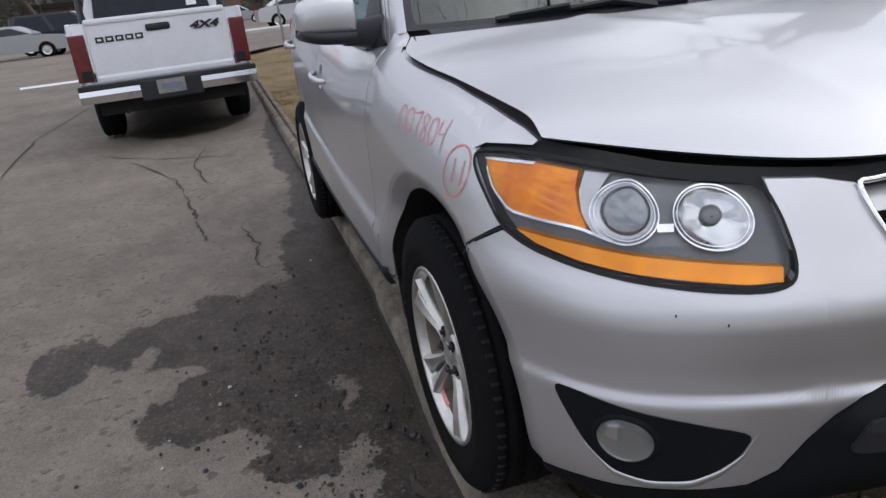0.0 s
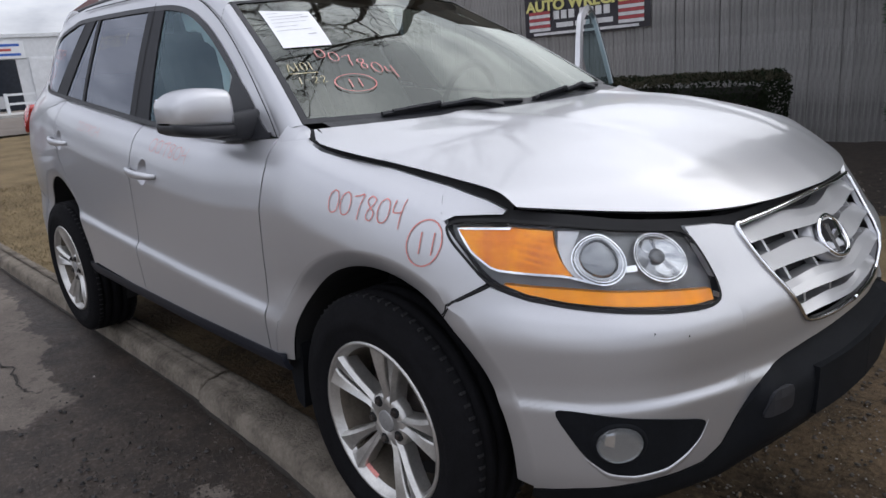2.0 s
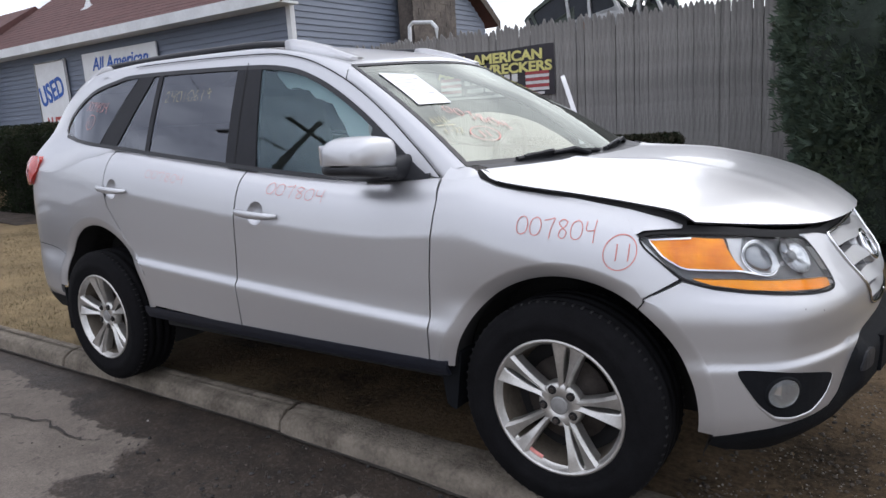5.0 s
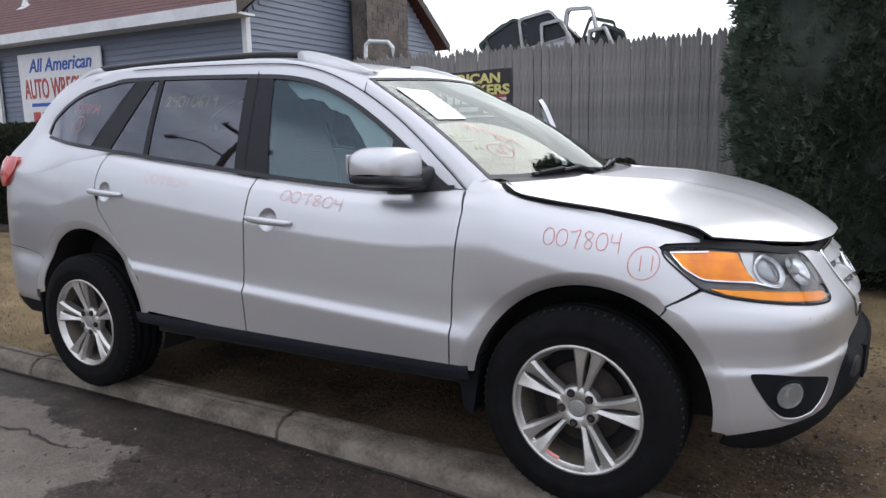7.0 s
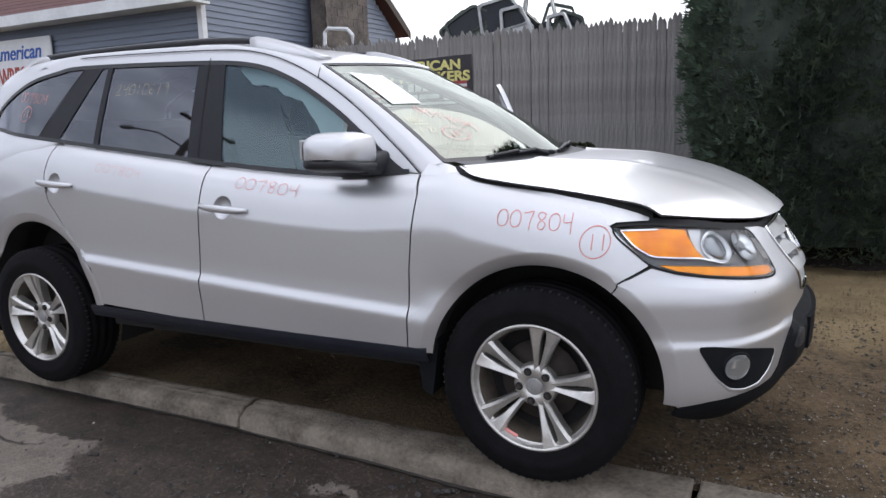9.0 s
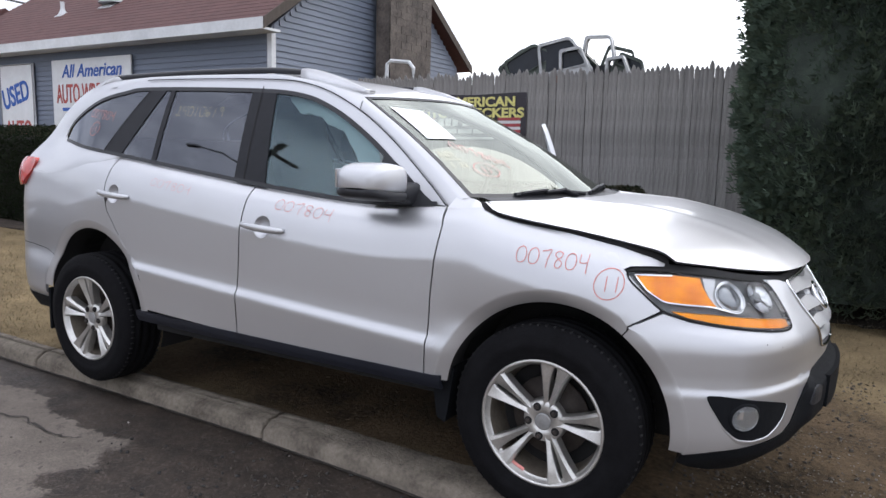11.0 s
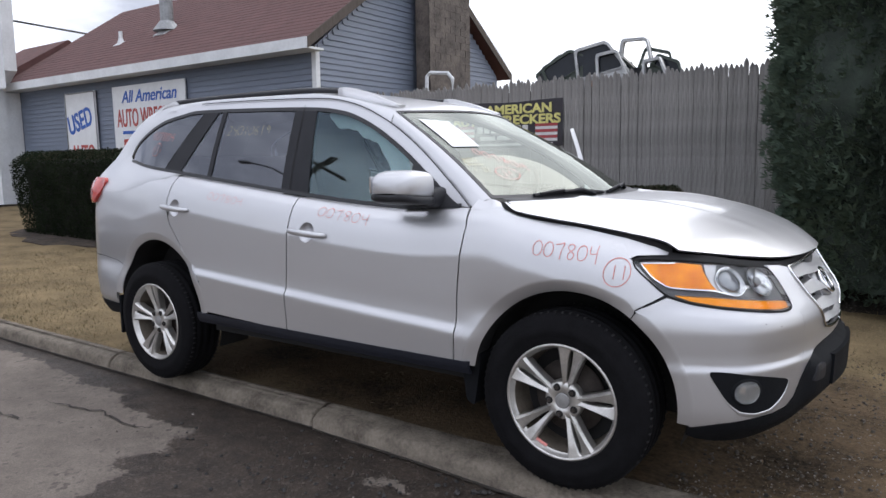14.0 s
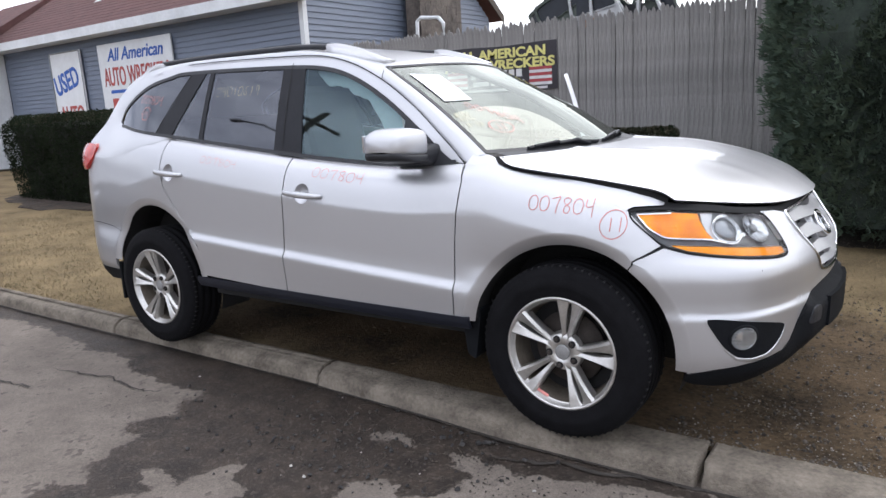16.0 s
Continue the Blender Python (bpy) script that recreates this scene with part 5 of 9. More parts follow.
def coons(L, R, B, T, nt, ns=None, per=None):
    Bs, Ts = (bypairs(B, per), bypairs(T, per)) if per else (resample(B, ns), resample(T, ns))
    ns = len(Bs) - 1
    Ls, Rs = resample(L, nt), resample(R, nt)
    rows = []
    for j in range(nt + 1):
        t = j / nt
        row = []
        for i in range(ns + 1):
            s = i / ns
            row.append(tuple((1 - s) * Ls[j][k] + s * Rs[j][k] + (1 - t) * Bs[i][k] + t * Ts[i][k]
                             - (1 - s) * (1 - t) * Bs[0][k] - s * (1 - t) * Bs[-1][k] - (1 - s) * t * Ts[0][k] - s * t * Ts[-1][k] for k in (0, 1)))
        rows.append(row)
    return rows


def sheet(rows, f, out=0.0, depth=0.018, mirror=False):
    """A panel with turned-in edges, on the surface f."""
    bm = bmesh.new()

    def at(p, o):
        q = f(p[0], p[1], o)
        return (q[0], 2 * YC - q[1], q[2]) if mirror else q
    vs = grid(bm, [[at(p, out) for p in r] for r in rows])
    if depth:
        ring = rows[0] + [r[-1] for r in rows[1:]] + rows[-1][-2::-1] + [r[0] for r in rows[-2:0:-1]]
        a = [bm.verts.new(at(p, out)) for p in ring]
        b = [bm.verts.new(at(p, out - depth)) for p in ring]
        for k in range(len(ring)):
            j = (k + 1) % len(ring)
            bm.faces.new((a[k], a[j], b[j], b[k]))
    bmesh.ops.recalc_face_normals(bm, faces=bm.faces[:])
    return bm


def patch(poly, f, out=0.0, depth=0.0, mirror=False, step=0.03):
    """A closed outline laid on the surface f, finely cut so that it follows the curve."""
    bm = bmesh.new()
    dense = []
    for p, q in zip(poly, poly[1:] + poly[:1]):
        n = max(1, int(math.dist(p, q) / step))
        dense += [(lerp(p[0], q[0], k / n), lerp(p[1], q[1], k / n)) for k in range(n)]
    vs = [bm.verts.new((p[0], p[1], 0)) for p in dense]
    bm.faces.new(vs)
    lo = [min(p[k] for p in poly) for k in (0, 1)]
    hi = [max(p[k] for p in poly) for k in (0, 1)]
    for k in (0, 1):
        n = int((hi[k] - lo[k]) / step)
        for j in range(1, n + 1):
            c = [0, 0, 0]
            c[k] = lo[k] + j * (hi[k] - lo[k]) / (n + 1)
            d = [0, 0, 0]
            d[k] = 1
            bmesh.ops.bisect_plane(bm, geom=bm.verts[:] + bm.edges[:] + bm.faces[:], plane_co=c, plane_no=d)
    flat = [(v.co.x, v.co.y) for v in bm.verts]
    for v, p in zip(bm.verts, flat):
        q = f(p[0], p[1], out)
        v.co = (q[0], 2 * YC - q[1] if mirror else q[1], q[2])
    if depth:
        def low(p, o):
            q = f(p[0], p[1], o)
            return (q[0], 2 * YC - q[1] if mirror else q[1], q[2])
        a = [bm.verts.new(low(p, out)) for p in dense]
        b = [bm.verts.new(low(p, out - depth)) for p in dense]
        for k in range(len(dense)):
            j = (k + 1) % len(dense)
            bm.faces.new((a[k], a[j], b[j], b[k]))
    bmesh.ops.recalc_face_normals(bm, faces=bm.faces[:])
    return bm


def strip(line, f, w, out=0.0, closed=False, mirror=False):
    """A flat band of width w along a line of (a, z) on the surface f."""
    bm = bmesh.new()
    n = len(line)
    rows = []
    for k in range(n):
        p = line[(k - 1) % n] if closed else line[max(0, k - 1)]
        q = line[(k + 1) % n] if closed else line[min(n - 1, k + 1)]
        d = Vector((q[0] - p[0], q[1] - p[1]))
        d = d.normalized() if d.length > 1e-9 else Vector((1, 0))
        nn = Vector((-d.y, d.x)) * w / 2
        pr = []
        for sg in (-1, 1):
            g = f(line[k][0] + sg * nn.x, line[k][1] + sg * nn.y, out)
            pr.append((g[0], 2 * YC - g[1] if mirror else g[1], g[2]))
        rows.append(pr)
    if closed:
        rows.append(rows[0])
    grid(bm, rows)
    bmesh.ops.recalc_face_normals(bm, faces=bm.faces[:])
    return bm


def arch(cx, cz, r, a0, a1, n=22):
    return [(ax(cx + r * math.cos(radians(lerp(a0, a1, k / n)))), cz + r * math.sin(radians(lerp(a0, a1, k / n)))) for k in range(n + 1)]


FA, RA = (0.03, 0.385, 0.418), (-2.68, 0.405, 0.458)
car = thing("silver_car", (0, 0, 0), "silver sport utility car, bonnet ajar, marked with orange numbers", "car")
LAMP = [(4.622, 0.934), (4.640, 0.905), (4.690, 0.865), (4.750, 0.815), (4.822, 0.793), (4.925, 0.777), (5.063, 0.763), (5.20, 0.747), (5.285, 0.742), (5.325, 0.752),
        (5.334, 0.785), (5.322, 0.845), (5.300, 0.893), (5.20, 0.905), (5.06, 0.92), (4.92, 0.931), (4.79, 0.94), (4.66, 0.944)]
LAMP = rounded(LAMP, 0.4, 3)

# front wing, bumper, doors, rear wing
LIP = 0.052
JOIN = (4.643, 0.756)
front_arc = arch(FA[0], FA[1], FA[2] + LIP, 170, 55)
wing_rows = coons([(ax(-0.470), 0.450), (ax(-0.458), 0.77), (ax(-0.430), 1.04), (ax(-0.443), 1.107)],
                  [(JOIN[0] - 0.0028, JOIN[1] + 0.0028), (4.69, 0.785), (4.745, 0.815), (4.685, 0.868), (4.634, 0.908), (4.617, 0.936)],
                  [(ax(-0.470), 0.450)] + front_arc[:-1] + [(JOIN[0] - 0.0028, JOIN[1] + 0.0028)],
                  [(ax(-0.443), 1.107), (3.97, 1.106), (4.05, 1.110), (4.13, 1.081), (4.205, 1.067), (4.40, 1.041), (4.56, 1.011), (4.617, 0.936)], 30, ns=48)
wing = part("front_wing", sheet(wing_rows, shell), m_silver, car, smooth=True)
part("front_wing", sheet(wing_rows, shell, mirror=True), m_silver, car, smooth=True)
BEAK = [(4.535, 0.975), (4.612, 0.940), (4.636, 0.9505), (4.70, 0.9520), (4.748, 0.9515), (4.752, 0.959), (4.70, 0.977), (4.582, 1.0070), (4.535, 1.0155)]
for mir in (False, True):
    part("wing_corner", patch(BEAK, shell, 0.0006, 0.012, mir), m_silver, car, smooth=True)
BUMP_B = [(4.846, 0.340), (4.885, 0.347), (4.95, 0.36), (5.06, 0.373), (5.18, 0.382), (5.25, 0.392), (5.30, 0.42), (5.345, 0.48), (5.385, 0.52), (5.43, 0.55), (5.47, 0.562), (5.52, 0.572), (5.57, 0.576), (5.63, 0.58), (5.75, 0.585), (5.88, 0.587)]
BUMP_T = [(JOIN[0] + 0.0028, JOIN[1] - 0.0028), (4.755, 0.807), (4.85, 0.783), (4.98, 0.768), (5.12, 0.753), (5.25, 0.739), (5.312, 0.7435), (5.336, 0.773), (5.306, 0.897), (5.40, 0.890), (5.466, 0.876), (5.505, 0.775), (5.585, 0.653), (5.64, 0.625), (5.76, 0.615), (5.88, 0.613)]
front_arc2 = arch(FA[0], FA[1], FA[2] + LIP, 52.5, -6, 12)
bump_rows = coons([BUMP_B[0]] + [(p[0] + 0.003, p[1]) for p in front_arc2[::-1]][1:-1] + [BUMP_T[0]], [BUMP_B[-1], BUMP_T[-1]], BUMP_B, BUMP_T, 60, per=5)
bumper = part("front_bumper", sheet(bump_rows, shell), m_silver, car, "silver front bumper", smooth=True)
part("front_bumper", sheet(bump_rows, shell, mirror=True), m_silver, car, smooth=True)
DOOR_F = dict(L=[(ax(-1.495), 0.466), (ax(-1.50), 0.70), (ax(-1.475), 1.08), (ax(-1.47), 1.146)], R=[(ax(-0.476), 0.450), (ax(-0.464), 0.77), (ax(-0.436), 1.04), (ax(-0.455), 1.108)],
              B=[(ax(-1.495), 0.466), (ax(-0.476), 0.450)], T=[(ax(-1.47), 1.146), (ax(-0.9), 1.101), (ax(-0.455), 1.108)])
door_rows = coons(DOOR_F["L"], DOOR_F["R"], DOOR_F["B"], DOOR_F["T"], 64, ns=56)
HANDLES = [(-1.475, -1.215, 0.978, 0.962), (-2.575, -2.305, 1.070, 1.052)]


def with_cup(bm, x0, x1, z0, z1):
    """Open the panel behind a door handle."""
    cx, cz = lerp(x0, x1, 0.47), lerp(z0, z1, 0.47)
    gone = [f for f in bm.faces if math.hypot(f.calc_center_median().x - cx, f.calc_center_median().z - cz) < 0.044]
    bmesh.ops.delete(bm, geom=gone, context="FACES")
    for v in {v for e in bm.edges if len(e.link_faces) == 1 for v in e.verts}:
        d = math.hypot(v.co.x - cx, v.co.z - cz)
        if 1e-6 < d < 0.075:
            x, z = cx + (v.co.x - cx) / d * 0.052, cz + (v.co.z - cz) / d * 0.052
            v.co = shell(ax(x), z)
    return bm


front_door = part("front_door", with_cup(sheet(door_rows, shell), *HANDLES[0]), m_silver, car, smooth=True)
rear_rows = coons([(ax(-2.165), 0.486), (ax(-2.215), 0.66), (ax(-2.36), 0.80), (ax(-2.50), 0.97), (ax(-2.53), 1.10), (ax(-2.50), 1.256)], [(ax(-1.502), 0.467), (ax(-1.507), 0.70), (ax(-1.482), 1.08), (ax(-1.477), 1.147)],
                  [(ax(-2.165), 0.486), (ax(-1.502), 0.467)], [(ax(-2.50), 1.256), (ax(-2.3), 1.233), (ax(-1.9), 1.190), (ax(-1.477), 1.147)], 64, ns=44)
rear_door = part("rear_door", with_cup(sheet(rear_rows, shell), *HANDLES[1]), m_silver, car, smooth=True)
part("rear_door", sheet(rear_rows, shell, mirror=True), m_silver, car, smooth=True)
rear_arc = arch(RA[0], RA[1], RA[2] + LIP, 28, 172, 28)
quarter_rows = coons([(0.40, 0.39), (0.42, 0.60), (0.44, 0.80), (0.46, 1.0), (ax(-3.66), 1.235)], [(ax(-2.221), 0.66), (ax(-2.366), 0.80), (ax(-2.507), 0.97), (ax(-2.537), 1.10), (ax(-2.507), 1.256)],
                     [(0.40, 0.39), (ax(-3.40), 0.392), (ax(-3.18), 0.40), (ax(-3.172), 0.46)] + rear_arc[::-1][:-1] + [(ax(-2.221), 0.66)], [(ax(-3.66), 1.235), (ax(-3.5), 1.175), (ax(-3.2), 1.15), (ax(-2.9), 1.19), (ax(-2.65), 1.232), (ax(-2.507), 1.256)], 34, ns=52)
part("rear_wing", sheet(quarter_rows, shell), m_silver, car, smooth=True)
part("rear_wing", sheet(quarter_rows, shell, mirror=True), m_silver, car, smooth=True)
rear_b_rows = [[(lerp(ARC[0], ax(-3.66), s / 14), lerp(0.40, 1.26, t / 12)) for s in range(15)] for t in range(13)]
part("tailgate", sheet(rear_b_rows, shell, out=-0.01), m_silver, car, smooth=True)
part("tailgate", sheet(rear_b_rows, shell, out=-0.01, mirror=True), m_silver, car, smooth=True)
for mir in (False, True):
    part("bumper_seam", strip(resample([(0.45, 0.715), (0.95, 0.712), (ax(-3.20), 0.700), (ax(-3.11), 0.675)], 16), shell, 0.004, 0.0012, mirror=mir), m_void, car)
part("rear_bumper_skirt", sheet(coons([(ax(-3.62), 0.30), (ax(-3.62), 0.40)], [(ax(-3.18), 0.34), (ax(-3.18), 0.41)], [(ax(-3.62), 0.30), (ax(-3.18), 0.34)], [(ax(-3.62), 0.40), (ax(-3.18), 0.41)], 3, ns=10), shell, out=0.006), m_plastic, car, smooth=True)


# flared lips round the wheel openings
def lip(c, a0, a1, wide, mirror=False, deep=0.034, inner=False, front=0.42):
    cx, cz, r = c
    prof = ((r + wide + 0.011, -0.004), (r + wide + 0.003, -0.0022), (r + wide - 0.001, -0.0008), (r + wide * 0.75, -0.22 * deep), (r + wide * 0.4, -0.62 * deep), (r + 0.005, -deep), (r, -deep - 0.004)) if not inner else ((r, -deep - 0.004), (r + 0.004, -deep - 0.03), (r + 0.008, -deep - 0.12))
    rows = []
    for k in range(29):
        t = k / 28
        th = radians(lerp(a0, a1, t))
        row = []
        flat = lerp(front, 1.0, smooth01((math.degrees(th) - 45) / 65))
        for rr, o in prof:
            g = shell(ax(cx + rr * math.cos(th)), cz + rr * math.sin(th), o * flat if rr > r + 0.001 else o * flat - (0.004 if inner else 0.0))
            row.append((g[0], 2 * YC - g[1] if mirror else g[1], g[2]))
        rows.append(row)
    bm = bmesh.new()
    grid(bm, rows)
    bmesh.ops.recalc_face_normals(bm, faces=bm.faces[:])
    return bm


for mir in (False, True):
    part("wheel_arch_lip", lip(FA, 171, 54.32, LIP, mir, 0.026), m_silver, car, smooth=True)
    part("wheel_arch_lip", lip(FA, 53.78, -5, LIP, mir, 0.026), m_silver, car, smooth=True)
    part("wheel_arch_lip", lip(RA, 8, 170, LIP, mir, 0.014), m_silver, car, smooth=True)
    part("arch_liner", lip(FA, 171, -5, LIP, mir, 0.026, True), m_void, car, smooth=True)
    part("arch_liner", lip(RA, 8, 180, LIP, mir, 0.014, True), m_void, car, smooth=True)
    flap_y = sorted((2 * YC - 0.075, 2 * YC - 0.30) if mir else (0.075, 0.30))
    part("mud_flap", box(bmesh.new(), (-3.178, flap_y[0], 0.22), (-3.158, flap_y[1], 0.47), 0.006), m_plastic, car)
    sill = [[(ax(lerp(-2.255, -0.40, s / 16)), z) for s in range(17)] for z in (0.416, 0.420, 0.426, 0.435, 0.45, 0.472)]
    # inset near-black sheet, added as the shade below the sill
    under = [[(ax(lerp(-2.20, -0.42, s / 16)), z) for s in range(17)] for z in (0.375, 0.39, 0.42)]
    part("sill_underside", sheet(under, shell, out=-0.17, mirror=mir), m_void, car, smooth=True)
    part("sill", sheet(sill, shell, out=0.004, mirror=mir), m_sill, car, "dark plastic sill", smooth=True)
    sg = -1 if mir else 1
    yy = (lambda y: 2 * YC - y) if mir else (lambda y: y)
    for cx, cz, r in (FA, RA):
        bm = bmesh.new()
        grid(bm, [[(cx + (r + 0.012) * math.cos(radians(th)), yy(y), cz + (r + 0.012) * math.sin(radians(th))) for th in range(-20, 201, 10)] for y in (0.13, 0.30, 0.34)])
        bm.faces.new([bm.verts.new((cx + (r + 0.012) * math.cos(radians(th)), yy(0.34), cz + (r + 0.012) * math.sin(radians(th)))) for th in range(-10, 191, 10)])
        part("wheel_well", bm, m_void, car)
    flap = prism(bmesh.new(), rounded([(-0.440, 0.29), (-0.40, 0.27), (-0.365, 0.50), (-0.445, 0.50), (-0.455, 0.40)], 0.15), 1, min(yy(0.02), yy(0.22)), max(yy(0.02), yy(0.22)))
    part("mud_flap", flap, m_plastic, car)

for mir in (False, True):
    th = radians(54.05)
    seam = [(ax(FA[0] + (FA[2] + q) * math.cos(th)), FA[1] + (FA[2] + q) * math.sin(th)) for q in (0.012, 0.03)] + [JOIN, (4.69, 0.781), (4.752, 0.811)]
    part("wing_joint", strip(resample(seam, 20), shell, 0.0045, 0.0014, mirror=mir), m_void, car)

# near-black stand-ins for the unlit insides that show in the joints
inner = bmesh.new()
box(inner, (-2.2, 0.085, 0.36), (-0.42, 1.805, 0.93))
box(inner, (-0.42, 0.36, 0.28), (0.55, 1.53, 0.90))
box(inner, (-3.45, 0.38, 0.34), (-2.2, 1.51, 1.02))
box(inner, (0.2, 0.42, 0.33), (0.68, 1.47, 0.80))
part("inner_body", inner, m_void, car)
for mir in (False, True):
    # near-black bands fill the bonnet's open gap with painted shade
    jl = [(ax(-0.40), 1.10), (4.063, 1.10), (4.136, 1.062), (4.205, 1.05), (4.40, 1.024), (4.582, 0.995), (4.70, 0.966), (4.765, 0.946)]
    rows = [[(p[0], p[1] - 0.03) for p in bypairs(jl, 4)], [(p[0], p[1] + 0.035) for p in bypairs(jl, 4)]]
    part("bonnet_seal", sheet(rows, shell, out=-0.016, depth=0.0, mirror=mir), m_void, car)
    jl2 = [(4.60, 0.945), (4.765, 0.945), (4.92, 0.935), (5.06, 0.924), (5.20, 0.91), (5.31, 0.899), (5.47, 0.885), (5.60, 0.885), (5.75, 0.893), (5.88, 0.897)]
    rows = [[(p[0], p[1] - 0.014) for p in bypairs(jl2, 4)], [(p[0], p[1] + 0.012) for p in bypairs(jl2, 4)]]
    part("bonnet_seal", sheet(rows, lambda a, z, o=0.0: shell(a, z, o), out=-0.012, depth=0.0, mirror=mir), m_void, car)


# bonnet, standing a finger's width open
def bonnet(s, t):
    """s from the right edge over the middle to the left, t from the screen to the nose."""
    h = 1 - abs(2 * s - 1)
    edge_x = [(0.0, -0.305), (0.08, -0.235), (0.2, -0.13), (0.45, 0.06), (0.7, 0.235), (0.88, 0.355), (1.0, 0.405)]
    edge_y = [(0.0, 0.118), (0.08, 0.082), (0.2, 0.087), (0.45, 0.112), (0.7, 0.136), (0.88, 0.152), (1.0, 0.150)]
    edge_z = [(0.0, 1.135), (0.08, 1.103), (0.2, 1.084), (0.45, 1.056), (0.7, 1.026), (0.88, 1.000), (1.0, 0.972)]
    ex, ey, ez = curve(edge_x, t), curve(edge_y, t), curve(edge_z, t)
    mx = lerp(-0.10, 0.762, t)
    mz = curve([(0.0, 1.136), (0.3, 1.126), (0.6, 1.080), (0.85, 1.003), (0.96, 0.945), (1.0, 0.915)], t)
    y = lerp(ey, YC, h)
    px = curve([(0.0, 0.0), (0.15, 0.30), (0.35, 0.62), (0.6, 0.85), (0.8, 0.96), (1.0, 1.0)], h)
    fx = lerp(px, curve([(0.0, 0.0), (0.1, 0.2), (0.25, 0.47), (0.45, 0.76), (0.6, 0.88), (0.8, 0.97), (1.0, 1.0)], h), t)
    x = lerp(ex, mx, fx)
    pz = 1 - (1 - h) ** 2.6
    z = lerp(ez, mz, pz)
    if t > 0.8:
        dip = smooth01((t - 0.8) / 0.2)
        z -= 0.006 * dip * math.sin(math.pi * min(1, h * 1.1)) ** 2
    z += 0.007 * math.exp(-((h - 0.52 - 0.1 * t) / 0.05) ** 2) * (1 - t) ** 0.5
    return (x, y if s <= 0.5 else 2 * YC - y, z)


bm = bmesh.new()
NS, NT = 72, 36
grid(bm, [[bonnet(i / NS, j / NT) for i in range(NS + 1)] for j in range(NT + 1)])
ring = [(i / NS, 0) for i in range(NS)] + [(1, j / NT) for j in range(NT)] + [(1 - i / NS, 1) for i in range(NS)] + [(0, 1 - j / NT) for j in range(NT)]
va = [bm.verts.new(bonnet(*p)) for p in ring]
vb = [bm.verts.new(Vector(bonnet(*p)) + Vector((0, 0, -0.010)) + (Vector((0.2, YC, bonnet(*p)[2])) - Vector(bonnet(*p))).normalized() * 0.022) for p in ring]
for k in range(len(ring)):
    j = (k + 1) % len(ring)
    bm.faces.new((va[k], va[j], vb[j], vb[k]))
bmesh.ops.recalc_face_normals(bm, faces=bm.faces[:])
part("bonnet", bm, m_silver, car, "silver bonnet standing slightly open", smooth=True)


# windscreen, roof and pillars
def screen(s, t, out=0.0):
    """s across from the right, t from the cowl to the roof."""
    h = 1 - abs(2 * s - 1)
    ex, ey, ez = lerp(-0.372, -1.00, t), lerp(0.125, 0.285, t), curve([(0, 1.145), (0.3, 1.283), (0.6, 1.405), (1, 1.548)], t)
    mx, mz = lerp(-0.18, -0.945, t), curve([(0, 1.130), (0.5, 1.385), (1, 1.572)], t)
    f = math.sin(h * math.pi / 2)
    y = lerp(ey, YC, h)
    return (lerp(ex, mx, f) + 0.6 * out, y if s <= 0.5 else 2 * YC - y, lerp(ez, mz, f) + 0.8 * out)


def pane(f, n, m, lo=(0, 0), hi=(1, 1), out=0.0):
    bm = bmesh.new()
    grid(bm, [[f(lerp(lo[0], hi[0], i / n), lerp(lo[1], hi[1], j / m), out) for i in range(n + 1)] for j in range(m + 1)])
    return bm


ws = part("windscreen", pane(screen, 30, 16), m_glass_screen, car, "windscreen with marker writing and a paper form", smooth=True)
ws.visible_shadow = False
for lo, hi in (((0, 0), (1, 0.03)), ((0, 0.978), (1, 1)), ((0, 0), (0.013, 1)), ((0.987, 0), (1, 1))):
    part("screen_edge", pane(screen, 24, 10, lo, hi, 0.003), m_trim, ws)


def roof(s, t):
    h = 1 - abs(2 * s - 1)
    x = lerp(-0.985, -3.30, t)
    ez = curve([(-3.3, 1.602), (-2.9, 1.672), (-2.41, 1.688), (-1.6, 1.673), (-1.3, 1.630), (-1.1, 1.579), (-0.985, 1.555)], x)
    mz = curve([(-3.3, 1.638), (-2.9, 1.703), (-2.3, 1.722), (-1.7, 1.710), (-1.3, 1.660), (-0.95, 1.577)], x)
    ey = curve([(-3.3, 0.40), (-2.9, 0.335), (-2.4, 0.312), (-1.6, 0.315), (-1.3, 0.305), (-0.985, 0.285)], x)
    f = math.sin(h * math.pi / 2)
    xx = x + 0.075 * f * (1 - smooth01(t * 6))
    y = lerp(ey, YC, h)
    p = Vector((xx, y if s <= 0.5 else 2 * YC - y, lerp(ez, mz, 1 - (1 - h) ** 2.4)))
    return tuple(p.lerp(Vector(screen(s, 1.0, 0.005)), (1 - smooth01(t / 0.14)) ** 2))


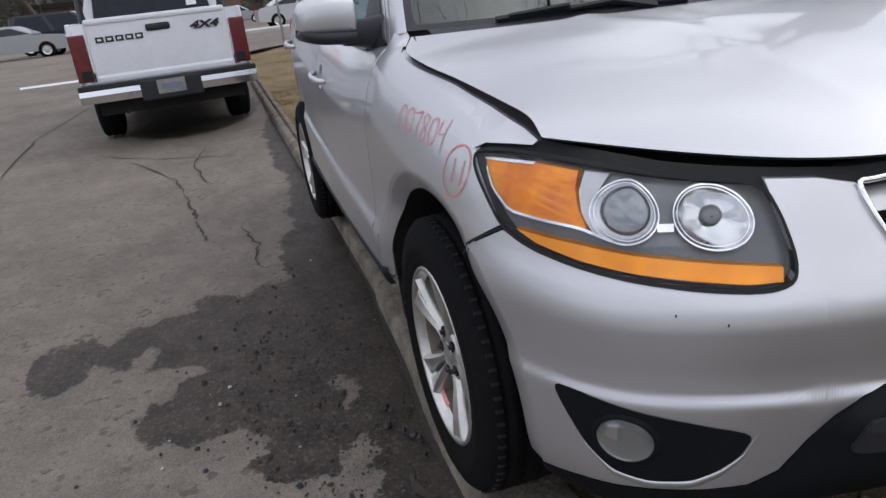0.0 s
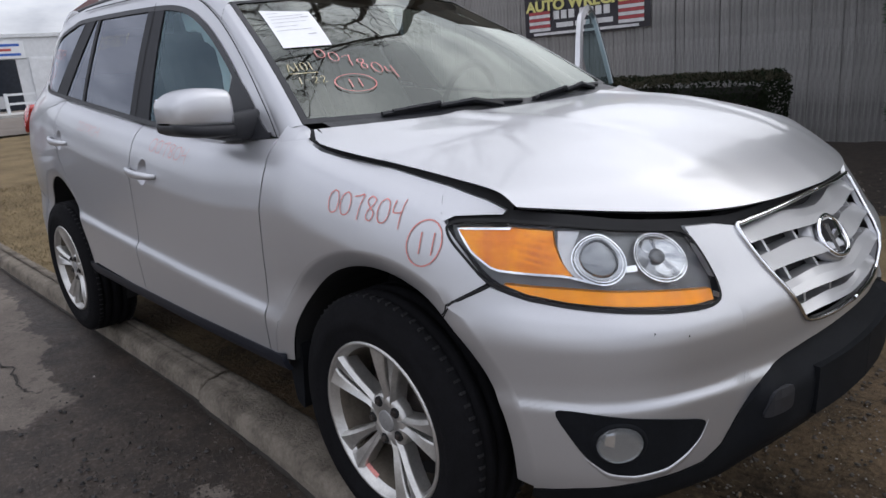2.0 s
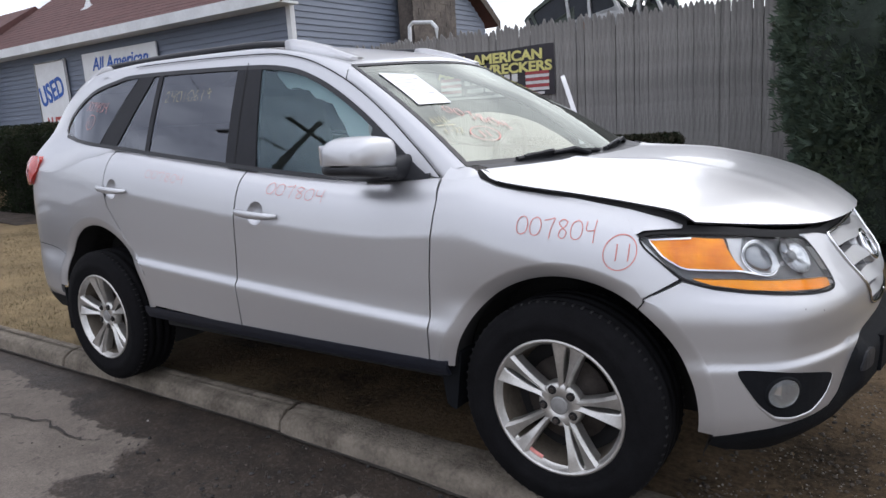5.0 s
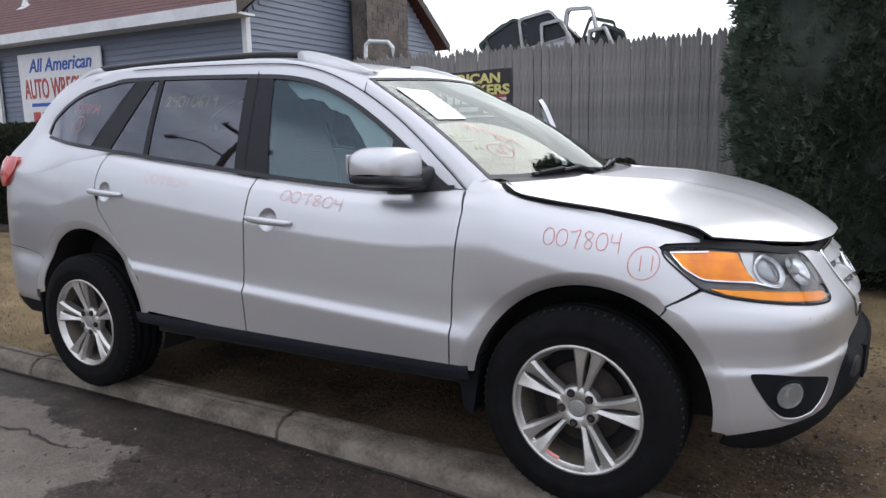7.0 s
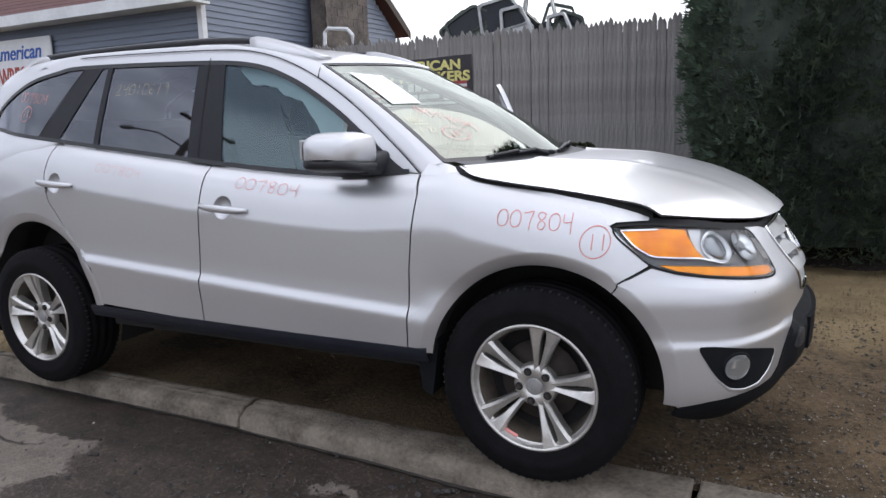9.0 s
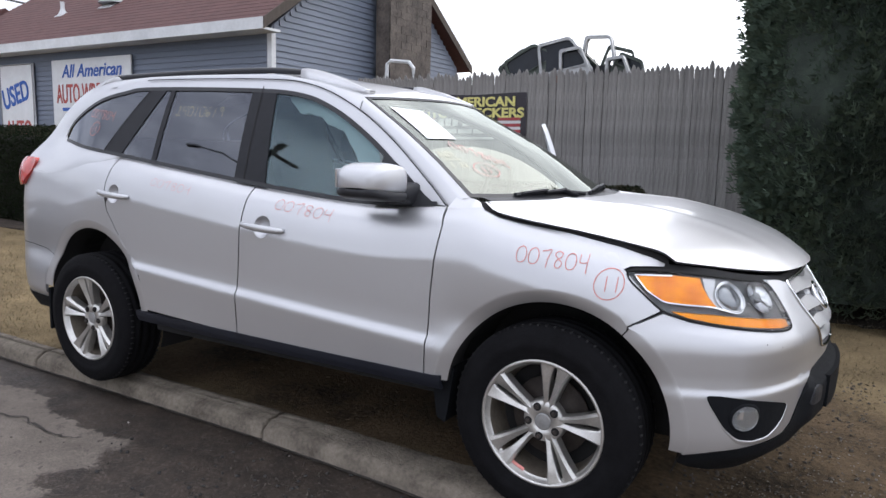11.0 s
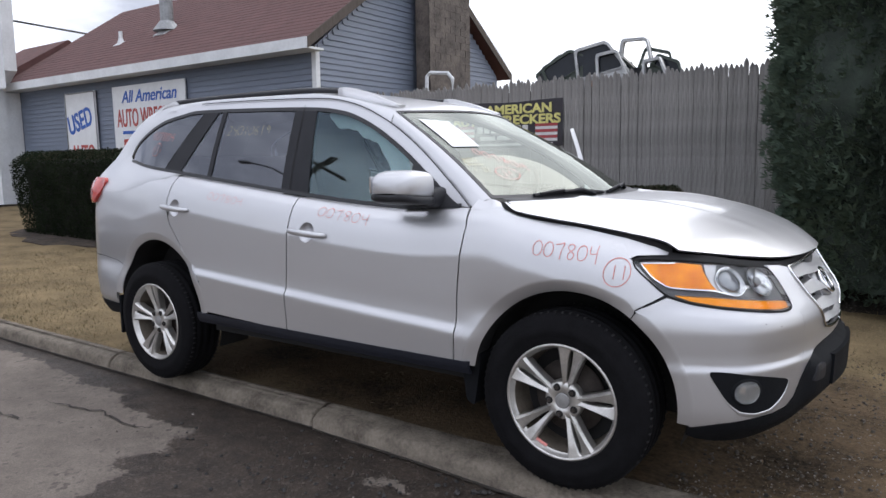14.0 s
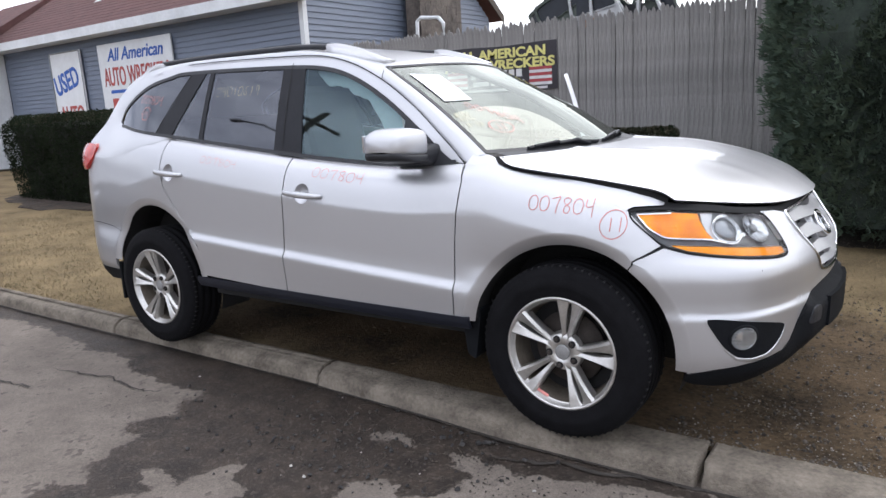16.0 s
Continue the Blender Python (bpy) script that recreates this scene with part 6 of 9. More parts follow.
part("roof_panel", pane(lambda s, t, o: roof(s, t), 40, 40), m_silver, car, smooth=True)
OUTER = [(-3.36, 1.36), (-3.27, 1.47), (-3.05, 1.575), (-2.75, 1.64), (-2.41, 1.665), (-1.6, 1.645), (-1.3, 1.608), (-1.04, 1.514), (-0.79, 1.372), (-0.57, 1.205), (-0.455, 1.11)]
DLO_T = [(-3.20, 1.365), (-3.13, 1.455), (-2.88, 1.56), (-2.63, 1.61), (-2.42, 1.625), (-1.65, 1.60), (-1.35, 1.57), (-1.15, 1.508), (-0.957, 1.412), (-0.76, 1.285), (-0.56, 1.12)]
for mir in (False, True):
    rows = [[(lerp(p[0], q[0], t), lerp(p[1], q[1], t)) for p, q in zip(spline(DLO_T[3:], 7), spline(OUTER[3:], 7))] for t in (0, 0.33, 0.66, 1)]
    part("door_frame", sheet(rows, cabin, depth=0.012, mirror=mir), m_silver, car, smooth=True)
    # pillar between the door frame and the screen
    pb = bmesh.new()
    pr = []
    for k in range(21):
        t = k / 20
        a = Vector(screen(0.0, t))
        ox = lerp(-0.447, -0.99, t)
        b = Vector(cabin(ox, curve(OUTER, ox), -0.001))
        mid = a.lerp(b, 0.5) + Vector((0.004, -0.007, 0.007))
        row = [a, a.lerp(mid, 0.6) + Vector((0, -0.002, 0.004)), mid, mid.lerp(b, 0.6) + Vector((0, -0.003, 0.001)), b]
        pr.append([(v.x, 2 * YC - v.y if mir else v.y, v.z) for v in row])
    grid(pb, pr)
    part("windscreen_pillar", pb, m_silver, car, smooth=True)
    # drip rail between frame and roof
    rb = bmesh.new()
    rr = []
    for k in range(31):
        t = 0.785 * k / 30
        e = Vector(roof(0.0, t))
        zz = curve([(p[0], p[1]) for p in OUTER], e.x)
        c = Vector(cabin(e.x, zz))
        mid = e.lerp(c, 0.5) + Vector((0, -0.006, 0.004))
        rr.append([(v.x, 2 * YC - v.y if mir else v.y, v.z) for v in (e, mid, c)])
    grid(rb, rr)
    part("roof_side", rb, m_silver, car, smooth=True)
    # shut line round the doors' upper frames
    gap = [p for p in spline(OUTER, 8) if p[0] > -2.52]
    part("door_gap", strip(gap, cabin, 0.0045, 0.0085, mirror=mir), m_void, car)
    # filler between wing, pillar and bonnet
    cb = bmesh.new()
    low_e = [shell(a, z) for a, z in ((3.905, 1.104), (3.946, 1.103), (4.0, 1.107), (4.05, 1.110), (4.072, 1.100))]
    top_e = [Vector(screen(0.0, 0.05)), Vector(screen(0.0, 0.0)), Vector(screen(0.0, 0.0)).lerp(Vector(bonnet(0.0, 0.0)), 0.35), Vector(screen(0.0, 0.0)).lerp(Vector(bonnet(0.0, 0.0)), 0.75) + Vector((0, 0, -0.006)), Vector(bonnet(0.0, 0.0)) + Vector((-0.004, -0.01, -0.02))]
    grid(cb, [[(v[0], 2 * YC - v[1] if mir else v[1], v[2]) for v in (a, Vector(a).lerp(b, 0.5) + Vector((0, -0.004, 0.005)), b)] for a, b in zip(low_e, top_e)])
    part("cowl_corner", cb, m_silver, car, smooth=True)
    # rear pillar: one sheet from the rear wing and tail corner up to the quarter window's edge and the roof
    def roof_at(x):
        return roof(0.0, (x + 0.985) / -2.315)
    outer_e = [shell(ax(-2.507), 1.250, 0.001), shell(ax(-2.65), 1.226, 0.001), shell(ax(-2.9), 1.183, 0.001), shell(ax(-3.2), 1.143, 0.001), shell(ax(-3.5), 1.168, 0.001), shell(ax(-3.64), 1.235, 0.001),
               (-3.505, 0.325, 1.36), (-3.415, 0.343, 1.45), (-3.325, 0.355, 1.53), roof_at(-3.2), roof_at(-2.97), roof_at(-2.79)]
    inner_e = [cabin(*p) for p in ((-2.50, 1.266), (-2.62, 1.279), (-2.85, 1.305), (-3.08, 1.330), (-3.165, 1.345), (-3.203, 1.370), (-3.19, 1.415), (-3.135, 1.462), (-3.04, 1.513), (-2.92, 1.553), (-2.79, 1.583), (-2.62, 1.614))]
    db = bmesh.new()
    dr = []
    for v, w in zip(spline(outer_e, 5), spline(inner_e, 5)):
        v, w = Vector(v), Vector(w)
        c = Vector(((v.x + w.x) / 2, min(v.y, w.y) + 0.22 * abs(w.y - v.y), (v.z + w.z) / 2))
        row = [v.lerp(c, u).lerp(c.lerp(w, u), u) for u in [q / 8 for q in range(9)]]
        dr.append([(p.x, 2 * YC - p.y if mir else p.y, p.z) for p in row])
    grid(db, dr)
    part("rear_pillar", db, m_silver, car, smooth=True)
    tb = bmesh.new()
    tr = []
    for v in spline(outer_e[5:10], 5):
        tr.append([(v[0] - 0.05 * math.sin(h * math.pi / 2), lerp(v[1], YC, h) if not mir else 2 * YC - lerp(v[1], YC, h), v[2] + 0.012 * h) for h in (0, 0.04, 0.1, 0.25, 0.5, 0.75, 1.0)])
    grid(tb, tr)
    part("tailgate_upper", tb, m_silver, car, smooth=True)

rw = bmesh.new()
hs = [0.2 + 0.1 * k for k in range(9)]
rows = []
for v in spline(outer_e[5:10], 5)[4:17]:
    half = [(v[0] - 0.05 * math.sin(h * math.pi / 2) - 0.006, lerp(v[1], YC, h), v[2] + 0.012 * h) for h in hs]
    rows.append(half + [(p[0], 2 * YC - p[1], p[2]) for p in half[-2::-1]])
grid(rw, rows)
part("rear_window", rw, m_glass_dark, car, smooth=True)

# window openings: black frames, glass
def top_z(x):
    return curve(DLO_T, x)


def side_glass(x0b, x0t, x1b, x1t, inset=0.0, n=12, m=8):
    """Rows of (x, z) between two slanting edges, from the belt to the top of the opening."""
    rows = []
    for j in range(m + 1):
        t = j / m
        row = []
        for i in range(n + 1):
            s = i / n
            x = lerp(lerp(x0b, x0t, t), lerp(x1b, x1t, t), s)
            zb, zt = curve(BELT, x) + 0.004 + inset, top_z(x) - inset
            row.append((x, lerp(zb, max(zb + 0.004, zt), t)))
        rows.append(row)
    return rows


PANES = [("quarter_window", -3.165, -3.13, -2.665, -2.42, m_glass_dark), ("vent_window", -2.50, -2.285, -2.235, -2.255, m_glass_dark),
         ("rear_door_window", -2.205, -2.225, -1.615, -1.668, m_glass_dark), ("front_door_window", -1.415, -1.512, -0.72, -0.84, m_glass_front)]
for mir in (False, True):
    for lo, hi, lo_t, hi_t in ((-2.665, -2.50, -2.42, -2.285), (-2.237, -2.203, -2.257, -2.223), (-1.615, -1.415, -1.668, -1.512)):
        part("window_post", sheet(side_glass(lo, lo_t, hi, hi_t, 0.0, 4, 10), cabin, out=0.004, depth=0.02, mirror=mir), m_post, car)
    part("door_gap", strip(resample([(-1.553, curve(BELT, -1.553) + 0.01), (-1.585, 1.45), (-1.605, 1.61)], 10), cabin, 0.006, 0.0055, mirror=mir), m_void, car)
    part("door_gap", strip(resample([(-2.655, curve(BELT, -2.655) + 0.01), (-2.55, 1.44), (-2.425, 1.605)], 10), cabin, 0.006, 0.0055, mirror=mir), m_void, car)
    line = [(x, curve(BELT, x) + 0.002) for x in [lerp(-3.17, -0.50, k / 40) for k in range(41)]]
    part("belt_moulding", strip(line, cabin, 0.018, 0.006, mirror=mir), m_trim, car)
    part("window_seal", strip([(p[0], p[1] - 0.008) for p in spline(DLO_T, 8)], cabin, 0.02, 0.005, mirror=mir), m_trim, car)
    if mir:
        continue
    sail = [(-0.80, 1.102), (-0.70, 1.096), (-0.60, 1.100), (-0.545, 1.112), (-0.53, 1.125), (-0.57, 1.150), (-0.70, 1.250), (-0.80, 1.312)]
    part("mirror_mount", patch(sail, cabin, 0.006, 0.02), m_trim, car)
    for name, a, b, c, d, m in PANES:
        g = part(name, sheet(side_glass(a, b, c, d, 0.008), cabin, out=0.0, depth=0), m, front_door if name.startswith("front") else (rear_door if "door" in name or "vent" in name else car), smooth=True)
        g.visible_shadow = False
for name, a, b, c, d, m in PANES[:3]:
    part(name, sheet(side_glass(a, b, c, d, 0.008), cabin, depth=0, mirror=True), m, car, smooth=True)

# spoiler
bm = bmesh.new()
grid(bm, [[(x - 0.03 * math.sin(math.pi * s), lerp(0.47, 1.42, s), z - 0.02 * (2 * s - 1) ** 2 - (0.02 if s in (0, 1) else 0)) for x, z in ((-3.14, 1.632), (-3.25, 1.645), (-3.34, 1.636), (-3.36, 1.620), (-3.34, 1.606), (-3.22, 1.590))] for s in [k / 20 for k in range(21)]])
part("rear_spoiler", bm, m_silver, car, smooth=True)

# cowl and wipers
bm = bmesh.new()
grid(bm, [[Vector(screen(k / 60, 0.0)) + Vector((-0.012, 0, 0.006)) for k in range(2, 59)], [Vector(bonnet(k / 60, 0.0)) + Vector((0.03, 0, -0.016)) for k in range(2, 59)]])
part("cowl", bm, m_trim, car)


def wiper(p0, p1, p2):
    w = tube(bmesh.new(), [p0, Vector(p0).lerp(Vector(p1), 0.5) + Vector((0.01, 0, 0.018)), p1], 0.011, 6, 0.007)
    tube(w, [p1, Vector(p1) + Vector((0, 0, 0.01)), p2], 0.009, 6, 0.006)
    return w


def on_screen(s, t, o=0.018):
    return Vector(screen(s, t, o))


for s0, s1, s2 in ((0.40, 0.14, 0.46), (0.84, 0.50, 0.90)):
    wp = part("wiper", wiper(on_screen(s0, 0.0, 0.01), on_screen(lerp(s0, s1, 0.55), 0.018), on_screen(s1 + 0.02, 0.012)), m_trim, car)
    bl = bmesh.new()
    pts = [on_screen(lerp(s1, s2, k / 10), lerp(0.010, 0.034, math.sin(math.pi * k / 10)), 0.010) for k in range(11)]
    tube(bl, pts, 0.009, 6)
    part("wiper_blade", bl, m_trim, wp)

# headlamps
RING1, RING2 = (5.022, 0.861), (5.203, 0.849)


def circle(c, ra, rz, n=28, lean=0.0):
    return [(c[0] + ra * math.cos(2 * math.pi * k / n) + lean * math.sin(2 * math.pi * k / n), c[1] + rz * math.sin(2 * math.pi * k / n)) for k in range(n)]


for mir in (False, True):
    lamp = part("headlight", patch(LAMP, shell, -0.022, 0.0, mir), m_lamp_dark, car, "headlamp with an amber indicator and two round reflectors")
    dense = [p for a, b in zip(LAMP, LAMP[1:] + LAMP[:1]) for p in [(lerp(a[0], b[0], k / 3), lerp(a[1], b[1], k / 3)) for k in range(3)]]
    wall = bmesh.new()
    grid(wall, [[((q := shell(p[0], p[1], o))[0], 2 * YC - q[1] if mir else q[1], q[2]) for p in dense + dense[:1]] for o in (0.001, -0.023)])
    part("lamp_rim", wall, m_trim, lamp)
    part("lamp_seal", strip(dense, shell, 0.006, 0.003, True, mir), m_void, lamp)
    amber = [(4.652, 0.925), (4.70, 0.875), (4.757, 0.843), (4.83, 0.838), (4.945, 0.832), (4.915, 0.862), (4.897, 0.892), (4.888, 0.918), (4.78, 0.925)]
    part("indicator", patch(amber, shell, -0.007, 0.013, mir), m_amber, lamp, "amber indicator")
    am_line = [amber[8], amber[0], amber[1], amber[2], amber[3], (4.93, 0.833), (5.0, 0.818)]
    part("indicator_edge", strip(resample(am_line, 24), shell, 0.0045, -0.004, False, mir), m_chrome, lamp)
    ribs = [(4.80, 0.905, 4.885, 0.893), (4.80, 0.893, 4.895, 0.876), (4.80, 0.88, 4.905, 0.858), (4.81, 0.866, 4.92, 0.842)]
    for r0 in ribs:
        part("indicator_rib", strip(resample([r0[:2], r0[2:]], 8), shell, 0.004, -0.0055, False, mir), m_amber2, lamp)
    low = [(4.785, 0.814), (4.86, 0.810), (4.93, 0.807), (5.11, 0.792), (5.312, 0.771), (5.308, 0.751), (5.25, 0.751), (5.094, 0.767), (4.94, 0.782), (4.84, 0.797)]
    part("side_reflector", patch(low, shell, -0.005, 0.015, mir), m_amber2, lamp, "amber reflector strip")
    bez = [(4.898, 0.921), (4.92, 0.87), (4.962, 0.822), (5.05, 0.803), (5.12, 0.806), (5.20, 0.799), (5.275, 0.825), (5.275, 0.862), (5.25, 0.892), (5.19, 0.903), (5.09, 0.914), (5.0, 0.922)]
    part("reflector_bezel", patch(rounded(bez, 0.3, 3), shell, -0.0205, 0.0, mir), m_lamp_mid, lamp)
    for c, ra, rz, lean in ((RING1, 0.078, 0.048, -0.012), (RING2, 0.073, 0.048, -0.012)):
        part("lamp_ring", strip(circle(c, ra, rz, 32, lean), shell, 0.0026, -0.004, True, mir), m_chrome, lamp)
        part("lamp_ring", strip(circle(c, ra * 0.90, rz * 0.90, 32, lean), shell, 0.0014, -0.006, True, mir), m_chrome, lamp)
        bowl = bmesh.new()
        first = c is RING1
        rows = []
        for rr, o in ((0.98, -0.005), (0.86, -0.0095), (0.65, -0.014), (0.42, -0.017), (0.2, -0.019), (0.02, -0.0195)):
            rows.append([((q := shell(p[0], p[1], o + (0 if first else 0.0030 * math.sin(4 * 2 * math.pi * i_ / 32 + 0.8) * rr * (1 - rr) ** 0.5 * 2)))[0], 2 * YC - q[1] if mir else q[1], q[2]) for i_, p in enumerate(circle(c, ra * rr, rz * rr, 32, lean * rr))])
        grid(bowl, rows, True)
        rf = part("lamp_bowl", bowl, m_bowl if first else m_reflector, lamp, smooth=True)
        if first:
            dome = bmesh.new()
            rows = []
            for rr, o in ((0.82, -0.0155), (0.78, -0.0115), (0.62, -0.0078), (0.34, -0.0058), (0.02, -0.0052)):
                rows.append([((q := shell(p[0], p[1], o))[0], 2 * YC - q[1] if mir else q[1], q[2]) for p in circle(c, ra * rr, rz * rr, 28, lean * rr)])
            grid(dome, rows, True)
            bmesh.ops.recalc_face_normals(dome, faces=dome.faces[:])
            part("projector_lens", dome, m_projector, rf, smooth=True)
    cap_b = bmesh.new()
    rows = []
    for rr, o in ((0.30, -0.018), (0.28, -0.012), (0.20, -0.0085), (0.02, -0.0075)):
        rows.append([((q := shell(p[0], p[1], o))[0], 2 * YC - q[1] if mir else q[1], q[2]) for p in circle(RING2, 0.073 * rr, 0.048 * rr, 20)])
    grid(cap_b, rows, True)
    bmesh.ops.recalc_face_normals(cap_b, faces=cap_b.faces[:])
    part("bulb_cap", cap_b, m_lamp_mid, lamp, smooth=True)
    part("lamp_link", strip(resample([(5.098, 0.836), (5.130, 0.836)], 3), shell, 0.012, -0.008, False, mir), m_chrome, lamp)
    part("bezel_plate", patch([(4.900, 0.917), (4.960, 0.915), (4.945, 0.885), (4.950, 0.855), (5.000, 0.818), (4.960, 0.822), (4.925, 0.850), (4.905, 0.885)], shell, -0.012, 0.006, mir), m_lamp_silver, lamp)
    lens = part("lamp_lens", patch(LAMP, shell, 0.0015, 0.0, mir), m_lamp_glass, lamp, smooth=True)
    lens.visible_shadow = False

# fog lamps: a black corner recess with a silver lip, a clear lens over a ribbed bowl
FOG = [(4.900, 0.553), (4.955, 0.553), (5.02, 0.545), (5.14, 0.524), (5.258, 0.498), (5.235, 0.455), (5.20, 0.425), (5.155, 0.401), (5.085, 0.394), (5.02, 0.405), (4.97, 0.445)]
for mir in (False, True):
    fog_line = rounded(FOG, 0.3, 3)
    fb = part("fog_lamp", patch(fog_line, shell, 0.0025, 0.010, mir), m_plastic, car, "round fog lamp in a black corner recess")
    lip_b = bmesh.new()
    low_line = resample([(4.962, 0.448), (5.018, 0.402), (5.085, 0.390), (5.157, 0.397), (5.203, 0.421), (5.238, 0.452), (5.262, 0.496)], 24)
    rows = []
    for k, p in enumerate(low_line):
        d = math.sin(math.pi * k / 24) ** 0.5
        rows.append([((q := shell(p[0], p[1] + dz * d, o * d))[0], 2 * YC - q[1] if mir else q[1], q[2]) for dz, o in ((-0.016, -0.001), (-0.008, 0.003), (-0.001, 0.0048), (0.003, 0.0045), (0.005, 0.001))])
    grid(lip_b, rows)
    bmesh.ops.recalc_face_normals(lip_b, faces=lip_b.faces[:])
    part("fog_lip", lip_b, m_silver, fb, "silver lip under the recess", smooth=True)
    c = (5.045, 0.477)
    ring = bmesh.new()
    rows = []
    for rr, o in ((0.062, 0.003), (0.056, 0.008), (0.0515, 0.008), (0.050, 0.002)):
        rows.append([((q := shell(p[0], p[1], o))[0], 2 * YC - q[1] if mir else q[1], q[2]) for p in circle(c, rr, rr * 0.83, 28)])
    grid(ring, rows, True)
    part("fog_bezel", ring, m_plastic, fb, smooth=True)
    bowl = bmesh.new()
    rows = []
    for rr, o in ((0.0505, 0.0075), (0.046, 0.0055), (0.036, 0.0042), (0.02, 0.0036), (0.001, 0.0034)):
        rows.append([((q := shell(p[0], p[1], o))[0], 2 * YC - q[1] if mir else q[1], q[2]) for p in circle(c, rr, rr * 0.85, 28)])
    grid(bowl, rows, True)
    part("fog_bowl", bowl, m_fog_bowl, fb)
    part("bulb_shield", patch([(c[0] - 0.034, c[1] + 0.002), (c[0] - 0.012, c[1] - 0.004), (c[0] - 0.010, c[1] + 0.026), (c[0] - 0.030, c[1] + 0.024)], shell, 0.0075, 0.004, mir), m_chrome, fb)
    lb = bmesh.new()
    rows = []
    for rr, o in ((0.0505, 0.008), (0.042, 0.0125), (0.028, 0.0155), (0.014, 0.017), (0.001, 0.0175)):
        rows.append([((q := shell(p[0], p[1], o))[0], 2 * YC - q[1] if mir else q[1], q[2]) for p in circle(c, rr, rr * 0.86, 28)])
    grid(lb, rows, True)
    fl = part("fog_lens", lb, m_lamp_glass, fb, smooth=True)
    fl.visible_shadow = False
# stone chips in the bumper's paint
for a, z in ((5.130, 0.714), (5.212, 0.697)):
    part("paint_chip", patch(rounded([(a - 0.0018, z - 0.003), (a + 0.0018, z - 0.002), (a + 0.0012, z + 0.003), (a - 0.0014, z + 0.002)], 0.3, 2), shell, 0.0012), m_void, bumper)

# lower black valance and plate mount
for mir in (False, True):
    B0 = [(4.835, 0.305), (4.875, 0.287), (4.95, 0.275), (5.06, 0.27), (5.18, 0.27), (5.25, 0.27), (5.30, 0.27), (5.345, 0.27), (5.385, 0.27), (5.43, 0.27), (5.47, 0.27), (5.52, 0.27), (5.57, 0.27), (5.63, 0.27), (5.75, 0.27), (5.88, 0.27)]
    rows = []
    tb, tt = bypairs(B0, 3), bypairs([(p[0], p[1] - 0.003) for p in BUMP_B], 3)
    for t in [k / 12 for k in range(13)]:
        rows.append([(lerp(p[0], q[0], t), lerp(p[1], q[1], t)) for p, q in zip(tb, tt)])

    def valance(a, z, o=0.0):
        k = smooth01((a - 5.33) / 0.12)
        step = curve([(0.27, -0.02), (0.36, 0.0), (0.40, 0.022), (0.50, 0.026), (0.53, 0.018), (0.545, -0.018), (0.59, -0.022)], z)
        return shell(a, z, o + 0.002 + k * step)
    part("lower_valance", sheet(rows, valance, mirror=mir), m_plastic, car, "black lower bumper valance", smooth=True)
    blk = [(5.60, 0.405), (5.88, 0.405), (5.88, 0.528), (5.60, 0.528)]
    part("plate_mount", patch(blk, shell, 0.036, 0.03, mir), m_plastic, car)
    part("tow_cover", patch(rounded([(5.40, 0.46), (5.50, 0.46), (5.50, 0.52), (5.43, 0.52)], 0.2, 2), valance, 0.006, 0.01, mir), m_trim, car)

# grille: wing-shaped bars in a bright frame


def g_lo(z):
    return curve([(0.62, 5.66), (0.628, 5.645), (0.655, 5.588), (0.775, 5.507), (0.875, 5.47), (0.90, 5.465)], z)


def nose(a, z, o=0.0):
    if a > 5.88:
        q = shell(2 * 5.88 - a, z, o)
        return (q[0], 2 * YC - q[1], q[2])
    return shell(a, z, o)


grille = part("grille", sheet([[(lerp(g_lo(z), 11.76 - g_lo(z), k / 24), z) for k in range(25)] for z in (0.62, 0.68, 0.76, 0.84, 0.893)], nose, -0.055, 0.0), m_void, car, "silver grille with wing-shaped bars in a chrome frame")
for zc, hh in ((0.848, 0.0185), (0.782, 0.0175), (0.716, 0.0165), (0.655, 0.012)):
    for mir in (False, True):
        rows = []
        for k in range(21):
            s = k / 20
            a = lerp(g_lo(zc) + 0.004, 5.88, s)
            wig = 0.003 * math.sin(s * math.pi * 1.6) - 0.008 * s
            up = hh * (0.75 + 0.5 * math.exp(-((s - 0.55) / 0.25) ** 2))
            z0, z1 = zc + wig - hh, zc + wig + up
            prof = ((z0 + 0.004, -0.048), (z0, -0.008), (z0 + 0.003, -0.001), (lerp(z0, z1, 0.6), -0.010 - 0.003 * math.sin(s * 4)), (z1, -0.022), (z1 + 0.001, -0.05))
            rows.append([((q := shell(a, z, o))[0], 2 * YC - q[1] if mir else q[1], q[2]) for z, o in prof])
        bm = bmesh.new()
        grid(bm, rows)
        bmesh.ops.recalc_face_normals(bm, faces=bm.faces[:])
        part("grille_bar", bm, m_grille, grille, smooth=False)
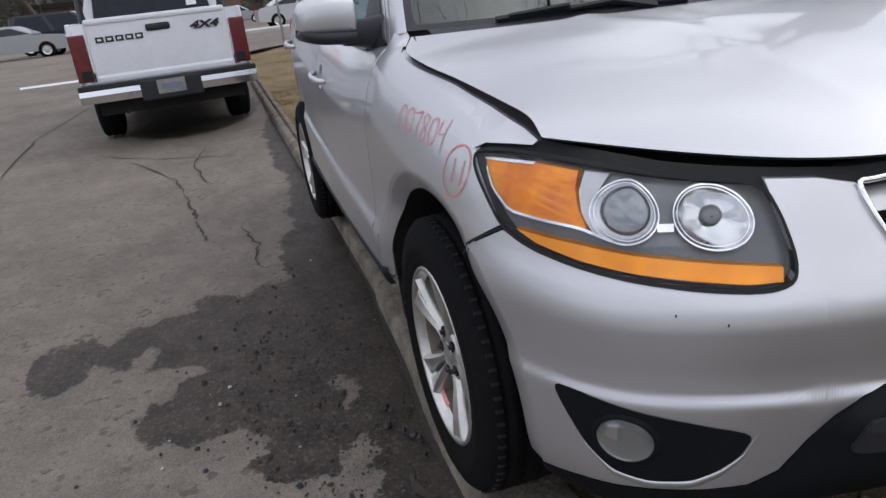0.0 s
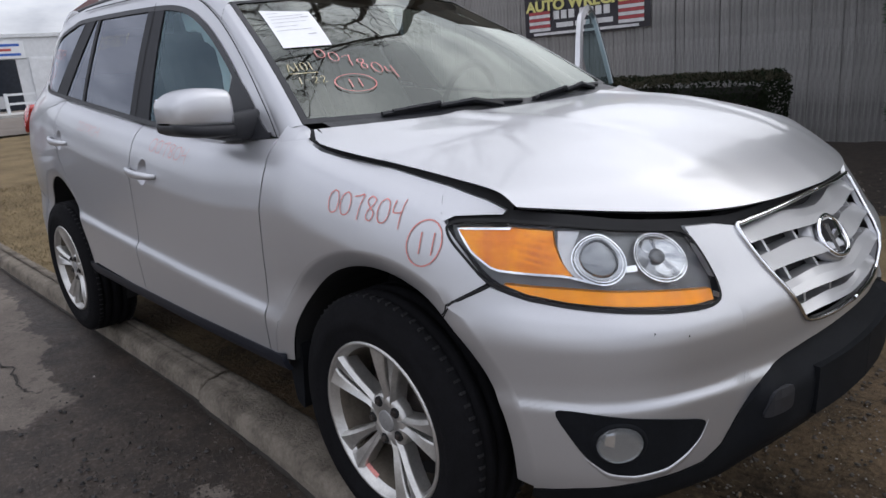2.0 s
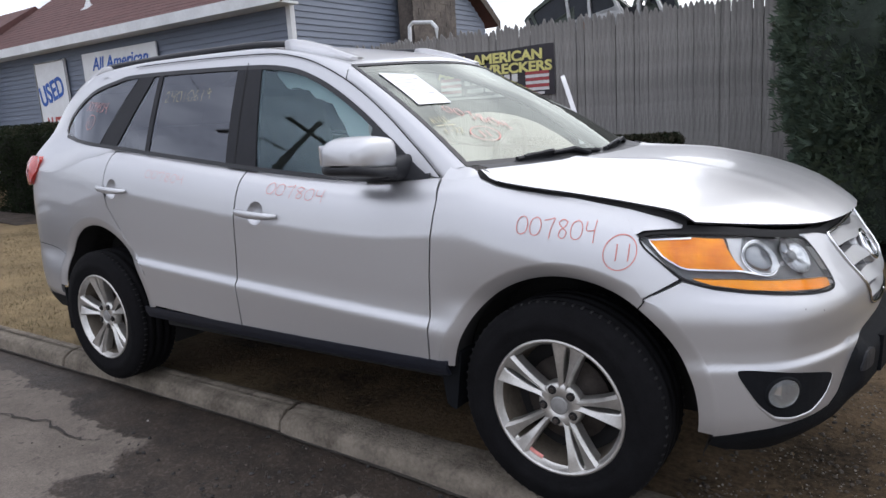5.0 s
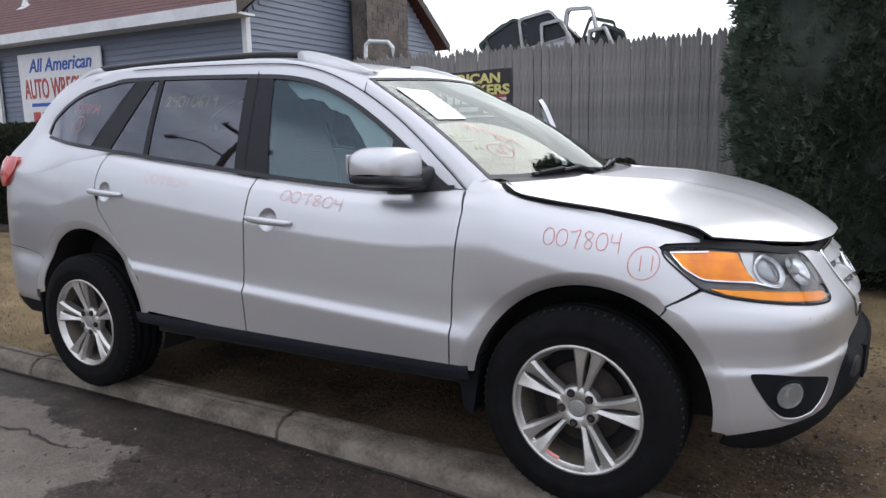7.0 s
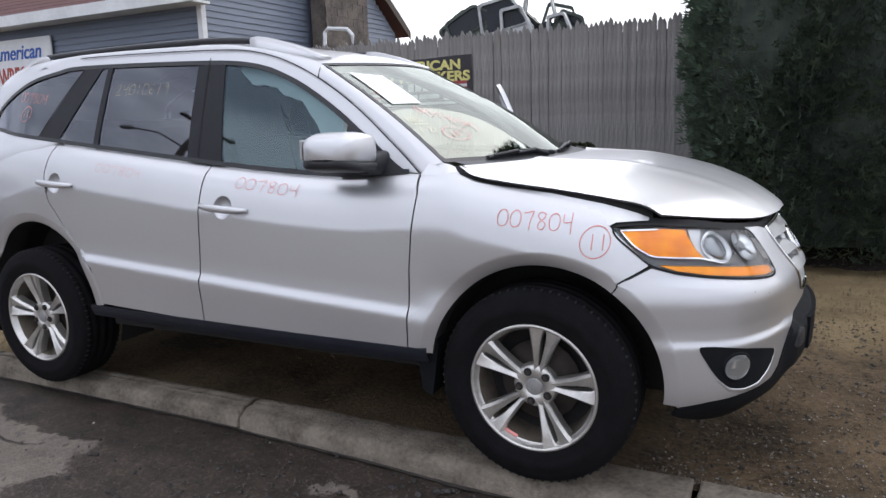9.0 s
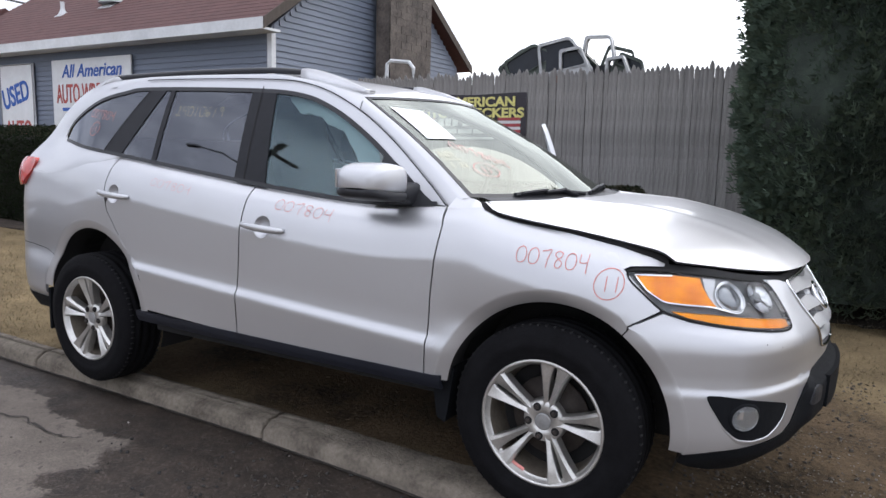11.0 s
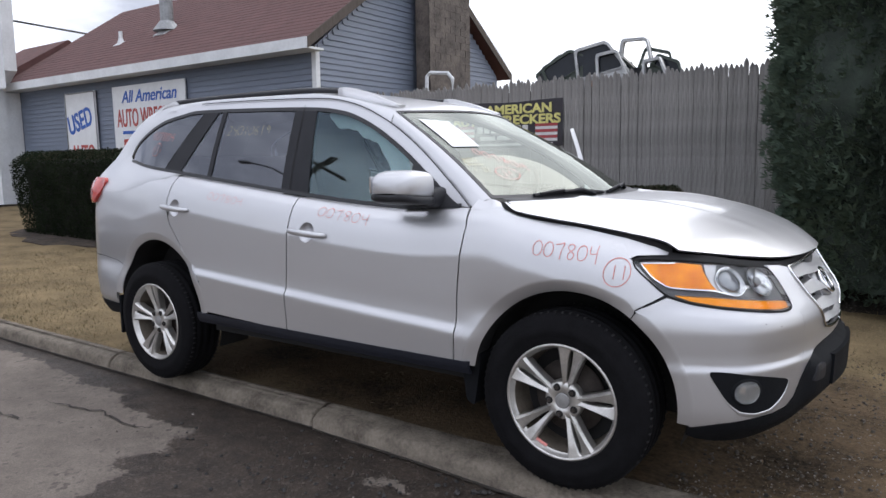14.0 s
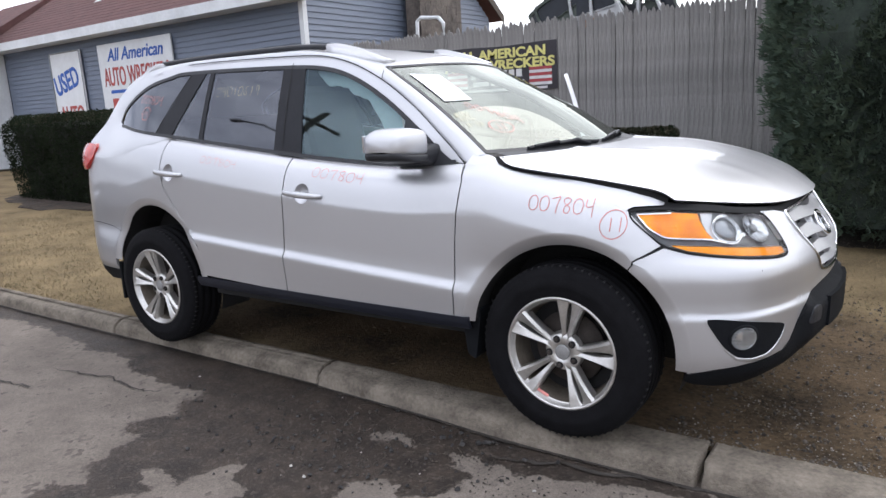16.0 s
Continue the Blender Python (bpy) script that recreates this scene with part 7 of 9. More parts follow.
for mir in (False, True):
    for zc in (0.805, 0.74, 0.675):
        for da in (0.075, 0.21):
            a = g_lo(zc) + da
            q = [nose(a + u, zc + v, o) for u, v, o in ((-0.005, 0.03, -0.026), (0.005, 0.03, -0.026), (0.010, -0.03, -0.022), (0.0, -0.03, -0.022), (-0.006, 0.03, -0.05), (0.006, 0.03, -0.05), (0.012, -0.03, -0.05), (0.0, -0.03, -0.05))]
            q = [(p[0], 2 * YC - p[1] if mir else p[1], p[2]) for p in q]
            bm = bmesh.new()
            v = [bm.verts.new(p) for p in q]
            for f in ((0, 1, 2, 3), (7, 6, 5, 4), (0, 4, 5, 1), (1, 5, 6, 2), (2, 6, 7, 3), (3, 7, 4, 0)):
                bm.faces.new([v[i] for i in f])
            part("grille_fin", bm, m_grille, grille)
    fr = spline([(5.88, 0.893), (5.75, 0.890), (5.60, 0.883), (5.50, 0.879), (5.470, 0.868), (5.507, 0.775), (5.586, 0.657), (5.64, 0.628), (5.76, 0.617), (5.88, 0.615)], 4)
    bm = tube(bmesh.new(), [((q := shell(p[0], p[1], 0.002))[0], 2 * YC - q[1] if mir else q[1], q[2]) for p in fr], 0.006, 8)
    part("grille_frame", bm, m_chrome, grille, "chrome frame", smooth=True)
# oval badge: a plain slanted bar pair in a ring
ctr = (5.86, 0.782)
boss = bmesh.new()
rows = []
for rr, o in ((1.20, -0.045), (1.12, -0.026), (1.0, -0.019), (0.6, -0.018), (0.02, -0.018)):
    rows.append([nose(p[0], p[1], o) for p in circle(ctr, 0.082 * rr, 0.058 * rr, 28)])
grid(boss, rows, True)
part("badge_boss", boss, m_grille, grille, smooth=True)
bm = tube(bmesh.new(), [nose(p[0], p[1], -0.007) for p in (circle(ctr, 0.074, 0.046, 28) + circle(ctr, 0.074, 0.046, 28)[:1])], 0.007, 8, cap=False)
part("badge_ring", bm, m_chrome, grille, smooth=True)
part("badge_field", patch(circle(ctr, 0.07, 0.043, 24), nose, -0.009, 0.0), m_void, grille)
for poly in ([(-0.042, -0.030), (-0.024, -0.034), (-0.010, 0.030), (-0.030, 0.034)], [(0.012, -0.034), (0.030, -0.030), (0.046, 0.028), (0.026, 0.034)], [(-0.022, -0.008), (0.024, 0.0), (0.028, 0.012), (-0.016, 0.004)]):
    part("badge_bar", patch([(ctr[0] + p[0], ctr[1] + p[1]) for p in poly], nose, 0.001, 0.008), m_chrome, grille)

# tail lamps
for mir in (False, True):
    tl = [(ax(-3.63), 1.055), (ax(-3.50), 1.065), (ax(-3.42), 1.14), (ax(-3.385), 1.21), (ax(-3.42), 1.232), (ax(-3.55), 1.236), (ax(-3.70), 1.225), (ax(-3.72), 1.08)]
    part("tail_lamp", patch(rounded(tl, 0.2, 2), lambda a, z, o=0.0: shell(a, z, o + 0.03 * max(0.0, 1 - ((a - ax(-3.58)) / 0.17) ** 2 - ((z - 1.145) / 0.10) ** 2) ** 0.6), 0.008, 0.03, mir), m_red_lens, car, "red tail lamp", smooth=True)


# door handles and mirrors
def handle(x0, x1, z0, z1, parent):
    c = lerp(x0, x1, 0.47), lerp(z0, z1, 0.47)
    cup = bmesh.new()
    rows = []
    for rr, o in ((1.16, -0.001), (1.12, 0.0004), (1.06, 0.0), (0.98, -0.005), (0.85, -0.015), (0.6, -0.025), (0.3, -0.029), (0.03, -0.030)):
        rows.append([shell(ax(c[0] + 0.048 * rr * math.cos(t)), c[1] + 0.046 * rr * math.sin(t), o) for t in (2 * math.pi * k / 32 for k in range(32))])
    grid(cup, rows, True)
    bmesh.ops.recalc_face_normals(cup, faces=cup.faces[:])
    cp = part("handle_recess", cup, m_silver, parent, smooth=True)
    bar = bmesh.new()
    rows = []
    for k in range(13):
        s = k / 12
        x, z = lerp(x0, x1, s), lerp(z0, z1, s)
        bow = 0.034 * math.sin(math.pi * min(1, max(0, s))) ** 0.5 + 0.004
        th = 0.016 * (0.55 + 0.45 * math.sin(math.pi * s) ** 0.5)
        q = Vector(shell(ax(x), z, bow))
        rows.append([q + Vector((0, 0.010 * math.cos(t), th * math.sin(t))) for t in (2 * math.pi * j / 10 for j in range(10))])
    vs = grid(bar, rows, True)
    bar.faces.new(vs[0])
    bar.faces.new(vs[-1][::-1])
    bmesh.ops.recalc_face_normals(bar, faces=bar.faces[:])
    part("handle", bar, m_silver, parent, smooth=True)


handle(*HANDLES[0], front_door)
handle(*HANDLES[1], rear_door)


def mirror_shape(mir, lower=False):
    """Rounded housing of an outside mirror, or the dark tray that holds it."""
    y = (lambda v: 2 * YC - v) if mir else (lambda v: v)
    bm = bmesh.new()
    rows = []
    for k in range(17):
        s = k / 16
        w = lerp(0.046, -0.128, s)
        top = 1.262 + 0.010 * math.sin(math.pi * s) - 0.030 * s ** 6
        bot = 1.140 + 0.010 * s + 0.008 * s ** 5
        fx = -0.604 - 0.014 * s - 0.040 * s ** 5
        bx = -0.842 - 0.006 * s + 0.03 * s ** 5
        if lower:
            top, bot, fx, bx = bot + 0.022, bot - 0.024 + 0.012 * s ** 4, fx + 0.003, bx - 0.003
        row = []
        end = 1.0 if 0 < k < 16 else 0.72
        for j in range(24):
            th = 2 * math.pi * j / 24
            cx, cz = (fx + bx) / 2, (top + bot) / 2
            ux = abs(math.cos(th)) ** 0.5 * (1 if math.cos(th) > 0 else -1) * end
            uz = abs(math.sin(th)) ** 0.5 * (1 if math.sin(th) > 0 else -1) * end
            row.append((cx + (fx - bx) / 2 * ux, y(w), cz + (top - bot) / 2 * uz))
        rows.append(row)
    vs = grid(bm, rows, True)
    bm.faces.new(vs[0])
    bm.faces.new(vs[-1])
    bmesh.ops.recalc_face_normals(bm, faces=bm.faces[:])
    return bm


def add_mirror(parent, mir):
    y = (lambda v: 2 * YC - v) if mir else (lambda v: v)
    mo = part("wing_mirror", mirror_shape(mir), m_silver, parent, "silver wing mirror on a black foot", smooth=True)
    part("mirror_base", mirror_shape(mir, True), m_trim, mo, smooth=True)
    ft = bmesh.new()
    rows = []
    for k in range(9):
        s = k / 8
        r = (0.042 + 0.012 * s, 0.034 + 0.016 * s)
        rows.append([(lerp(-0.662, -0.645, s) + r[0] * abs(math.cos(t)) ** 0.6 * (1 if math.cos(t) > 0 else -1), y(lerp(0.0, 0.125, s)), lerp(1.148, 1.146, s) + r[1] * abs(math.sin(t)) ** 0.6 * (1 if math.sin(t) > 0 else -1)) for t in [2 * math.pi * q / 20 for q in range(20)]])
    vs = grid(ft, rows, True)
    ft.faces.new(vs[0])
    bmesh.ops.recalc_face_normals(ft, faces=ft.faces[:])
    part("mirror_foot", ft, m_trim, mo, smooth=True)
    gl = bmesh.new()
    lo, hi = sorted((y(0.02), y(-0.10)))
    box(gl, (-0.8525, lo, 1.172), (-0.844, hi, 1.245), 0.002)
    part("mirror_glass", gl, m_chrome, mo)
    return mo


add_mirror(car, False)

# roof rails
for mir in (False, True):
    y = (lambda v: 2 * YC - v) if mir else (lambda v: v)
    pts = []
    for k in range(21):
        x = lerp(-2.85, -1.34, k / 20)
        zz = curve([(-3.3, 1.63), (-2.9, 1.683), (-2.3, 1.69), (-1.7, 1.683), (-1.3, 1.65)], x)
        pts.append((x, y(0.375), zz + 0.018))
    rail = part("roof_rail", tube(bmesh.new(), pts, 0.0145, 8), m_trim, car, "black roof rail with silver end caps", smooth=True)
    for x0, x1, z0, z1, zt in ((-1.42, -1.05, 1.665, 1.59, 1.694), (-3.10, -2.82, 1.632, 1.680, 1.703)):
        pf = [(x0, z0 - 0.06), (x1, z1 - 0.035), (x1 + 0.02, z1 - 0.004), (lerp(x0, x1, 0.55), lerp(z0, z1, 0.55) + 0.030), (lerp(x0, x1, 0.15), zt), (x0, zt)] if x0 > -2 else [(x0, z0 - 0.03), (x1, z1 - 0.05), (x1, zt + 0.004), (lerp(x0, x1, 0.8), zt), (lerp(x0, x1, 0.4), lerp(z0, z1, 0.4) + 0.018)]
        lo, hi = sorted((y(0.328), y(0.42)))
        cap = prism(bmesh.new(), rounded(pf, 0.15, 2), 1, lo, hi)
        bmesh.ops.recalc_face_normals(cap, faces=cap.faces[:])
        bmesh.ops.bevel(cap, geom=[e for e in cap.edges if e.calc_face_angle(0) > 0.8], offset=0.007, segments=2, affect="EDGES")
        part("rail_cap", cap, m_silver, rail, smooth=True)


# ---------- wheels ----------
def make_wheel(base_deg, flat=0.008):
    """A wheel round the origin, its outer face towards -y."""
    hub = new("wheel")
    tyre_prof = [(0.229, 0.020), (0.232, 0.006), (0.242, 0.001), (0.258, -0.004), (0.272, -0.0055), (0.275, -0.0075), (0.300, -0.008), (0.303, -0.006), (0.322, -0.003), (0.338, 0.004), (0.349, 0.014), (0.357, 0.030),
                 (0.359, 0.040), (0.351, 0.043), (0.351, 0.050), (0.360, 0.053), (0.361, 0.082), (0.352, 0.085), (0.352, 0.093), (0.361, 0.096), (0.361, 0.134), (0.352, 0.137), (0.352, 0.145), (0.361, 0.148), (0.360, 0.176), (0.351, 0.18), (0.351, 0.188), (0.359, 0.191), (0.355, 0.205), (0.34, 0.222), (0.29, 0.232), (0.232, 0.225)]
    t = part("tyre", lathe(tyre_prof, 72), m_rubber, hub, smooth=True)
    tread = bmesh.new()
    for k in range(72):
        m = Matrix.Rotation(2 * math.pi * k / 72, 4, "Y")
        for y0, y1, sk in ((0.018, 0.040, 0.006), (0.196, 0.212, -0.006)):
            bb = bmesh.new()
            box(bb, (-0.0035, y0 + 0.004, 0.338), (0.0035, y1, 0.3588))
            for v in bb.verts:
                w = m @ v.co
                v.co = w
            tmp = bpy.data.meshes.new("tmp")
            bb.to_mesh(tmp)
            bb.free()
            tread.from_mesh(tmp)
            bpy.data.meshes.remove(tmp)
    tagged(part("tread_pattern", tread, m_void, t), kind="stuff")
    rim_prof = [(0.236, 0.014), (0.236, 0.004), (0.232, 0.000), (0.226, 0.000), (0.2225, 0.006), (0.219, 0.020), (0.212, 0.028)]
    part("rim", lathe(rim_prof, 64), m_alloy, hub, smooth=True)
    part("rim_barrel", lathe([(0.212, 0.028), (0.206, 0.06), (0.203, 0.10), (0.19, 0.20)], 64), m_barrel, hub, smooth=True)
    part("brake_disc", lathe([(0.15, 0.11), (0.148, 0.10), (0.06, 0.10), (0.055, 0.07), (0.001, 0.07)], 40), m_alloy_in, hub, smooth=True)
    part("wheel_back", lathe([(0.202, 0.13), (0.15, 0.135), (0.001, 0.135)], 40), m_void, hub)
    for k in range(5):
        for sg in (-1, 1):
            th = radians(base_deg + 72 * k)
            bm = bmesh.new()
            cols = [[] for _ in range(7)]
            for j in range(15):
                u = j / 14
                r = lerp(0.040, 0.221, u)
                slot = curve([(0.04, 0.0004), (0.078, 0.0006), (0.10, 0.0042), (0.17, 0.0085), (0.205, 0.0075), (0.221, 0.0004)], r)
                wide = curve([(0.04, 0.021), (0.07, 0.0225), (0.11, 0.030), (0.16, 0.043), (0.20, 0.056), (0.221, 0.064)], r)
                yf = curve([(0.04, 0.031), (0.08, 0.028), (0.13, 0.018), (0.18, 0.0095), (0.21, 0.006), (0.221, 0.005)], r)
                ridge = lerp(slot, wide, curve([(0.04, 0.5), (0.10, 0.62), (0.22, 0.80)], r))
                for c, (o, y_) in enumerate(((slot, yf + 0.045), (slot, yf + 0.011), (lerp(slot, ridge, 0.12), yf + 0.007), (ridge, yf - 0.002), (lerp(ridge, wide, 0.9), yf + 0.010), (wide, yf + 0.015), (wide, yf + 0.05))):
                    o *= sg
                    cols[c].append((r * math.cos(th) - o * math.sin(th), y_, r * math.sin(th) + o * math.cos(th)))
            for c0, c1 in zip(cols, cols[1:]):
                grid(bm, [list(p) for p in zip(c0, c1)])
            bmesh.ops.recalc_face_normals(bm, faces=bm.faces[:])
            part("spoke", bm, m_alloy, hub, smooth=True)
    hubm = lathe([(0.082, 0.066), (0.080, 0.044), (0.074, 0.034), (0.066, 0.0295), (0.034, 0.0275), (0.032, 0.031), (0.001, 0.033)], 40)
    part("centre_cap", lathe([(0.0315, 0.031), (0.030, 0.0265), (0.026, 0.0258), (0.001, 0.0252)], 32), m_cap, hub, smooth=True)
    part("hub", hubm, m_alloy, hub, smooth=True)
    for k in range(5):
        th = radians(base_deg + 36 + 72 * k)
        bm = bmesh.new()
        # black disc, slightly proud, in place of the shade inside a nut recess
        bmesh.ops.create_cone(bm, cap_ends=True, segments=16, radius1=0.0150, radius2=0.0150, depth=0.02, matrix=pose(0.0565 * math.cos(th), 0.0362, 0.0565 * math.sin(th), 90))
        well = part("nut_well", bm, m_void, hub)
        bm = bmesh.new()
        bmesh.ops.create_cone(bm, cap_ends=True, segments=6, radius1=0.0085, radius2=0.0078, depth=0.012, matrix=pose(0.0565 * math.cos(th), 0.0245, 0.0565 * math.sin(th), 90))
        part("wheel_nut", bm, m_alloy_in, well)
    return hub


wheel_f = make_wheel(78)
wheel_r = make_wheel(97)
wheel_f.parent = car
wheel_f.matrix_basis = pose(0.0, 0.005, 0.3605)
wheel_r.parent = car
wheel_r.matrix_basis = pose(-2.70, 0.012, 0.3605)
for src, x in ((wheel_f, 0.0), (wheel_r, -2.70)):
    copy_thing(src, pose(x, 2 * YC - 0.008, 0.3605, 0, 0, 180)).parent = car
mk = bmesh.new()
grid(mk, [[((0.214) * math.cos(radians(t)), 0.0235, 0.214 * math.sin(radians(t))) for t in range(236, 253, 4)], [((0.206) * math.cos(radians(t)), 0.033, 0.206 * math.sin(radians(t))) for t in range(236, 253, 4)]])
part("wheel_mark", mk, m_marker, wheel_f, "smear of orange marker").location = (0, -0.0015, 0.0015)

# ---------- cabin ----------
part("dashboard", box(bmesh.new(), (-0.75, 0.16, 0.92), (-0.40, 1.73, 1.07), 0.04), m_dash, car)
for yc in (0.52, 1.37):
    seat = part("front_seat", box(bmesh.new(), (-1.62, yc - 0.24, 0.93), (-1.10, yc + 0.24, 1.0), 0.04), m_seat, car, "grey cloth seat")
    bk = box(bmesh.new(), (-0.07, -0.24, 0.0), (0.07, 0.24, 0.58), 0.05)
    bk.transform(pose(-1.55, yc, 0.93, 0, -14, 0))
    part("backrest", bk, m_seat, seat)
    hd = box(bmesh.new(), (-0.05, -0.13, 0.0), (0.05, 0.13, 0.19), 0.045)
    hd.transform(pose(-1.70, yc, 1.50 - 0.10, 0, -10, 0))
    part("headrest", hd, m_seat, seat)
bk = box(bmesh.new(), (-2.62, 0.22, 0.93), (-2.46, 1.67, 1.36), 0.05)
part("rear_seat", bk, m_seat, car)
sw = tube(bmesh.new(), [(-0.86 + 0.06 * math.sin(t), 1.37 + 0.185 * math.cos(t), 1.10 + 0.17 * math.sin(t)) for t in (2 * math.pi * k / 24 for k in range(25))], 0.015, 8, cap=False)
part("steering_wheel", sw, m_dash, car, smooth=True)

cb_rows = []
for k in range(31):
    x = lerp(-1.47, -0.79, k / 30)
    zt = top_z(x) + 0.012
    hang = curve([(-1.47, 0.035), (-1.38, 0.075), (-1.22, 0.082), (-1.12, 0.078), (-1.05, 0.105), (-0.92, 0.150), (-0.86, 0.165), (-0.79, 0.125)], x) + 0.008 * math.sin(31 * x) + 0.004 * math.sin(77 * x)
    cb_rows.append([(x, lerp(zt, zt - hang, q / 6)) for q in range(7)])
part("curtain_airbag", sheet(cb_rows, lambda x, z, o=0.0: cabin(x, z, o + 0.006 * math.sin(23 * x + 40 * z)), out=-0.045, depth=0.012), m_airbag, car, "pale curtain airbag hanging inside the front window", smooth=True)

# ---------- the driver's door, standing open ----------
HINGE = (-0.445, 2 * YC - 0.02)
swing = Matrix.Translation((-0.55, 1.83, -0.085)) @ Matrix.Rotation(radians(-66), 4, "Z") @ Matrix.Translation((-HINGE[0], -HINGE[1], 0))


def door_side(x, z, out=0.0):
    """The open door's window side, leaning a little less."""
    q, b = cabin(x, z, out), cabin(x, curve(BELT, x), out)
    return (q[0], lerp(b[1], q[1], 0.65), q[2])


def swung(name, bm, material, parent, label="", smooth=False):
    bm.transform(swing)
    return part(name, bm, material, parent, label, smooth)


open_door = swung("front_door", sheet(door_rows, shell, mirror=True), m_silver, car, "silver driver's door standing open", smooth=True)
swung("door_lining", sheet(door_rows, shell, out=-0.06, depth=-0.04, mirror=True), m_dash, open_door)
fr_line = [(-1.48, 1.17), (-1.525, 1.50), (-1.525, 1.57), (-1.49, 1.605), (-1.42, 1.612), (-1.35, 1.60), (-1.15, 1.55), (-0.957, 1.455), (-0.76, 1.33), (-0.56, 1.17), (-0.50, 1.12)]
swung("window_frame", strip(resample(spline(fr_line, 4), 60)[20:], door_side, 0.034, 0.004, mirror=True), m_silver, open_door)
swung("window_frame", strip(resample(spline(fr_line, 4), 60)[:21], door_side, 0.022, 0.004, mirror=True), m_trim, open_door)
swung("window_frame", strip(resample(spline(fr_line, 4), 60), door_side, 0.03, -0.022, mirror=True), m_trim, open_door)
fb = bmesh.new()
rs = resample(spline(fr_line, 4), 60)
for w in (0.014, -0.014):
    rows = []
    for k, p in enumerate(rs):
        a, b = rs[max(0, k - 1)], rs[min(60, k + 1)]
        d = Vector((b[0] - a[0], b[1] - a[1])).normalized()
        nn = Vector((-d.y, d.x)) * w
        rows.append([((q := door_side(p[0] + nn.x, p[1] + nn.y, o))[0], 2 * YC - q[1], q[2]) for o in (0.004, -0.022)])
    grid(fb, rows)
swung("window_frame", fb, m_silver, open_door)
dg = swung("front_door_window", sheet(side_glass(-1.46, -1.54, -0.72, -0.84, 0.0), door_side, depth=0, mirror=True), m_glass_front, open_door)
dg.visible_shadow = False


# ---------- marker writing ----------
STROKES = {
    "0": [[(0.5, 1), (0.15, 0.85), (0.0, 0.5), (0.1, 0.12), (0.45, 0), (0.85, 0.15), (1, 0.55), (0.85, 0.9), (0.5, 1.02)]],
    "7": [[(0.05, 0.9), (0.5, 0.95), (0.95, 1.0), (0.7, 0.5), (0.55, -0.1)]],
    "8": [[(0.85, 0.9), (0.45, 1.0), (0.15, 0.8), (0.45, 0.55), (0.85, 0.3), (0.6, -0.02), (0.2, 0.08), (0.3, 0.4), (0.75, 0.65), (0.9, 0.9)]],
    "4": [[(0.15, 1.0), (0.1, 0.55), (0.5, 0.5), (0.85, 0.55)], [(0.9, 1.05), (0.8, 0.4), (0.75, -0.15)]],
    "1": [[(0.55, 1.0), (0.5, 0.5), (0.42, 0.0)]],
    "2": [[(0.1, 0.8), (0.4, 1.0), (0.75, 0.8), (0.5, 0.4), (0.05, 0.02), (0.9, 0.05)]],
    "6": [[(0.8, 1.0), (0.3, 0.7), (0.1, 0.25), (0.45, 0), (0.8, 0.2), (0.6, 0.45), (0.15, 0.35)]],
    "9": [[(0.85, 0.75), (0.5, 1.0), (0.2, 0.75), (0.5, 0.55), (0.85, 0.8), (0.75, 0.0)]],
    "A": [[(0.0, 0.0), (0.5, 1.0), (0.9, 0.0)], [(0.2, 0.4), (0.75, 0.4)]],
    "-": [[(0.1, 0.5), (0.8, 0.5)]],
}


def scrawl(material, parent, text, f, x0, z0, w, h, pen, drop=0.0, out=0.0022, gap=0.22):
    """Hand-drawn figures as thin bands on the surface f, running from x0, z0 along the first coordinate."""
    for k, ch in enumerate(text):
        bm = bmesh.new()
        for st in STROKES.get(ch, []):
            pts = [(x0 + k * w * (1 + gap) + p[0] * w, z0 + drop * k + p[1] * h + 0.06 * h * math.sin(3.1 * k)) for p in st]
            fine = []
            for i in range(len(pts) - 1):
                p, a, b, q = pts[max(0, i - 1)], pts[i], pts[i + 1], pts[min(len(pts) - 1, i + 2)]
                for j in range(4):
                    t = j / 4
                    fine.append(tuple(0.5 * (2 * a[c] + (b[c] - p[c]) * t + (2 * p[c] - 5 * a[c] + 4 * b[c] - q[c]) * t * t + (3 * a[c] - p[c] - 3 * b[c] + q[c]) * t ** 3) for c in (0, 1)))
            fine.append(pts[-1])
            s = strip(fine, f, pen, out)
            tmp = bpy.data.meshes.new("tmp")
            s.to_mesh(tmp)
            s.free()
            bm.from_mesh(tmp)
            bpy.data.meshes.remove(tmp)
        part("marker_figure", bm, material, parent)


def ringed(f, c, ra, rz, pen, out=0.0022):
    return strip(circle(c, ra, rz, 30, 0.006), f, pen, out, True)


scrawl(m_marker, wing, "007804", shell, 4.234, 0.938, 0.037, 0.055, 0.0030, -0.003)
scrawl(m_marker, wing, "11", shell, 4.546, 0.865, 0.03, 0.05, 0.0036)
part("marker_ring", ringed(shell, (4.571, 0.890), 0.050, 0.052, 0.0034), m_marker, wing)
scrawl(m_marker, front_door, "007804", shell, 3.056, 1.052, 0.046, 0.042, 0.0023, -0.0055, 0.0045)
scrawl(m_marker, rear_door, "007804", shell, 2.20, 1.118, 0.042, 0.036, 0.0016, -0.0055, 0.0045)
scrawl(m_marker, car, "007804", cabin, -2.90, 1.47, 0.034, 0.045, 0.0022, -0.004)
scrawl(m_marker, car, "11", cabin, -2.84, 1.385, 0.025, 0.035, 0.0022)
part("marker_ring", ringed(cabin, (-2.81, 1.403), 0.045, 0.038, 0.0022), m_marker, car)
scrawl(m_marker_y, rear_door, "24010619", cabin, -2.16, 1.47, 0.036, 0.05, 0.0012, -0.001)


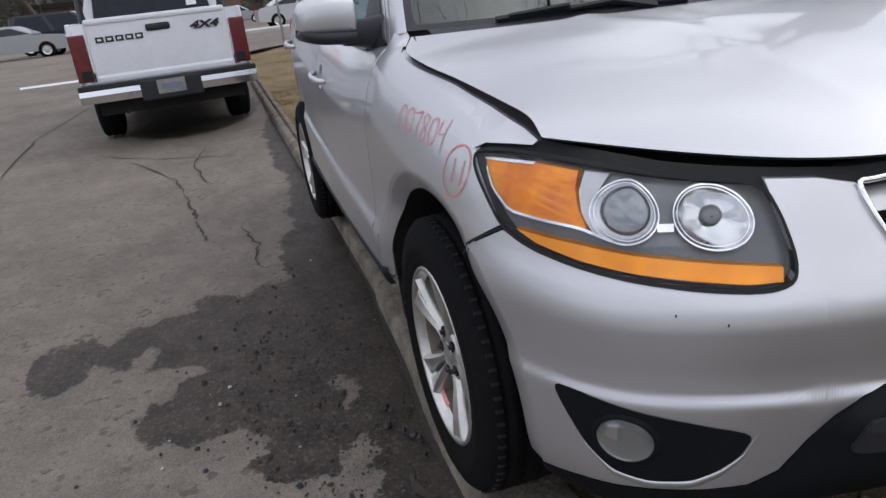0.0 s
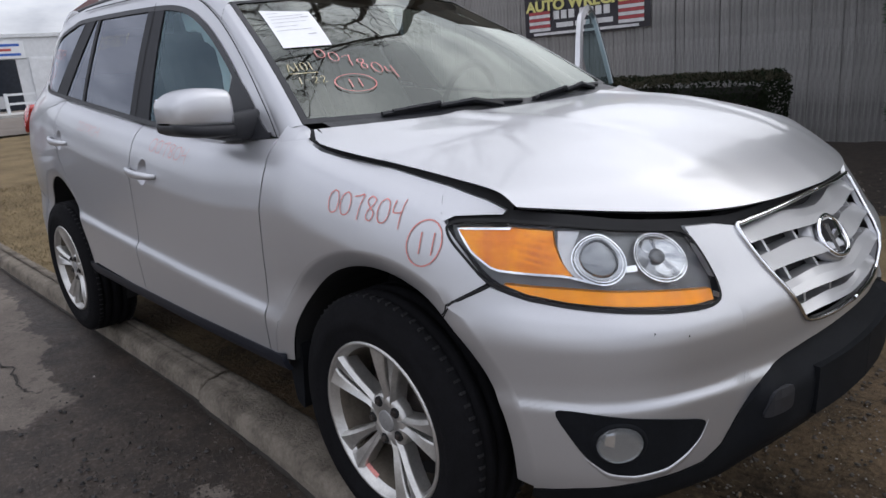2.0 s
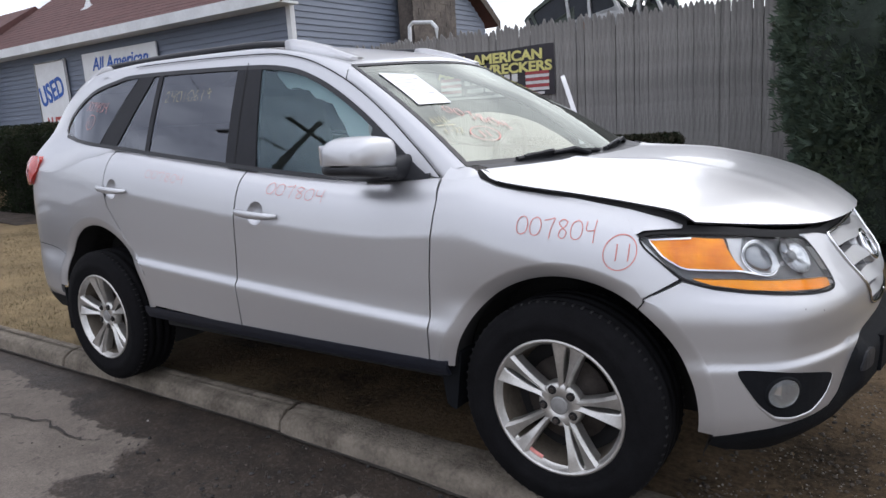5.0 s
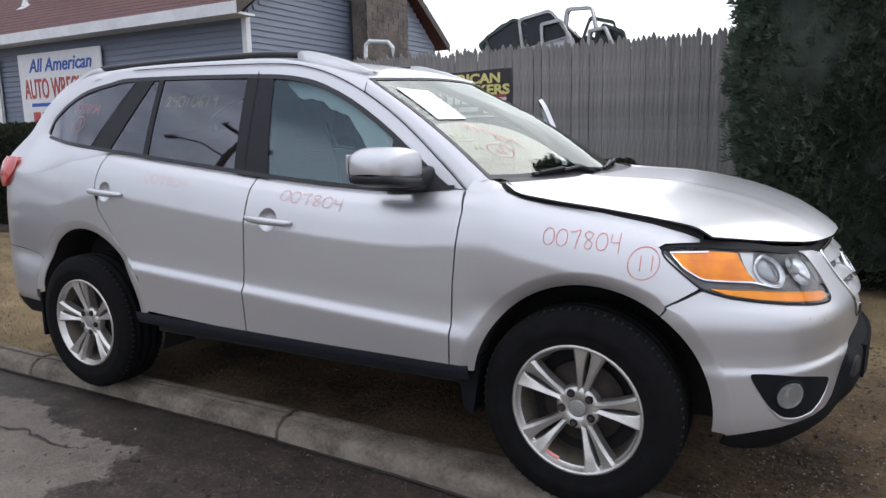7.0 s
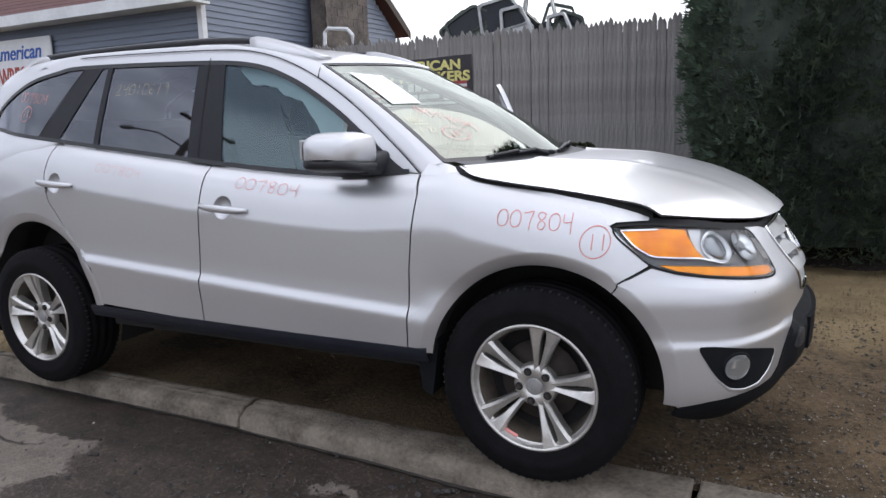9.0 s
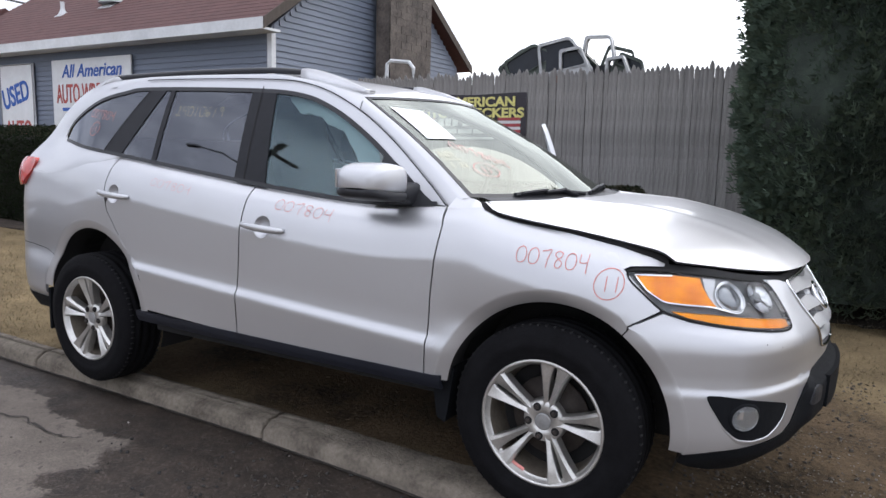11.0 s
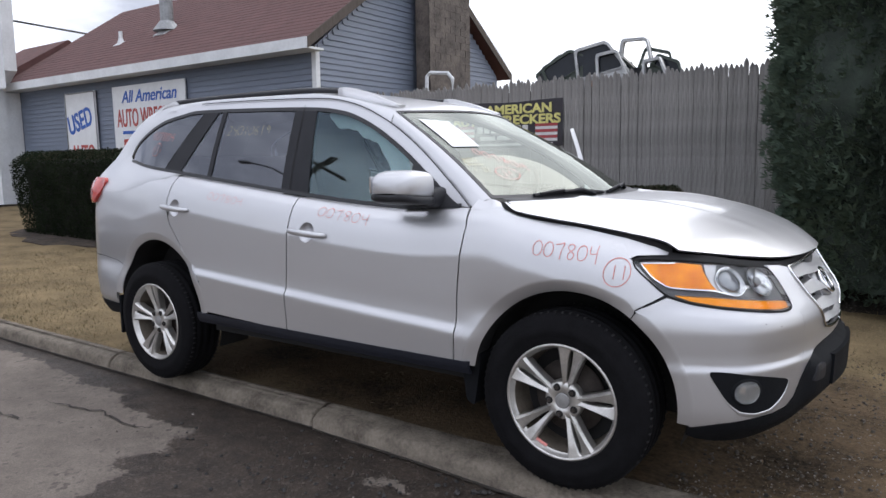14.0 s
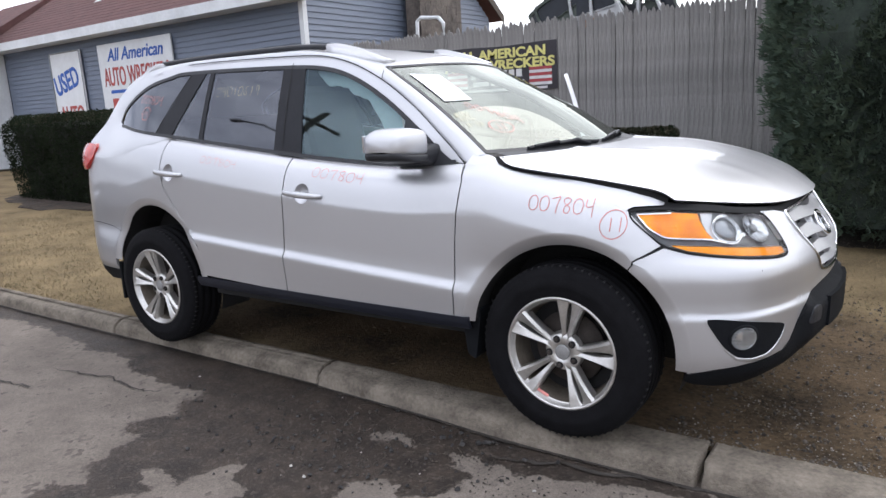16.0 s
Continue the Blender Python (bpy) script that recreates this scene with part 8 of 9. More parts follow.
def scr_surf(u, v, o=0.0):
    return screen(u, v, o + 0.004)


scrawl(m_marker, ws, "007804", scr_surf, 0.103, 0.40, 0.019, 0.065, 0.0024, -0.033, 0.001, 0.25)
scrawl(m_marker, ws, "11", scr_surf, 0.122, 0.19, 0.016, 0.05, 0.0024, 0.0, 0.001)
part("marker_ring", strip(circle((0.140, 0.217), 0.041, 0.055, 30), scr_surf, 0.0026, 0.001, True), m_marker, ws)
scrawl(m_marker_y, ws, "A101", scr_surf, 0.027, 0.322, 0.0115, 0.055, 0.0016, 0.0, 0.001)
scrawl(m_marker_y, ws, "1-22", scr_surf, 0.032, 0.235, 0.0125, 0.042, 0.0016, 0.0, 0.001)
part("marker_line", strip(resample([(0.026, 0.306), (0.082, 0.302)], 8), scr_surf, 0.004, 0.001), m_marker_y, ws)
sheet_rows = [[(lerp(lerp(0.047, 0.155, i / 10), lerp(0.056, 0.182, i / 10), j / 8), lerp(lerp(0.50, 0.875, j / 8), lerp(0.49, 0.825, j / 8), i / 10)) for i in range(11)] for j in range(9)]
ppr = part("paper_form", sheet(sheet_rows, lambda u, v, o=0.0: screen(u, v, o + 0.004), 0.0, 0.0), m_paper, ws, "white printed paper form stuck on the screen")
for k, (w0, w1, v) in enumerate(((0.068, 0.10, 0.83), (0.145, 0.165, 0.77), (0.066, 0.155, 0.795), (0.066, 0.14, 0.765), (0.064, 0.15, 0.73), (0.062, 0.12, 0.69), (0.060, 0.145, 0.65), (0.125, 0.145, 0.60))):
    part("print_line", strip(resample([(w0, v), (w1, v)], 6), lambda u, vv, o=0.0: screen(u, vv, o + 0.005), 0.010 if k in (1, 7) else 0.004, 0.0), m_ink, ppr)

# the cabin and the bonnet's top draw in on the driver's side
away = {open_door} | set(open_door.children_recursive)
for ob in car.children_recursive:
    if ob.type != "MESH" or ob in away or ob.data.users > 1:
        continue
    for v in ob.data.vertices:
        d = v.co.y - YC
        if d > 0:
            high = curve([(0.98, 0.0), (1.13, 0.12), (1.30, 0.20), (1.54, 0.315), (1.75, 0.33)], v.co.z) if v.co.z > 0.98 else 0.0
            v.co.y = YC + d * (1 - max(high, 0.075 * smooth01((v.co.x - 0.30) / 0.3)))


# ---------- the white pickup by the kerb ----------
def road_z(x):
    return ROAD_Z + rise(x)


TX, TY = -7.2, -0.93
truck = thing("pickup_truck", (TX, TY, road_z(-8.7) + 0.02), "white pickup truck with a chrome step bumper parked by the kerb", "pickup", turn=4)
hw = 0.93


def tp(name, bm, material, parent=None, label="", smooth=False):
    return part(name, bm, material, parent or truck, label, smooth)


# local: tail at x = 0, nose towards -x, kerb side +y
for sg in (-1, 1):
    prof = [(-2.0, 0.62), (-1.55, 0.62), (-1.5, 0.80), (-1.36, 0.96), (-1.15, 1.03), (-0.94, 0.96), (-0.80, 0.80), (-0.76, 0.62), (-0.03, 0.62), (-0.03, 1.36), (-2.0, 1.38)]
    bm = prism(bmesh.new(), prof, 1, sg * (hw - 0.05) if sg > 0 else -hw, hw if sg > 0 else -(hw - 0.05))
    bmesh.ops.bevel(bm, geom=bm.edges[:], offset=0.012, segments=1, affect="EDGES")
    tp("bed_side", bm, m_truck)
    lamp_t = tp("tail_lamp", box(bmesh.new(), (-0.06, sg * (hw + 0.004) - (0.17 if sg > 0 else 0), 0.74), (0.016, sg * (hw + 0.004) + (0 if sg > 0 else 0.17), 1.24), 0.015), m_red_dark, label="tall red tail lamp")
    tp("reversing_lamp", box(bmesh.new(), (0.0, sg * (hw - 0.10) - 0.055, 0.76), (0.022, sg * (hw - 0.10) + 0.055, 0.86), 0.006), m_void, lamp_t)
gate = tp("tailgate", box(bmesh.new(), (-0.06, -0.75, 0.70), (0.005, 0.75, 1.37), 0.02), m_truck)
tp("tailgate_roll", box(bmesh.new(), (-0.05, -0.74, 0.705), (0.016, 0.74, 0.80), 0.03), m_truck, gate)
tp("tailgate_top", box(bmesh.new(), (-0.06, -0.74, 1.325), (0.018, 0.74, 1.385), 0.02), m_truck, gate)
tp("tailgate_handle", box(bmesh.new(), (-0.01, -0.13, 1.20), (0.02, 0.13, 1.275), 0.025), m_trim, gate)
letters("lettering", "4X4", 0.085, 0.012, 0.50, 1.165, m_trim, gate, 0.33, 0.25, 0.05, facing=90)
for k in range(5):
    tp("badge_bar", boxed((0.004, -0.66 + 0.102 * k, 1.135), (0.011, -0.578 + 0.102 * k, 1.195)), m_trim, gate)
    tp("badge_inset", boxed((0.0112, -0.642 + 0.102 * k, 1.153), (0.0125, -0.600 + 0.102 * k, 1.177)), m_truck, gate)
tp("bed_floor", boxed((-2.0, -0.88, 0.62), (-0.06, 0.88, 0.68)), m_truck)
bmp = tp("step_bumper", prism(bmesh.new(), [(0.0, 0.50), (0.17, 0.52), (0.19, 0.60), (0.18, 0.66), (0.0, 0.66)], 1, -0.95, 0.95), m_chrome, label="dented chrome step bumper")
tp("bumper_top", box(bmesh.new(), (-0.02, -0.95, 0.655), (0.195, 0.95, 0.715), 0.012), m_trim, bmp)
tp("plate_recess", box(bmesh.new(), (0.10, -0.33, 0.47), (0.2, 0.33, 0.70), 0.02), m_trim, bmp)
tp("plate", boxed((0.2, -0.15, 0.53), (0.207, 0.15, 0.68)), m_metal, bmp)
tp("plate_bar", boxed((0.207, -0.11, 0.575), (0.211, 0.11, 0.635)), m_siding, bmp)
cab = tp("cab", prism(bmesh.new(), rounded([(-2.03, 0.62), (-2.03, 1.36), (-2.16, 1.90), (-3.05, 1.93), (-3.55, 1.40), (-3.6, 0.62)], 0.1, 3), 1, -0.90, 0.90), m_truck, smooth=False)
for v in cab.data.vertices:
    if v.co.z > 1.4:
        v.co.y *= 1 - 0.20 * (v.co.z - 1.4) / 0.53
tp("rear_window", prism(bmesh.new(), [(-0.75, 1.42), (0.75, 1.42), (0.69, 1.82), (-0.69, 1.82)], 0, -2.165, -2.02), m_dark_glass, cab)
tp("window_divider", boxed((-2.17, -0.02, 1.42), (-2.012, 0.02, 1.82)), m_trim, cab)
tp("window_sticker", boxed((-2.015, 0.45, 1.46), (-2.008, 0.58, 1.53)), m_paper, cab)
tp("bonnet", box(bmesh.new(), (-5.3, -0.86, 0.62), (-3.55, 0.86, 1.32), 0.12), m_truck)
rk = tp("ladder_rack", tube(bmesh.new(), [(-1.95, -0.86, 1.36), (-1.95, -0.88, 2.02), (-1.95, 0.88, 2.06), (-1.95, 0.86, 1.36)], 0.028, 6), m_trim)
tp("rack_brace", tube(bmesh.new(), [(-1.95, 0.88, 2.14), (-1.95, 0.88, 1.98), (-1.55, 0.88, 1.38)], 0.025, 6), m_trim, rk)
tp("rack_brace", tube(bmesh.new(), [(-1.95, -0.88, 2.10), (-1.95, -0.88, 1.96), (-1.55, -0.88, 1.38)], 0.025, 6), m_trim, rk)
# near-black box and axle, added to deepen the shade beneath the truck
tp("underbody", boxed((-5.2, -0.80, 0.36), (-0.02, 0.80, 0.64)), m_void)
tp("rear_axle", lathe([(0.001, -0.75), (0.05, -0.74), (0.055, -0.2), (0.14, -0.10), (0.15, 0.0), (0.14, 0.10), (0.055, 0.2), (0.05, 0.74), (0.001, 0.75)], 16), m_void, smooth=True).matrix_basis = pose(-1.15, 0, 0.39)
tp("exhaust", tube(bmesh.new(), [(-0.9, -0.50, 0.36), (-0.02, -0.52, 0.37)], 0.030, 10), m_alloy_in)
for x in (-1.15, -4.6):
    for sg in (-1, 1):
        w = tp("wheel", lathe([(0.22, -0.13), (0.30, -0.145), (0.37, -0.125), (0.395, -0.09), (0.385, -0.03), (0.395, -0.02), (0.395, 0.02), (0.385, 0.03), (0.395, 0.09), (0.37, 0.125), (0.30, 0.145), (0.22, 0.13)], 30), m_rubber, smooth=True)
        w.matrix_basis = pose(x, sg * (hw - 0.15), 0.385)
        part("rim", lathe([(0.22, -0.10), (0.20, -0.09), (0.12, -0.06), (0.001, -0.07)] if sg < 0 else [(0.22, 0.10), (0.20, 0.09), (0.12, 0.06), (0.001, 0.07)], 24), m_metal, w, smooth=True)


# ---------- distant cars ----------
def far_car(at, turn, paint, label, L=4.6, H=1.45, van=False, group=""):
    t = thing("parked_car", at, label, "car", group, turn=turn)
    h2 = L / 2
    low = prism(bmesh.new(), rounded([(-h2, 0.30), (h2, 0.30), (h2, 0.62), (h2 - 0.15, 0.80), (h2 - 1.2, 0.93), (-h2 + 0.6, 0.98), (-h2, 0.85)], 0.12, 2), 1, -0.88, 0.88)
    part("body", low, paint, t)
    if van:
        pr = [(-h2 + 0.05, 0.95), (-h2 + 0.25, H - 0.05), (-h2 + 0.6, H), (h2 - 1.9, H), (h2 - 0.9, 0.93)]
    else:
        pr = [(-h2 + 0.45, 0.96), (-h2 + 1.15, H - 0.03), (-h2 + 1.6, H), (h2 - 2.0, H - 0.02), (h2 - 1.2, 0.93)]
    cabn = prism(bmesh.new(), rounded(pr, 0.15, 2), 1, -0.80, 0.80)
    for v in cabn.verts:
        if v.co.z > 1.0:
            v.co.y *= 0.86
    part("cabin", cabn, paint, t)
    c = (sum(p[0] for p in pr) / len(pr), sum(p[1] for p in pr) / len(pr))
    for x0, x1 in ((0.0, 0.47), (0.53, 1.0)):
        lo_x = lambda u: lerp(pr[0][0] + 0.25, pr[-1][0] - 0.2, u)
        hi_x = lambda u: lerp(pr[1][0] + 0.3, pr[-2][0] - 0.05, u)
        for sg in (-1, 1):
            g = bmesh.new()
            zt = H - 0.10
            q = [(lo_x(x0), sg * 0.812, 0.99), (lo_x(x1), sg * 0.812, 0.99), (hi_x(x1), sg * 0.712, zt), (hi_x(x0), sg * 0.712, zt)]
            vs = [g.verts.new(p) for p in q] + [g.verts.new((p[0], p[1] - sg * 0.02, p[2])) for p in q]
            g.faces.new(vs[:4])
            g.faces.new(vs[7:3:-1])
            for k in range(4):
                g.faces.new((vs[k], vs[(k + 1) % 4], vs[4 + (k + 1) % 4], vs[4 + k]))
            bmesh.ops.recalc_face_normals(g, faces=g.faces[:])
            part("side_window", g, m_dark_glass, t)
    for x in (-h2 + 0.85, h2 - 0.9):
        for sg in (-1, 1):
            w = part("wheel", lathe([(0.19, -0.11), (0.30, -0.11), (0.33, -0.07), (0.33, 0.07), (0.30, 0.11), (0.19, 0.11)], 20), m_rubber, t, smooth=True)
            w.matrix_basis = pose(x, sg * 0.80, 0.325)
            part("rim", lathe([(0.19, sg * 0.10), (0.15, sg * 0.08), (0.001, sg * 0.085)], 16), m_alloy, w)
    for sg in (-1, 1):
        part("head_lamp", box(bmesh.new(), (h2 - 0.12, sg * 0.7 - 0.14, 0.62), (h2 + 0.005, sg * 0.7 + 0.14, 0.76), 0.02), m_chrome, t)
        part("tail_lamp", box(bmesh.new(), (-h2 - 0.005, sg * 0.72 - 0.12, 0.70), (-h2 + 0.1, sg * 0.72 + 0.12, 0.9), 0.02), m_red_lens, t)
    return t


m_grey_car = mat("grey_car_paint", (0.31, 0.32, 0.335), 0.35, 0.4, coat=0.5)
m_pale_car = mat("pale_car_paint", (0.50, 0.51, 0.53), 0.35, 0.3, coat=0.5)
m_dark_car = mat("dark_car_paint", (0.02, 0.023, 0.032), 0.25, 0.2, coat=0.6)
far_car((-32.0, -8.15, road_z(-32) - 0.05), 88, m_grey_car, "pale silver saloon car across the side street", 4.7, 1.36)
far_car((-33.5, 4.1, road_z(-33.5) - 0.05), 92, m_pale_car, "older silver saloon car standing in the side street", 4.7, 1.38)
far_car((-36.0, -6.6, road_z(-36)), 85, m_dark_car, "dark blue parked sport utility car", 4.8, 1.75, True)
far_car((-55.0, 7.0, road_z(-55)), 78, m_truck, "white saloon car beyond the side street", 4.7, 1.42)
far_car((-33.0, 13.2, road_z(-33)), 60, m_dark_car, "dark car parked by the white shop", 4.5, 1.45)
far_car((-62.0, 2.0, road_z(-55)), 85, m_grey_car, "silver car far down the street", 4.6, 1.45)

# ---------- stop sign ----------
stop = thing("stop_sign", (-17.7, 1.36, lawn_z(-17.7, 1.36) - 0.02), "red octagonal stop sign on a steel post", "road sign")
part("post", box(bmesh.new(), (-0.03, -0.03, 0), (0.03, 0.03, 2.15)), m_metal, stop)
oc = [(0.38 / math.cos(math.pi / 8) * math.cos(math.pi / 8 + k * math.pi / 4), 2.32 + 0.38 / math.cos(math.pi / 8) * math.sin(math.pi / 8 + k * math.pi / 4)) for k in range(8)]
part("plate", prism(bmesh.new(), oc, 0, 0.032, 0.037), m_stop, stop)
rim_b = bmesh.new()
grid(rim_b, [[(0.040, p[0] * s, 2.32 + (p[1] - 2.32) * s) for p in oc + oc[:1]] for s in (0.985, 0.945)])
part("border", rim_b, m_bwhite, stop)
letters("lettering", "STOP", 0.25, 0.042, 0, 2.195, m_bwhite, stop, 0.62, 0, 0.01, facing=90)

# ---------- the white shop and what stands before it ----------
shop = thing("white_shop", (-40, 10.5, road_z(-40)), "flat-roofed white rendered shop across the side street", "building")
part("wall", boxed((-8, -4.2, -0.2), (0, 9.0, 3.55)), m_far_wall, shop)
part("parapet", box(bmesh.new(), (-8.1, -4.3, 3.55), (0.1, 9.1, 3.75), 0.03), m_far_wall, shop)
for y0, y1, z0, z1 in ((2.15, 3.0, 1.35, 2.35), (5.0, 6.5, 1.2, 2.5)):
    wf = part("window", box(bmesh.new(), (-0.05, y0, z0), (0.03, y1, z1), 0.01), m_white, shop)
    part("pane", boxed((0.03, y0 + 0.06, z0 + 0.06), (0.04, y1 - 0.06, z1 - 0.06)), m_dark_glass, wf)
dr = part("door", box(bmesh.new(), (-0.05, -2.9, 0.0), (0.04, -1.7, 2.5), 0.01), m_dark_glass, shop)
part("shutter", boxed((0.0, -1.1, 0.0), (0.05, 1.4, 2.6)), m_white, shop)
for k in range(12):
    part("shutter_slat", boxed((0.05, -1.08, 0.05 + k * 0.21), (0.065, 1.38, 0.23 + k * 0.21)), m_white, shop)
sb = part("sign_panel", box(bmesh.new(), (0.0, -3.6, 2.55), (0.08, -1.2, 3.4), 0.01), m_board, shop)
for k in range(3):
    part("sign_bar", boxed((0.08, -3.4, 2.68 + 0.23 * k), (0.09, -1.4 - 0.4 * (k % 2), 2.80 + 0.23 * k)), m_blue if k != 1 else m_red, sb)
flag = thing("feather_flag", (-29.0, 9.0, road_z(-29) ), "tall red feather flag on a pole", "flag")
part("pole", tube(bmesh.new(), [(0, 0, 0), (0, 0, 2.2), (0, 0.15, 2.9)], 0.02, 6), m_metal, flag)
bm = bmesh.new()
grid(bm, [[(0.04 * math.sin(j * 0.8), 0.02 + i * 0.14 + (0.12 if j > 6 else 0) * (j - 6) * 0.3, 0.35 + j * 0.27) for i in range(5)] for j in range(10)])
part("cloth", bm, m_bred, flag)
for k in range(6):
    part("flag_bar", boxed((0.05, 0.2, 0.6 + k * 0.3), (0.055, 0.42, 0.8 + k * 0.3)), m_bwhite, flag)
rail = thing("white_railing", (-28.5, 9.5, road_z(-28.5)), "low white post and rail beside the side street", "railing")
for k in range(7):
    part("post", boxed((-0.05, -4 + k * 1.6 - 0.05, -0.05), (0.05, -4 + k * 1.6 + 0.05, 0.85)), m_white, rail)
for z in (0.42, 0.75):
    part("rail", boxed((-0.03, -4.0, z), (0.03, 5.6, z + 0.08)), m_white, rail)
walkw = bmesh.new()
grid(walkw, [[(-27.5 + 0 * k, -3 + 2 * k, road_z(-27.5) + 0.10), (-31, -3 + 2 * k, road_z(-31) + 0.10), (-31, -3 + 2 * k, road_z(-31) - 0.02)] for k in range(16)])
grid(walkw, [[(-27.5, -3 + 2 * k, road_z(-27.5) - 0.02), (-27.5, -3 + 2 * k, road_z(-27.5) + 0.10)] for k in range(16)])
tagged(mesh_ob("pavement", walkw, mat("pale_concrete", (0.42, 0.41, 0.39), 0.9, var=0.2, scale=2)), "pale concrete pavement across the side street", "pavement", kind="structure")
ln = bmesh.new()
grid(ln, [[(-17.5, -2.2 - 0.9 * k, road_z(-17.5) + 0.006), (-17.0, -2.1 - 0.9 * k, road_z(-17.0) + 0.006)] for k in range(4)])
tagged(mesh_ob("road_marking", ln, m_bwhite), "worn white stop line", "road marking", kind="structure")


# ---------- poles, wires and bare trees ----------
def pole(at, h, label, lean=0.0, cans=True):
    t = thing("utility_pole", at, label, "utility pole", "poles")
    part("shaft", tube(bmesh.new(), [(0, 0, -0.1), (0, lean * h * 0.5, h * 0.5), (0, lean * h, h)], 0.16, 9, 0.11), m_wood_pole, t)
    part("crossarm", boxed((-0.06, -1.2 + lean * h, h - 0.9), (0.06, 1.2 + lean * h, h - 0.78)), m_wood_pole, t)
    if cans:
        for s in (-0.45, 0.45):
            bm = bmesh.new()
            bmesh.ops.create_cone(bm, cap_ends=True, segments=14, radius1=0.24, radius2=0.24, depth=0.9, matrix=pose(0.1, s + lean * h, h - 2.1))
            part("transformer", bm, m_metal, t)
    for s in (-1.1, 0, 1.1):
        bm = bmesh.new()
        bmesh.ops.create_cone(bm, cap_ends=True, segments=8, radius1=0.05, radius2=0.04, depth=0.2, matrix=pose(0, s + lean * h, h - 0.68))
        part("insulator", bm, m_white, t)
    return t


pole((-45, 16.3, road_z(-45)), 10.6, "wooden utility pole with transformers", 0.012)
pole((-60, -9, road_z(-55)), 10, "wooden utility pole down the street", 0.0, False)
p3 = pole((-14.3, -10.0, road_z(-14.3)), 11.6, "wooden utility pole with a street lamp across the road", 0.0, False)
part("lamp_arm", tube(bmesh.new(), [(0, 0, 9.2), (-1.2, 0.3, 9.95), (-2.5, 0.5, 10.2)], 0.05, 7), m_metal, p3)
part("lamp_head", box(bmesh.new(), (-3.0, 0.36, 10.1), (-2.4, 0.62, 10.26), 0.06), m_metal, p3)
wires = bmesh.new()
for dy in (-1.1, 0, 1.1):
    pts = [(lerp(-45, -60, k / 12), lerp(16.3 + dy, -9 + dy, k / 12), lerp(10.2, 9.7, k / 12) - 0.9 * math.sin(math.pi * k / 12)) for k in range(13)]
    tube(wires, pts, 0.025, 4)
    pts = [(lerp(-45, -40, k / 12), lerp(16.3 + dy, 60, k / 12), 10.2 - 0.9 * math.sin(math.pi * k / 12)) for k in range(13)]
    tube(wires, pts, 0.025, 4)
tagged(mesh_ob("overhead_wires", wires, m_trim), "sagging overhead wires between the poles", "wires", kind="stuff")


def bare_tree(at, h, seed, label, levels=5, spread=0.55, trunk=0.35, clear=0.3, twigs=0):
    r = random.Random(seed)
    t = thing("bare_tree", at, label, "tree", "bare trees")
    tb, br = bmesh.new(), bmesh.new()

    r2 = random.Random(seed + 100)

    def grow(p, d, L, rad, lev):
        q = p + d * L * 0.5 + Vector((r.uniform(-1, 1), r.uniform(-1, 1), r.uniform(-0.5, 0.5))) * L * 0.06
        e = p + d * L
        tube(tb if lev == levels else br, [p, q, e], rad, 7 if lev >= levels - 1 else (5 if lev > 1 else 3), rad * 0.68, cap=False)
        if lev == 0:
            for k in range(twigs):
                w = (d + Vector((r2.uniform(-1, 1), r2.uniform(-1, 1), r2.uniform(-0.6, 0.8))) * 0.9).normalized()
                b = p + d * L * r2.uniform(0.3, 1.0)
                tube(br, [b, b + w * L * r2.uniform(0.6, 1.2)], rad * 0.7, 3, rad * 0.35, cap=False)
            return
        for k in range(r.choice((2, 3, 3)) if lev > 1 else 3):
            a = r.uniform(0, 6.283)
            side = d.cross(Vector((math.cos(a), math.sin(a), 0.3))).normalized()
            nd = (d * (1 - spread * r.uniform(0.3, 0.8)) + side * spread * r.uniform(0.6, 1.25) + Vector((0, 0, 0.12))).normalized()
            grow(p + d * L * (1.0 if k < 2 else r.uniform(0.5, 0.9)), nd, L * r.uniform(0.62, 0.82), rad * r.uniform(0.5, 0.68), lev - 1)
    grow(Vector((0, 0, -0.1)), Vector((0, 0, 1)), h * clear, trunk, levels)
    part("trunk", tb, m_bark, t, smooth=True)
    tagged(part("crown", br, m_bark, t), kind="stuff")
    return t


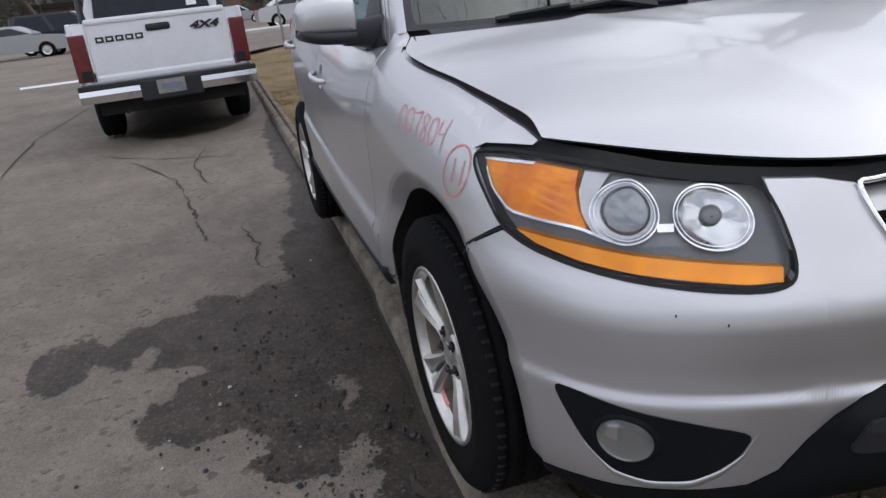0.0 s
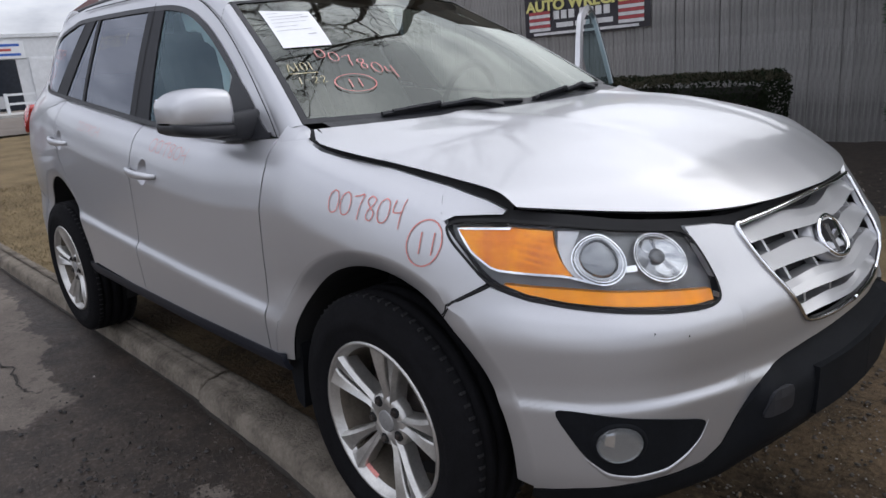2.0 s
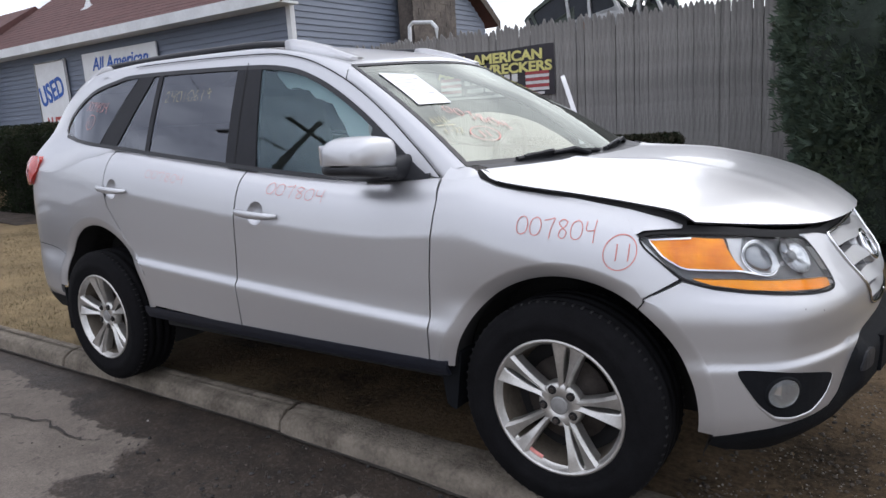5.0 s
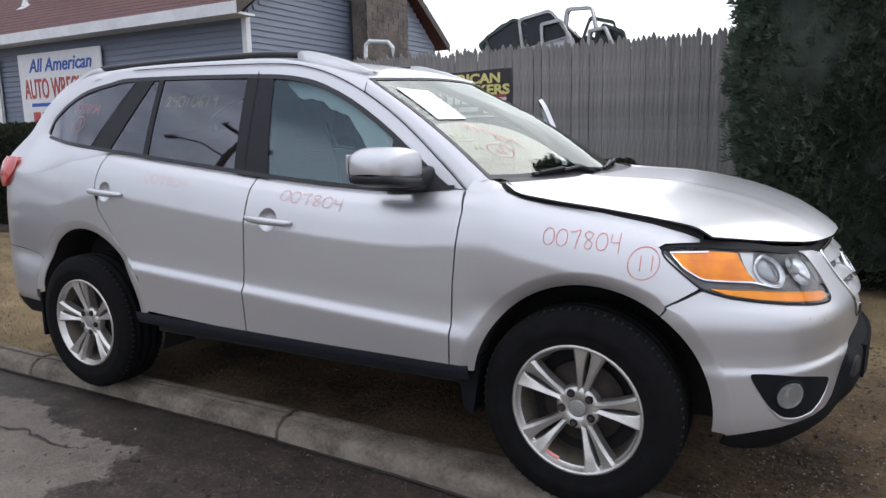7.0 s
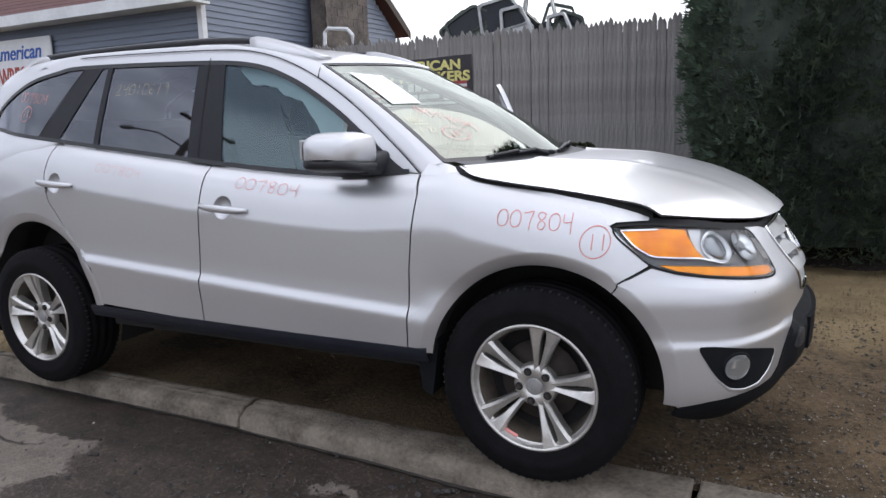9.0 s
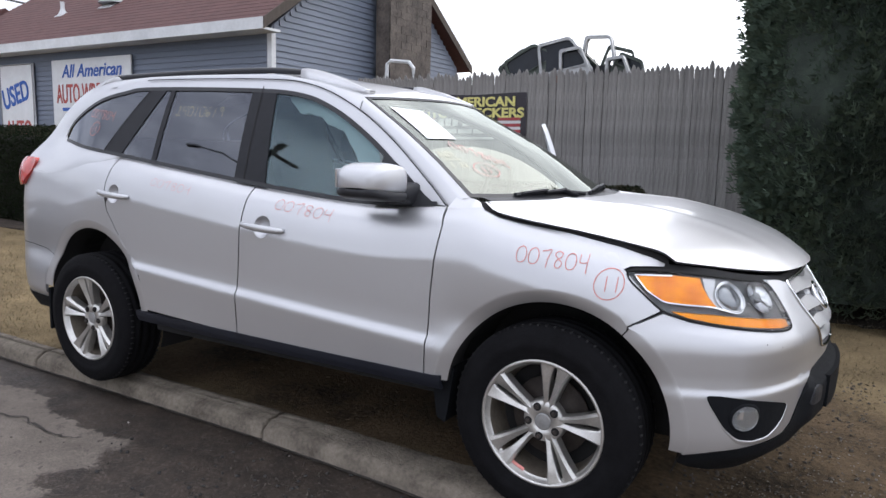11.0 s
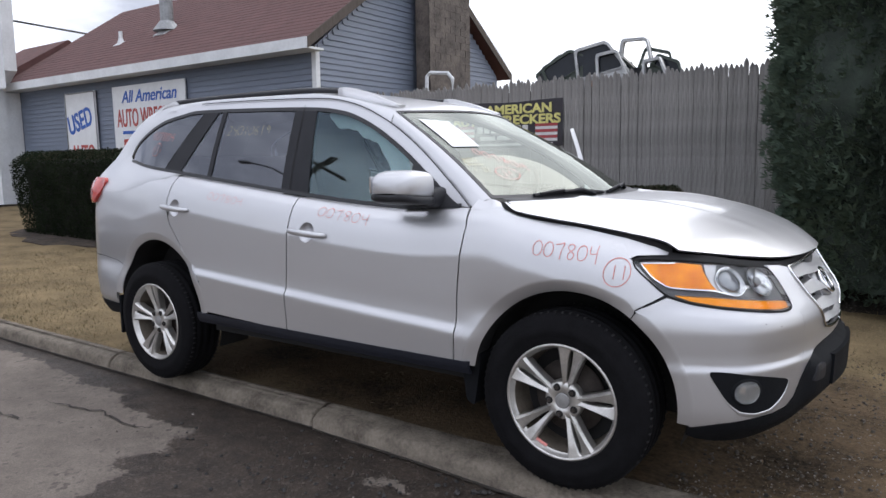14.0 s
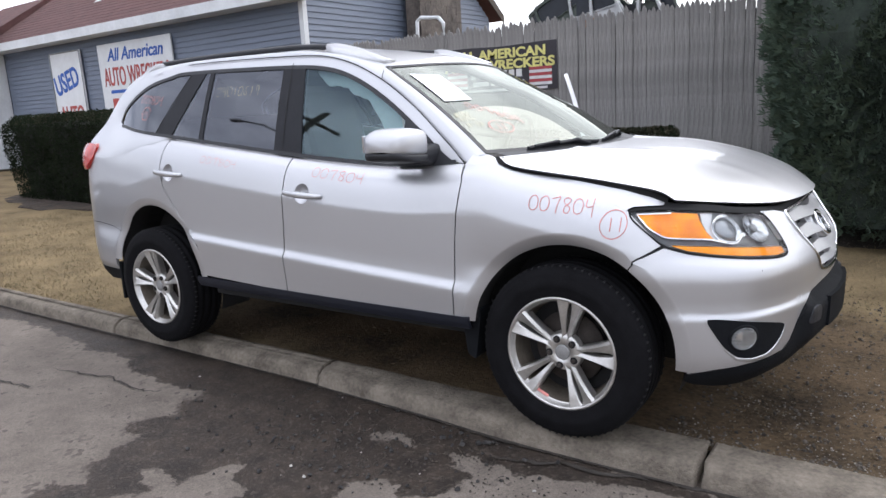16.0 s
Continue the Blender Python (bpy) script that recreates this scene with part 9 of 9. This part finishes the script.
bare_tree((-11.4, 14.0, 0), 26, 5, "tall bare tree behind the shop", 7, 0.62, 0.45, 0.34, 4)
bare_tree((-62, 22, 0.4), 13, 6, "bare tree beyond the side street", 6, 0.6, 0.3, 0.25)
bare_tree((-48, 3.5, 0.4), 11, 7, "bare tree across the side street", 6, 0.6, 0.26, 0.25)
bare_tree((-70, -14, 0.4), 13, 9, "bare tree by the far car park", 6, 0.6, 0.3, 0.28)
bare_tree((-58, 33, 0.4), 12, 10, "bare tree behind the white shop", 6, 0.6, 0.28, 0.25)
bare_tree((11, 8.5, 0), 15, 12, "bare tree beyond the car's nose", 6, 0.62, 0.36, 0.28)

# far woods and low shops closing the view
wr = random.Random(17)
V, F = [], []
for k in range(22000):
    a = wr.uniform(0, 1)
    x, y = -95 + wr.uniform(-12, 8), lerp(-120, 110, a)
    hgt = 4.5 + 7.0 * smooth01((12 - y) / 16) + 3.0 * noise.noise((y * 0.06, 2, 1)) + 1.6 * noise.noise((y * 0.3, 5, 1))
    z = 0.4 + hgt * wr.random() ** 0.55
    s = wr.uniform(0.15, 0.5)
    b0 = len(V)
    for q in range(4):
        V.append((x + wr.uniform(-s, s), y + wr.uniform(-s, s), z + wr.uniform(-s, s)))
    F += [(b0, b0 + 1, b0 + 2), (b0, b0 + 2, b0 + 3), (b0, b0 + 1, b0 + 3)]
tagged(pydata("far_woods", V, F, m_woods), "far winter woods along the horizon", "woods", kind="stuff")
wall_w = bmesh.new()
grid(wall_w, [[(-100, y, 0.2), (-100, y, 4.4 + 6.6 * smooth01((12 - y) / 16) + 3.0 * noise.noise((y * 0.06, 2, 1)) + 1.0 * noise.noise((y * 0.4, 5, 1)))] for y in [-140 + 2 * k for k in range(135)]])
tagged(mesh_ob("backdrop", wall_w, m_woods), "distant dark tree line", "backdrop", kind="structure")
low_shop = thing("low_shop", (-75, -6, 0.5), "low brown shop far down the street", "building")
part("wall", boxed((-6, -9, -0.3), (0, 9, 3.2)), mat("brown_wall", (0.14, 0.09, 0.07), 0.9, var=0.3, scale=0.8), low_shop)
part("roof", boxed((-6.4, -9.4, 3.2), (0.6, 9.4, 3.6)), m_core, low_shop)
for k in range(5):
    part("window", boxed((0.0, -7.5 + 3.2 * k, 0.9), (0.04, -5.5 + 3.2 * k, 2.4)), m_dark_glass, low_shop)
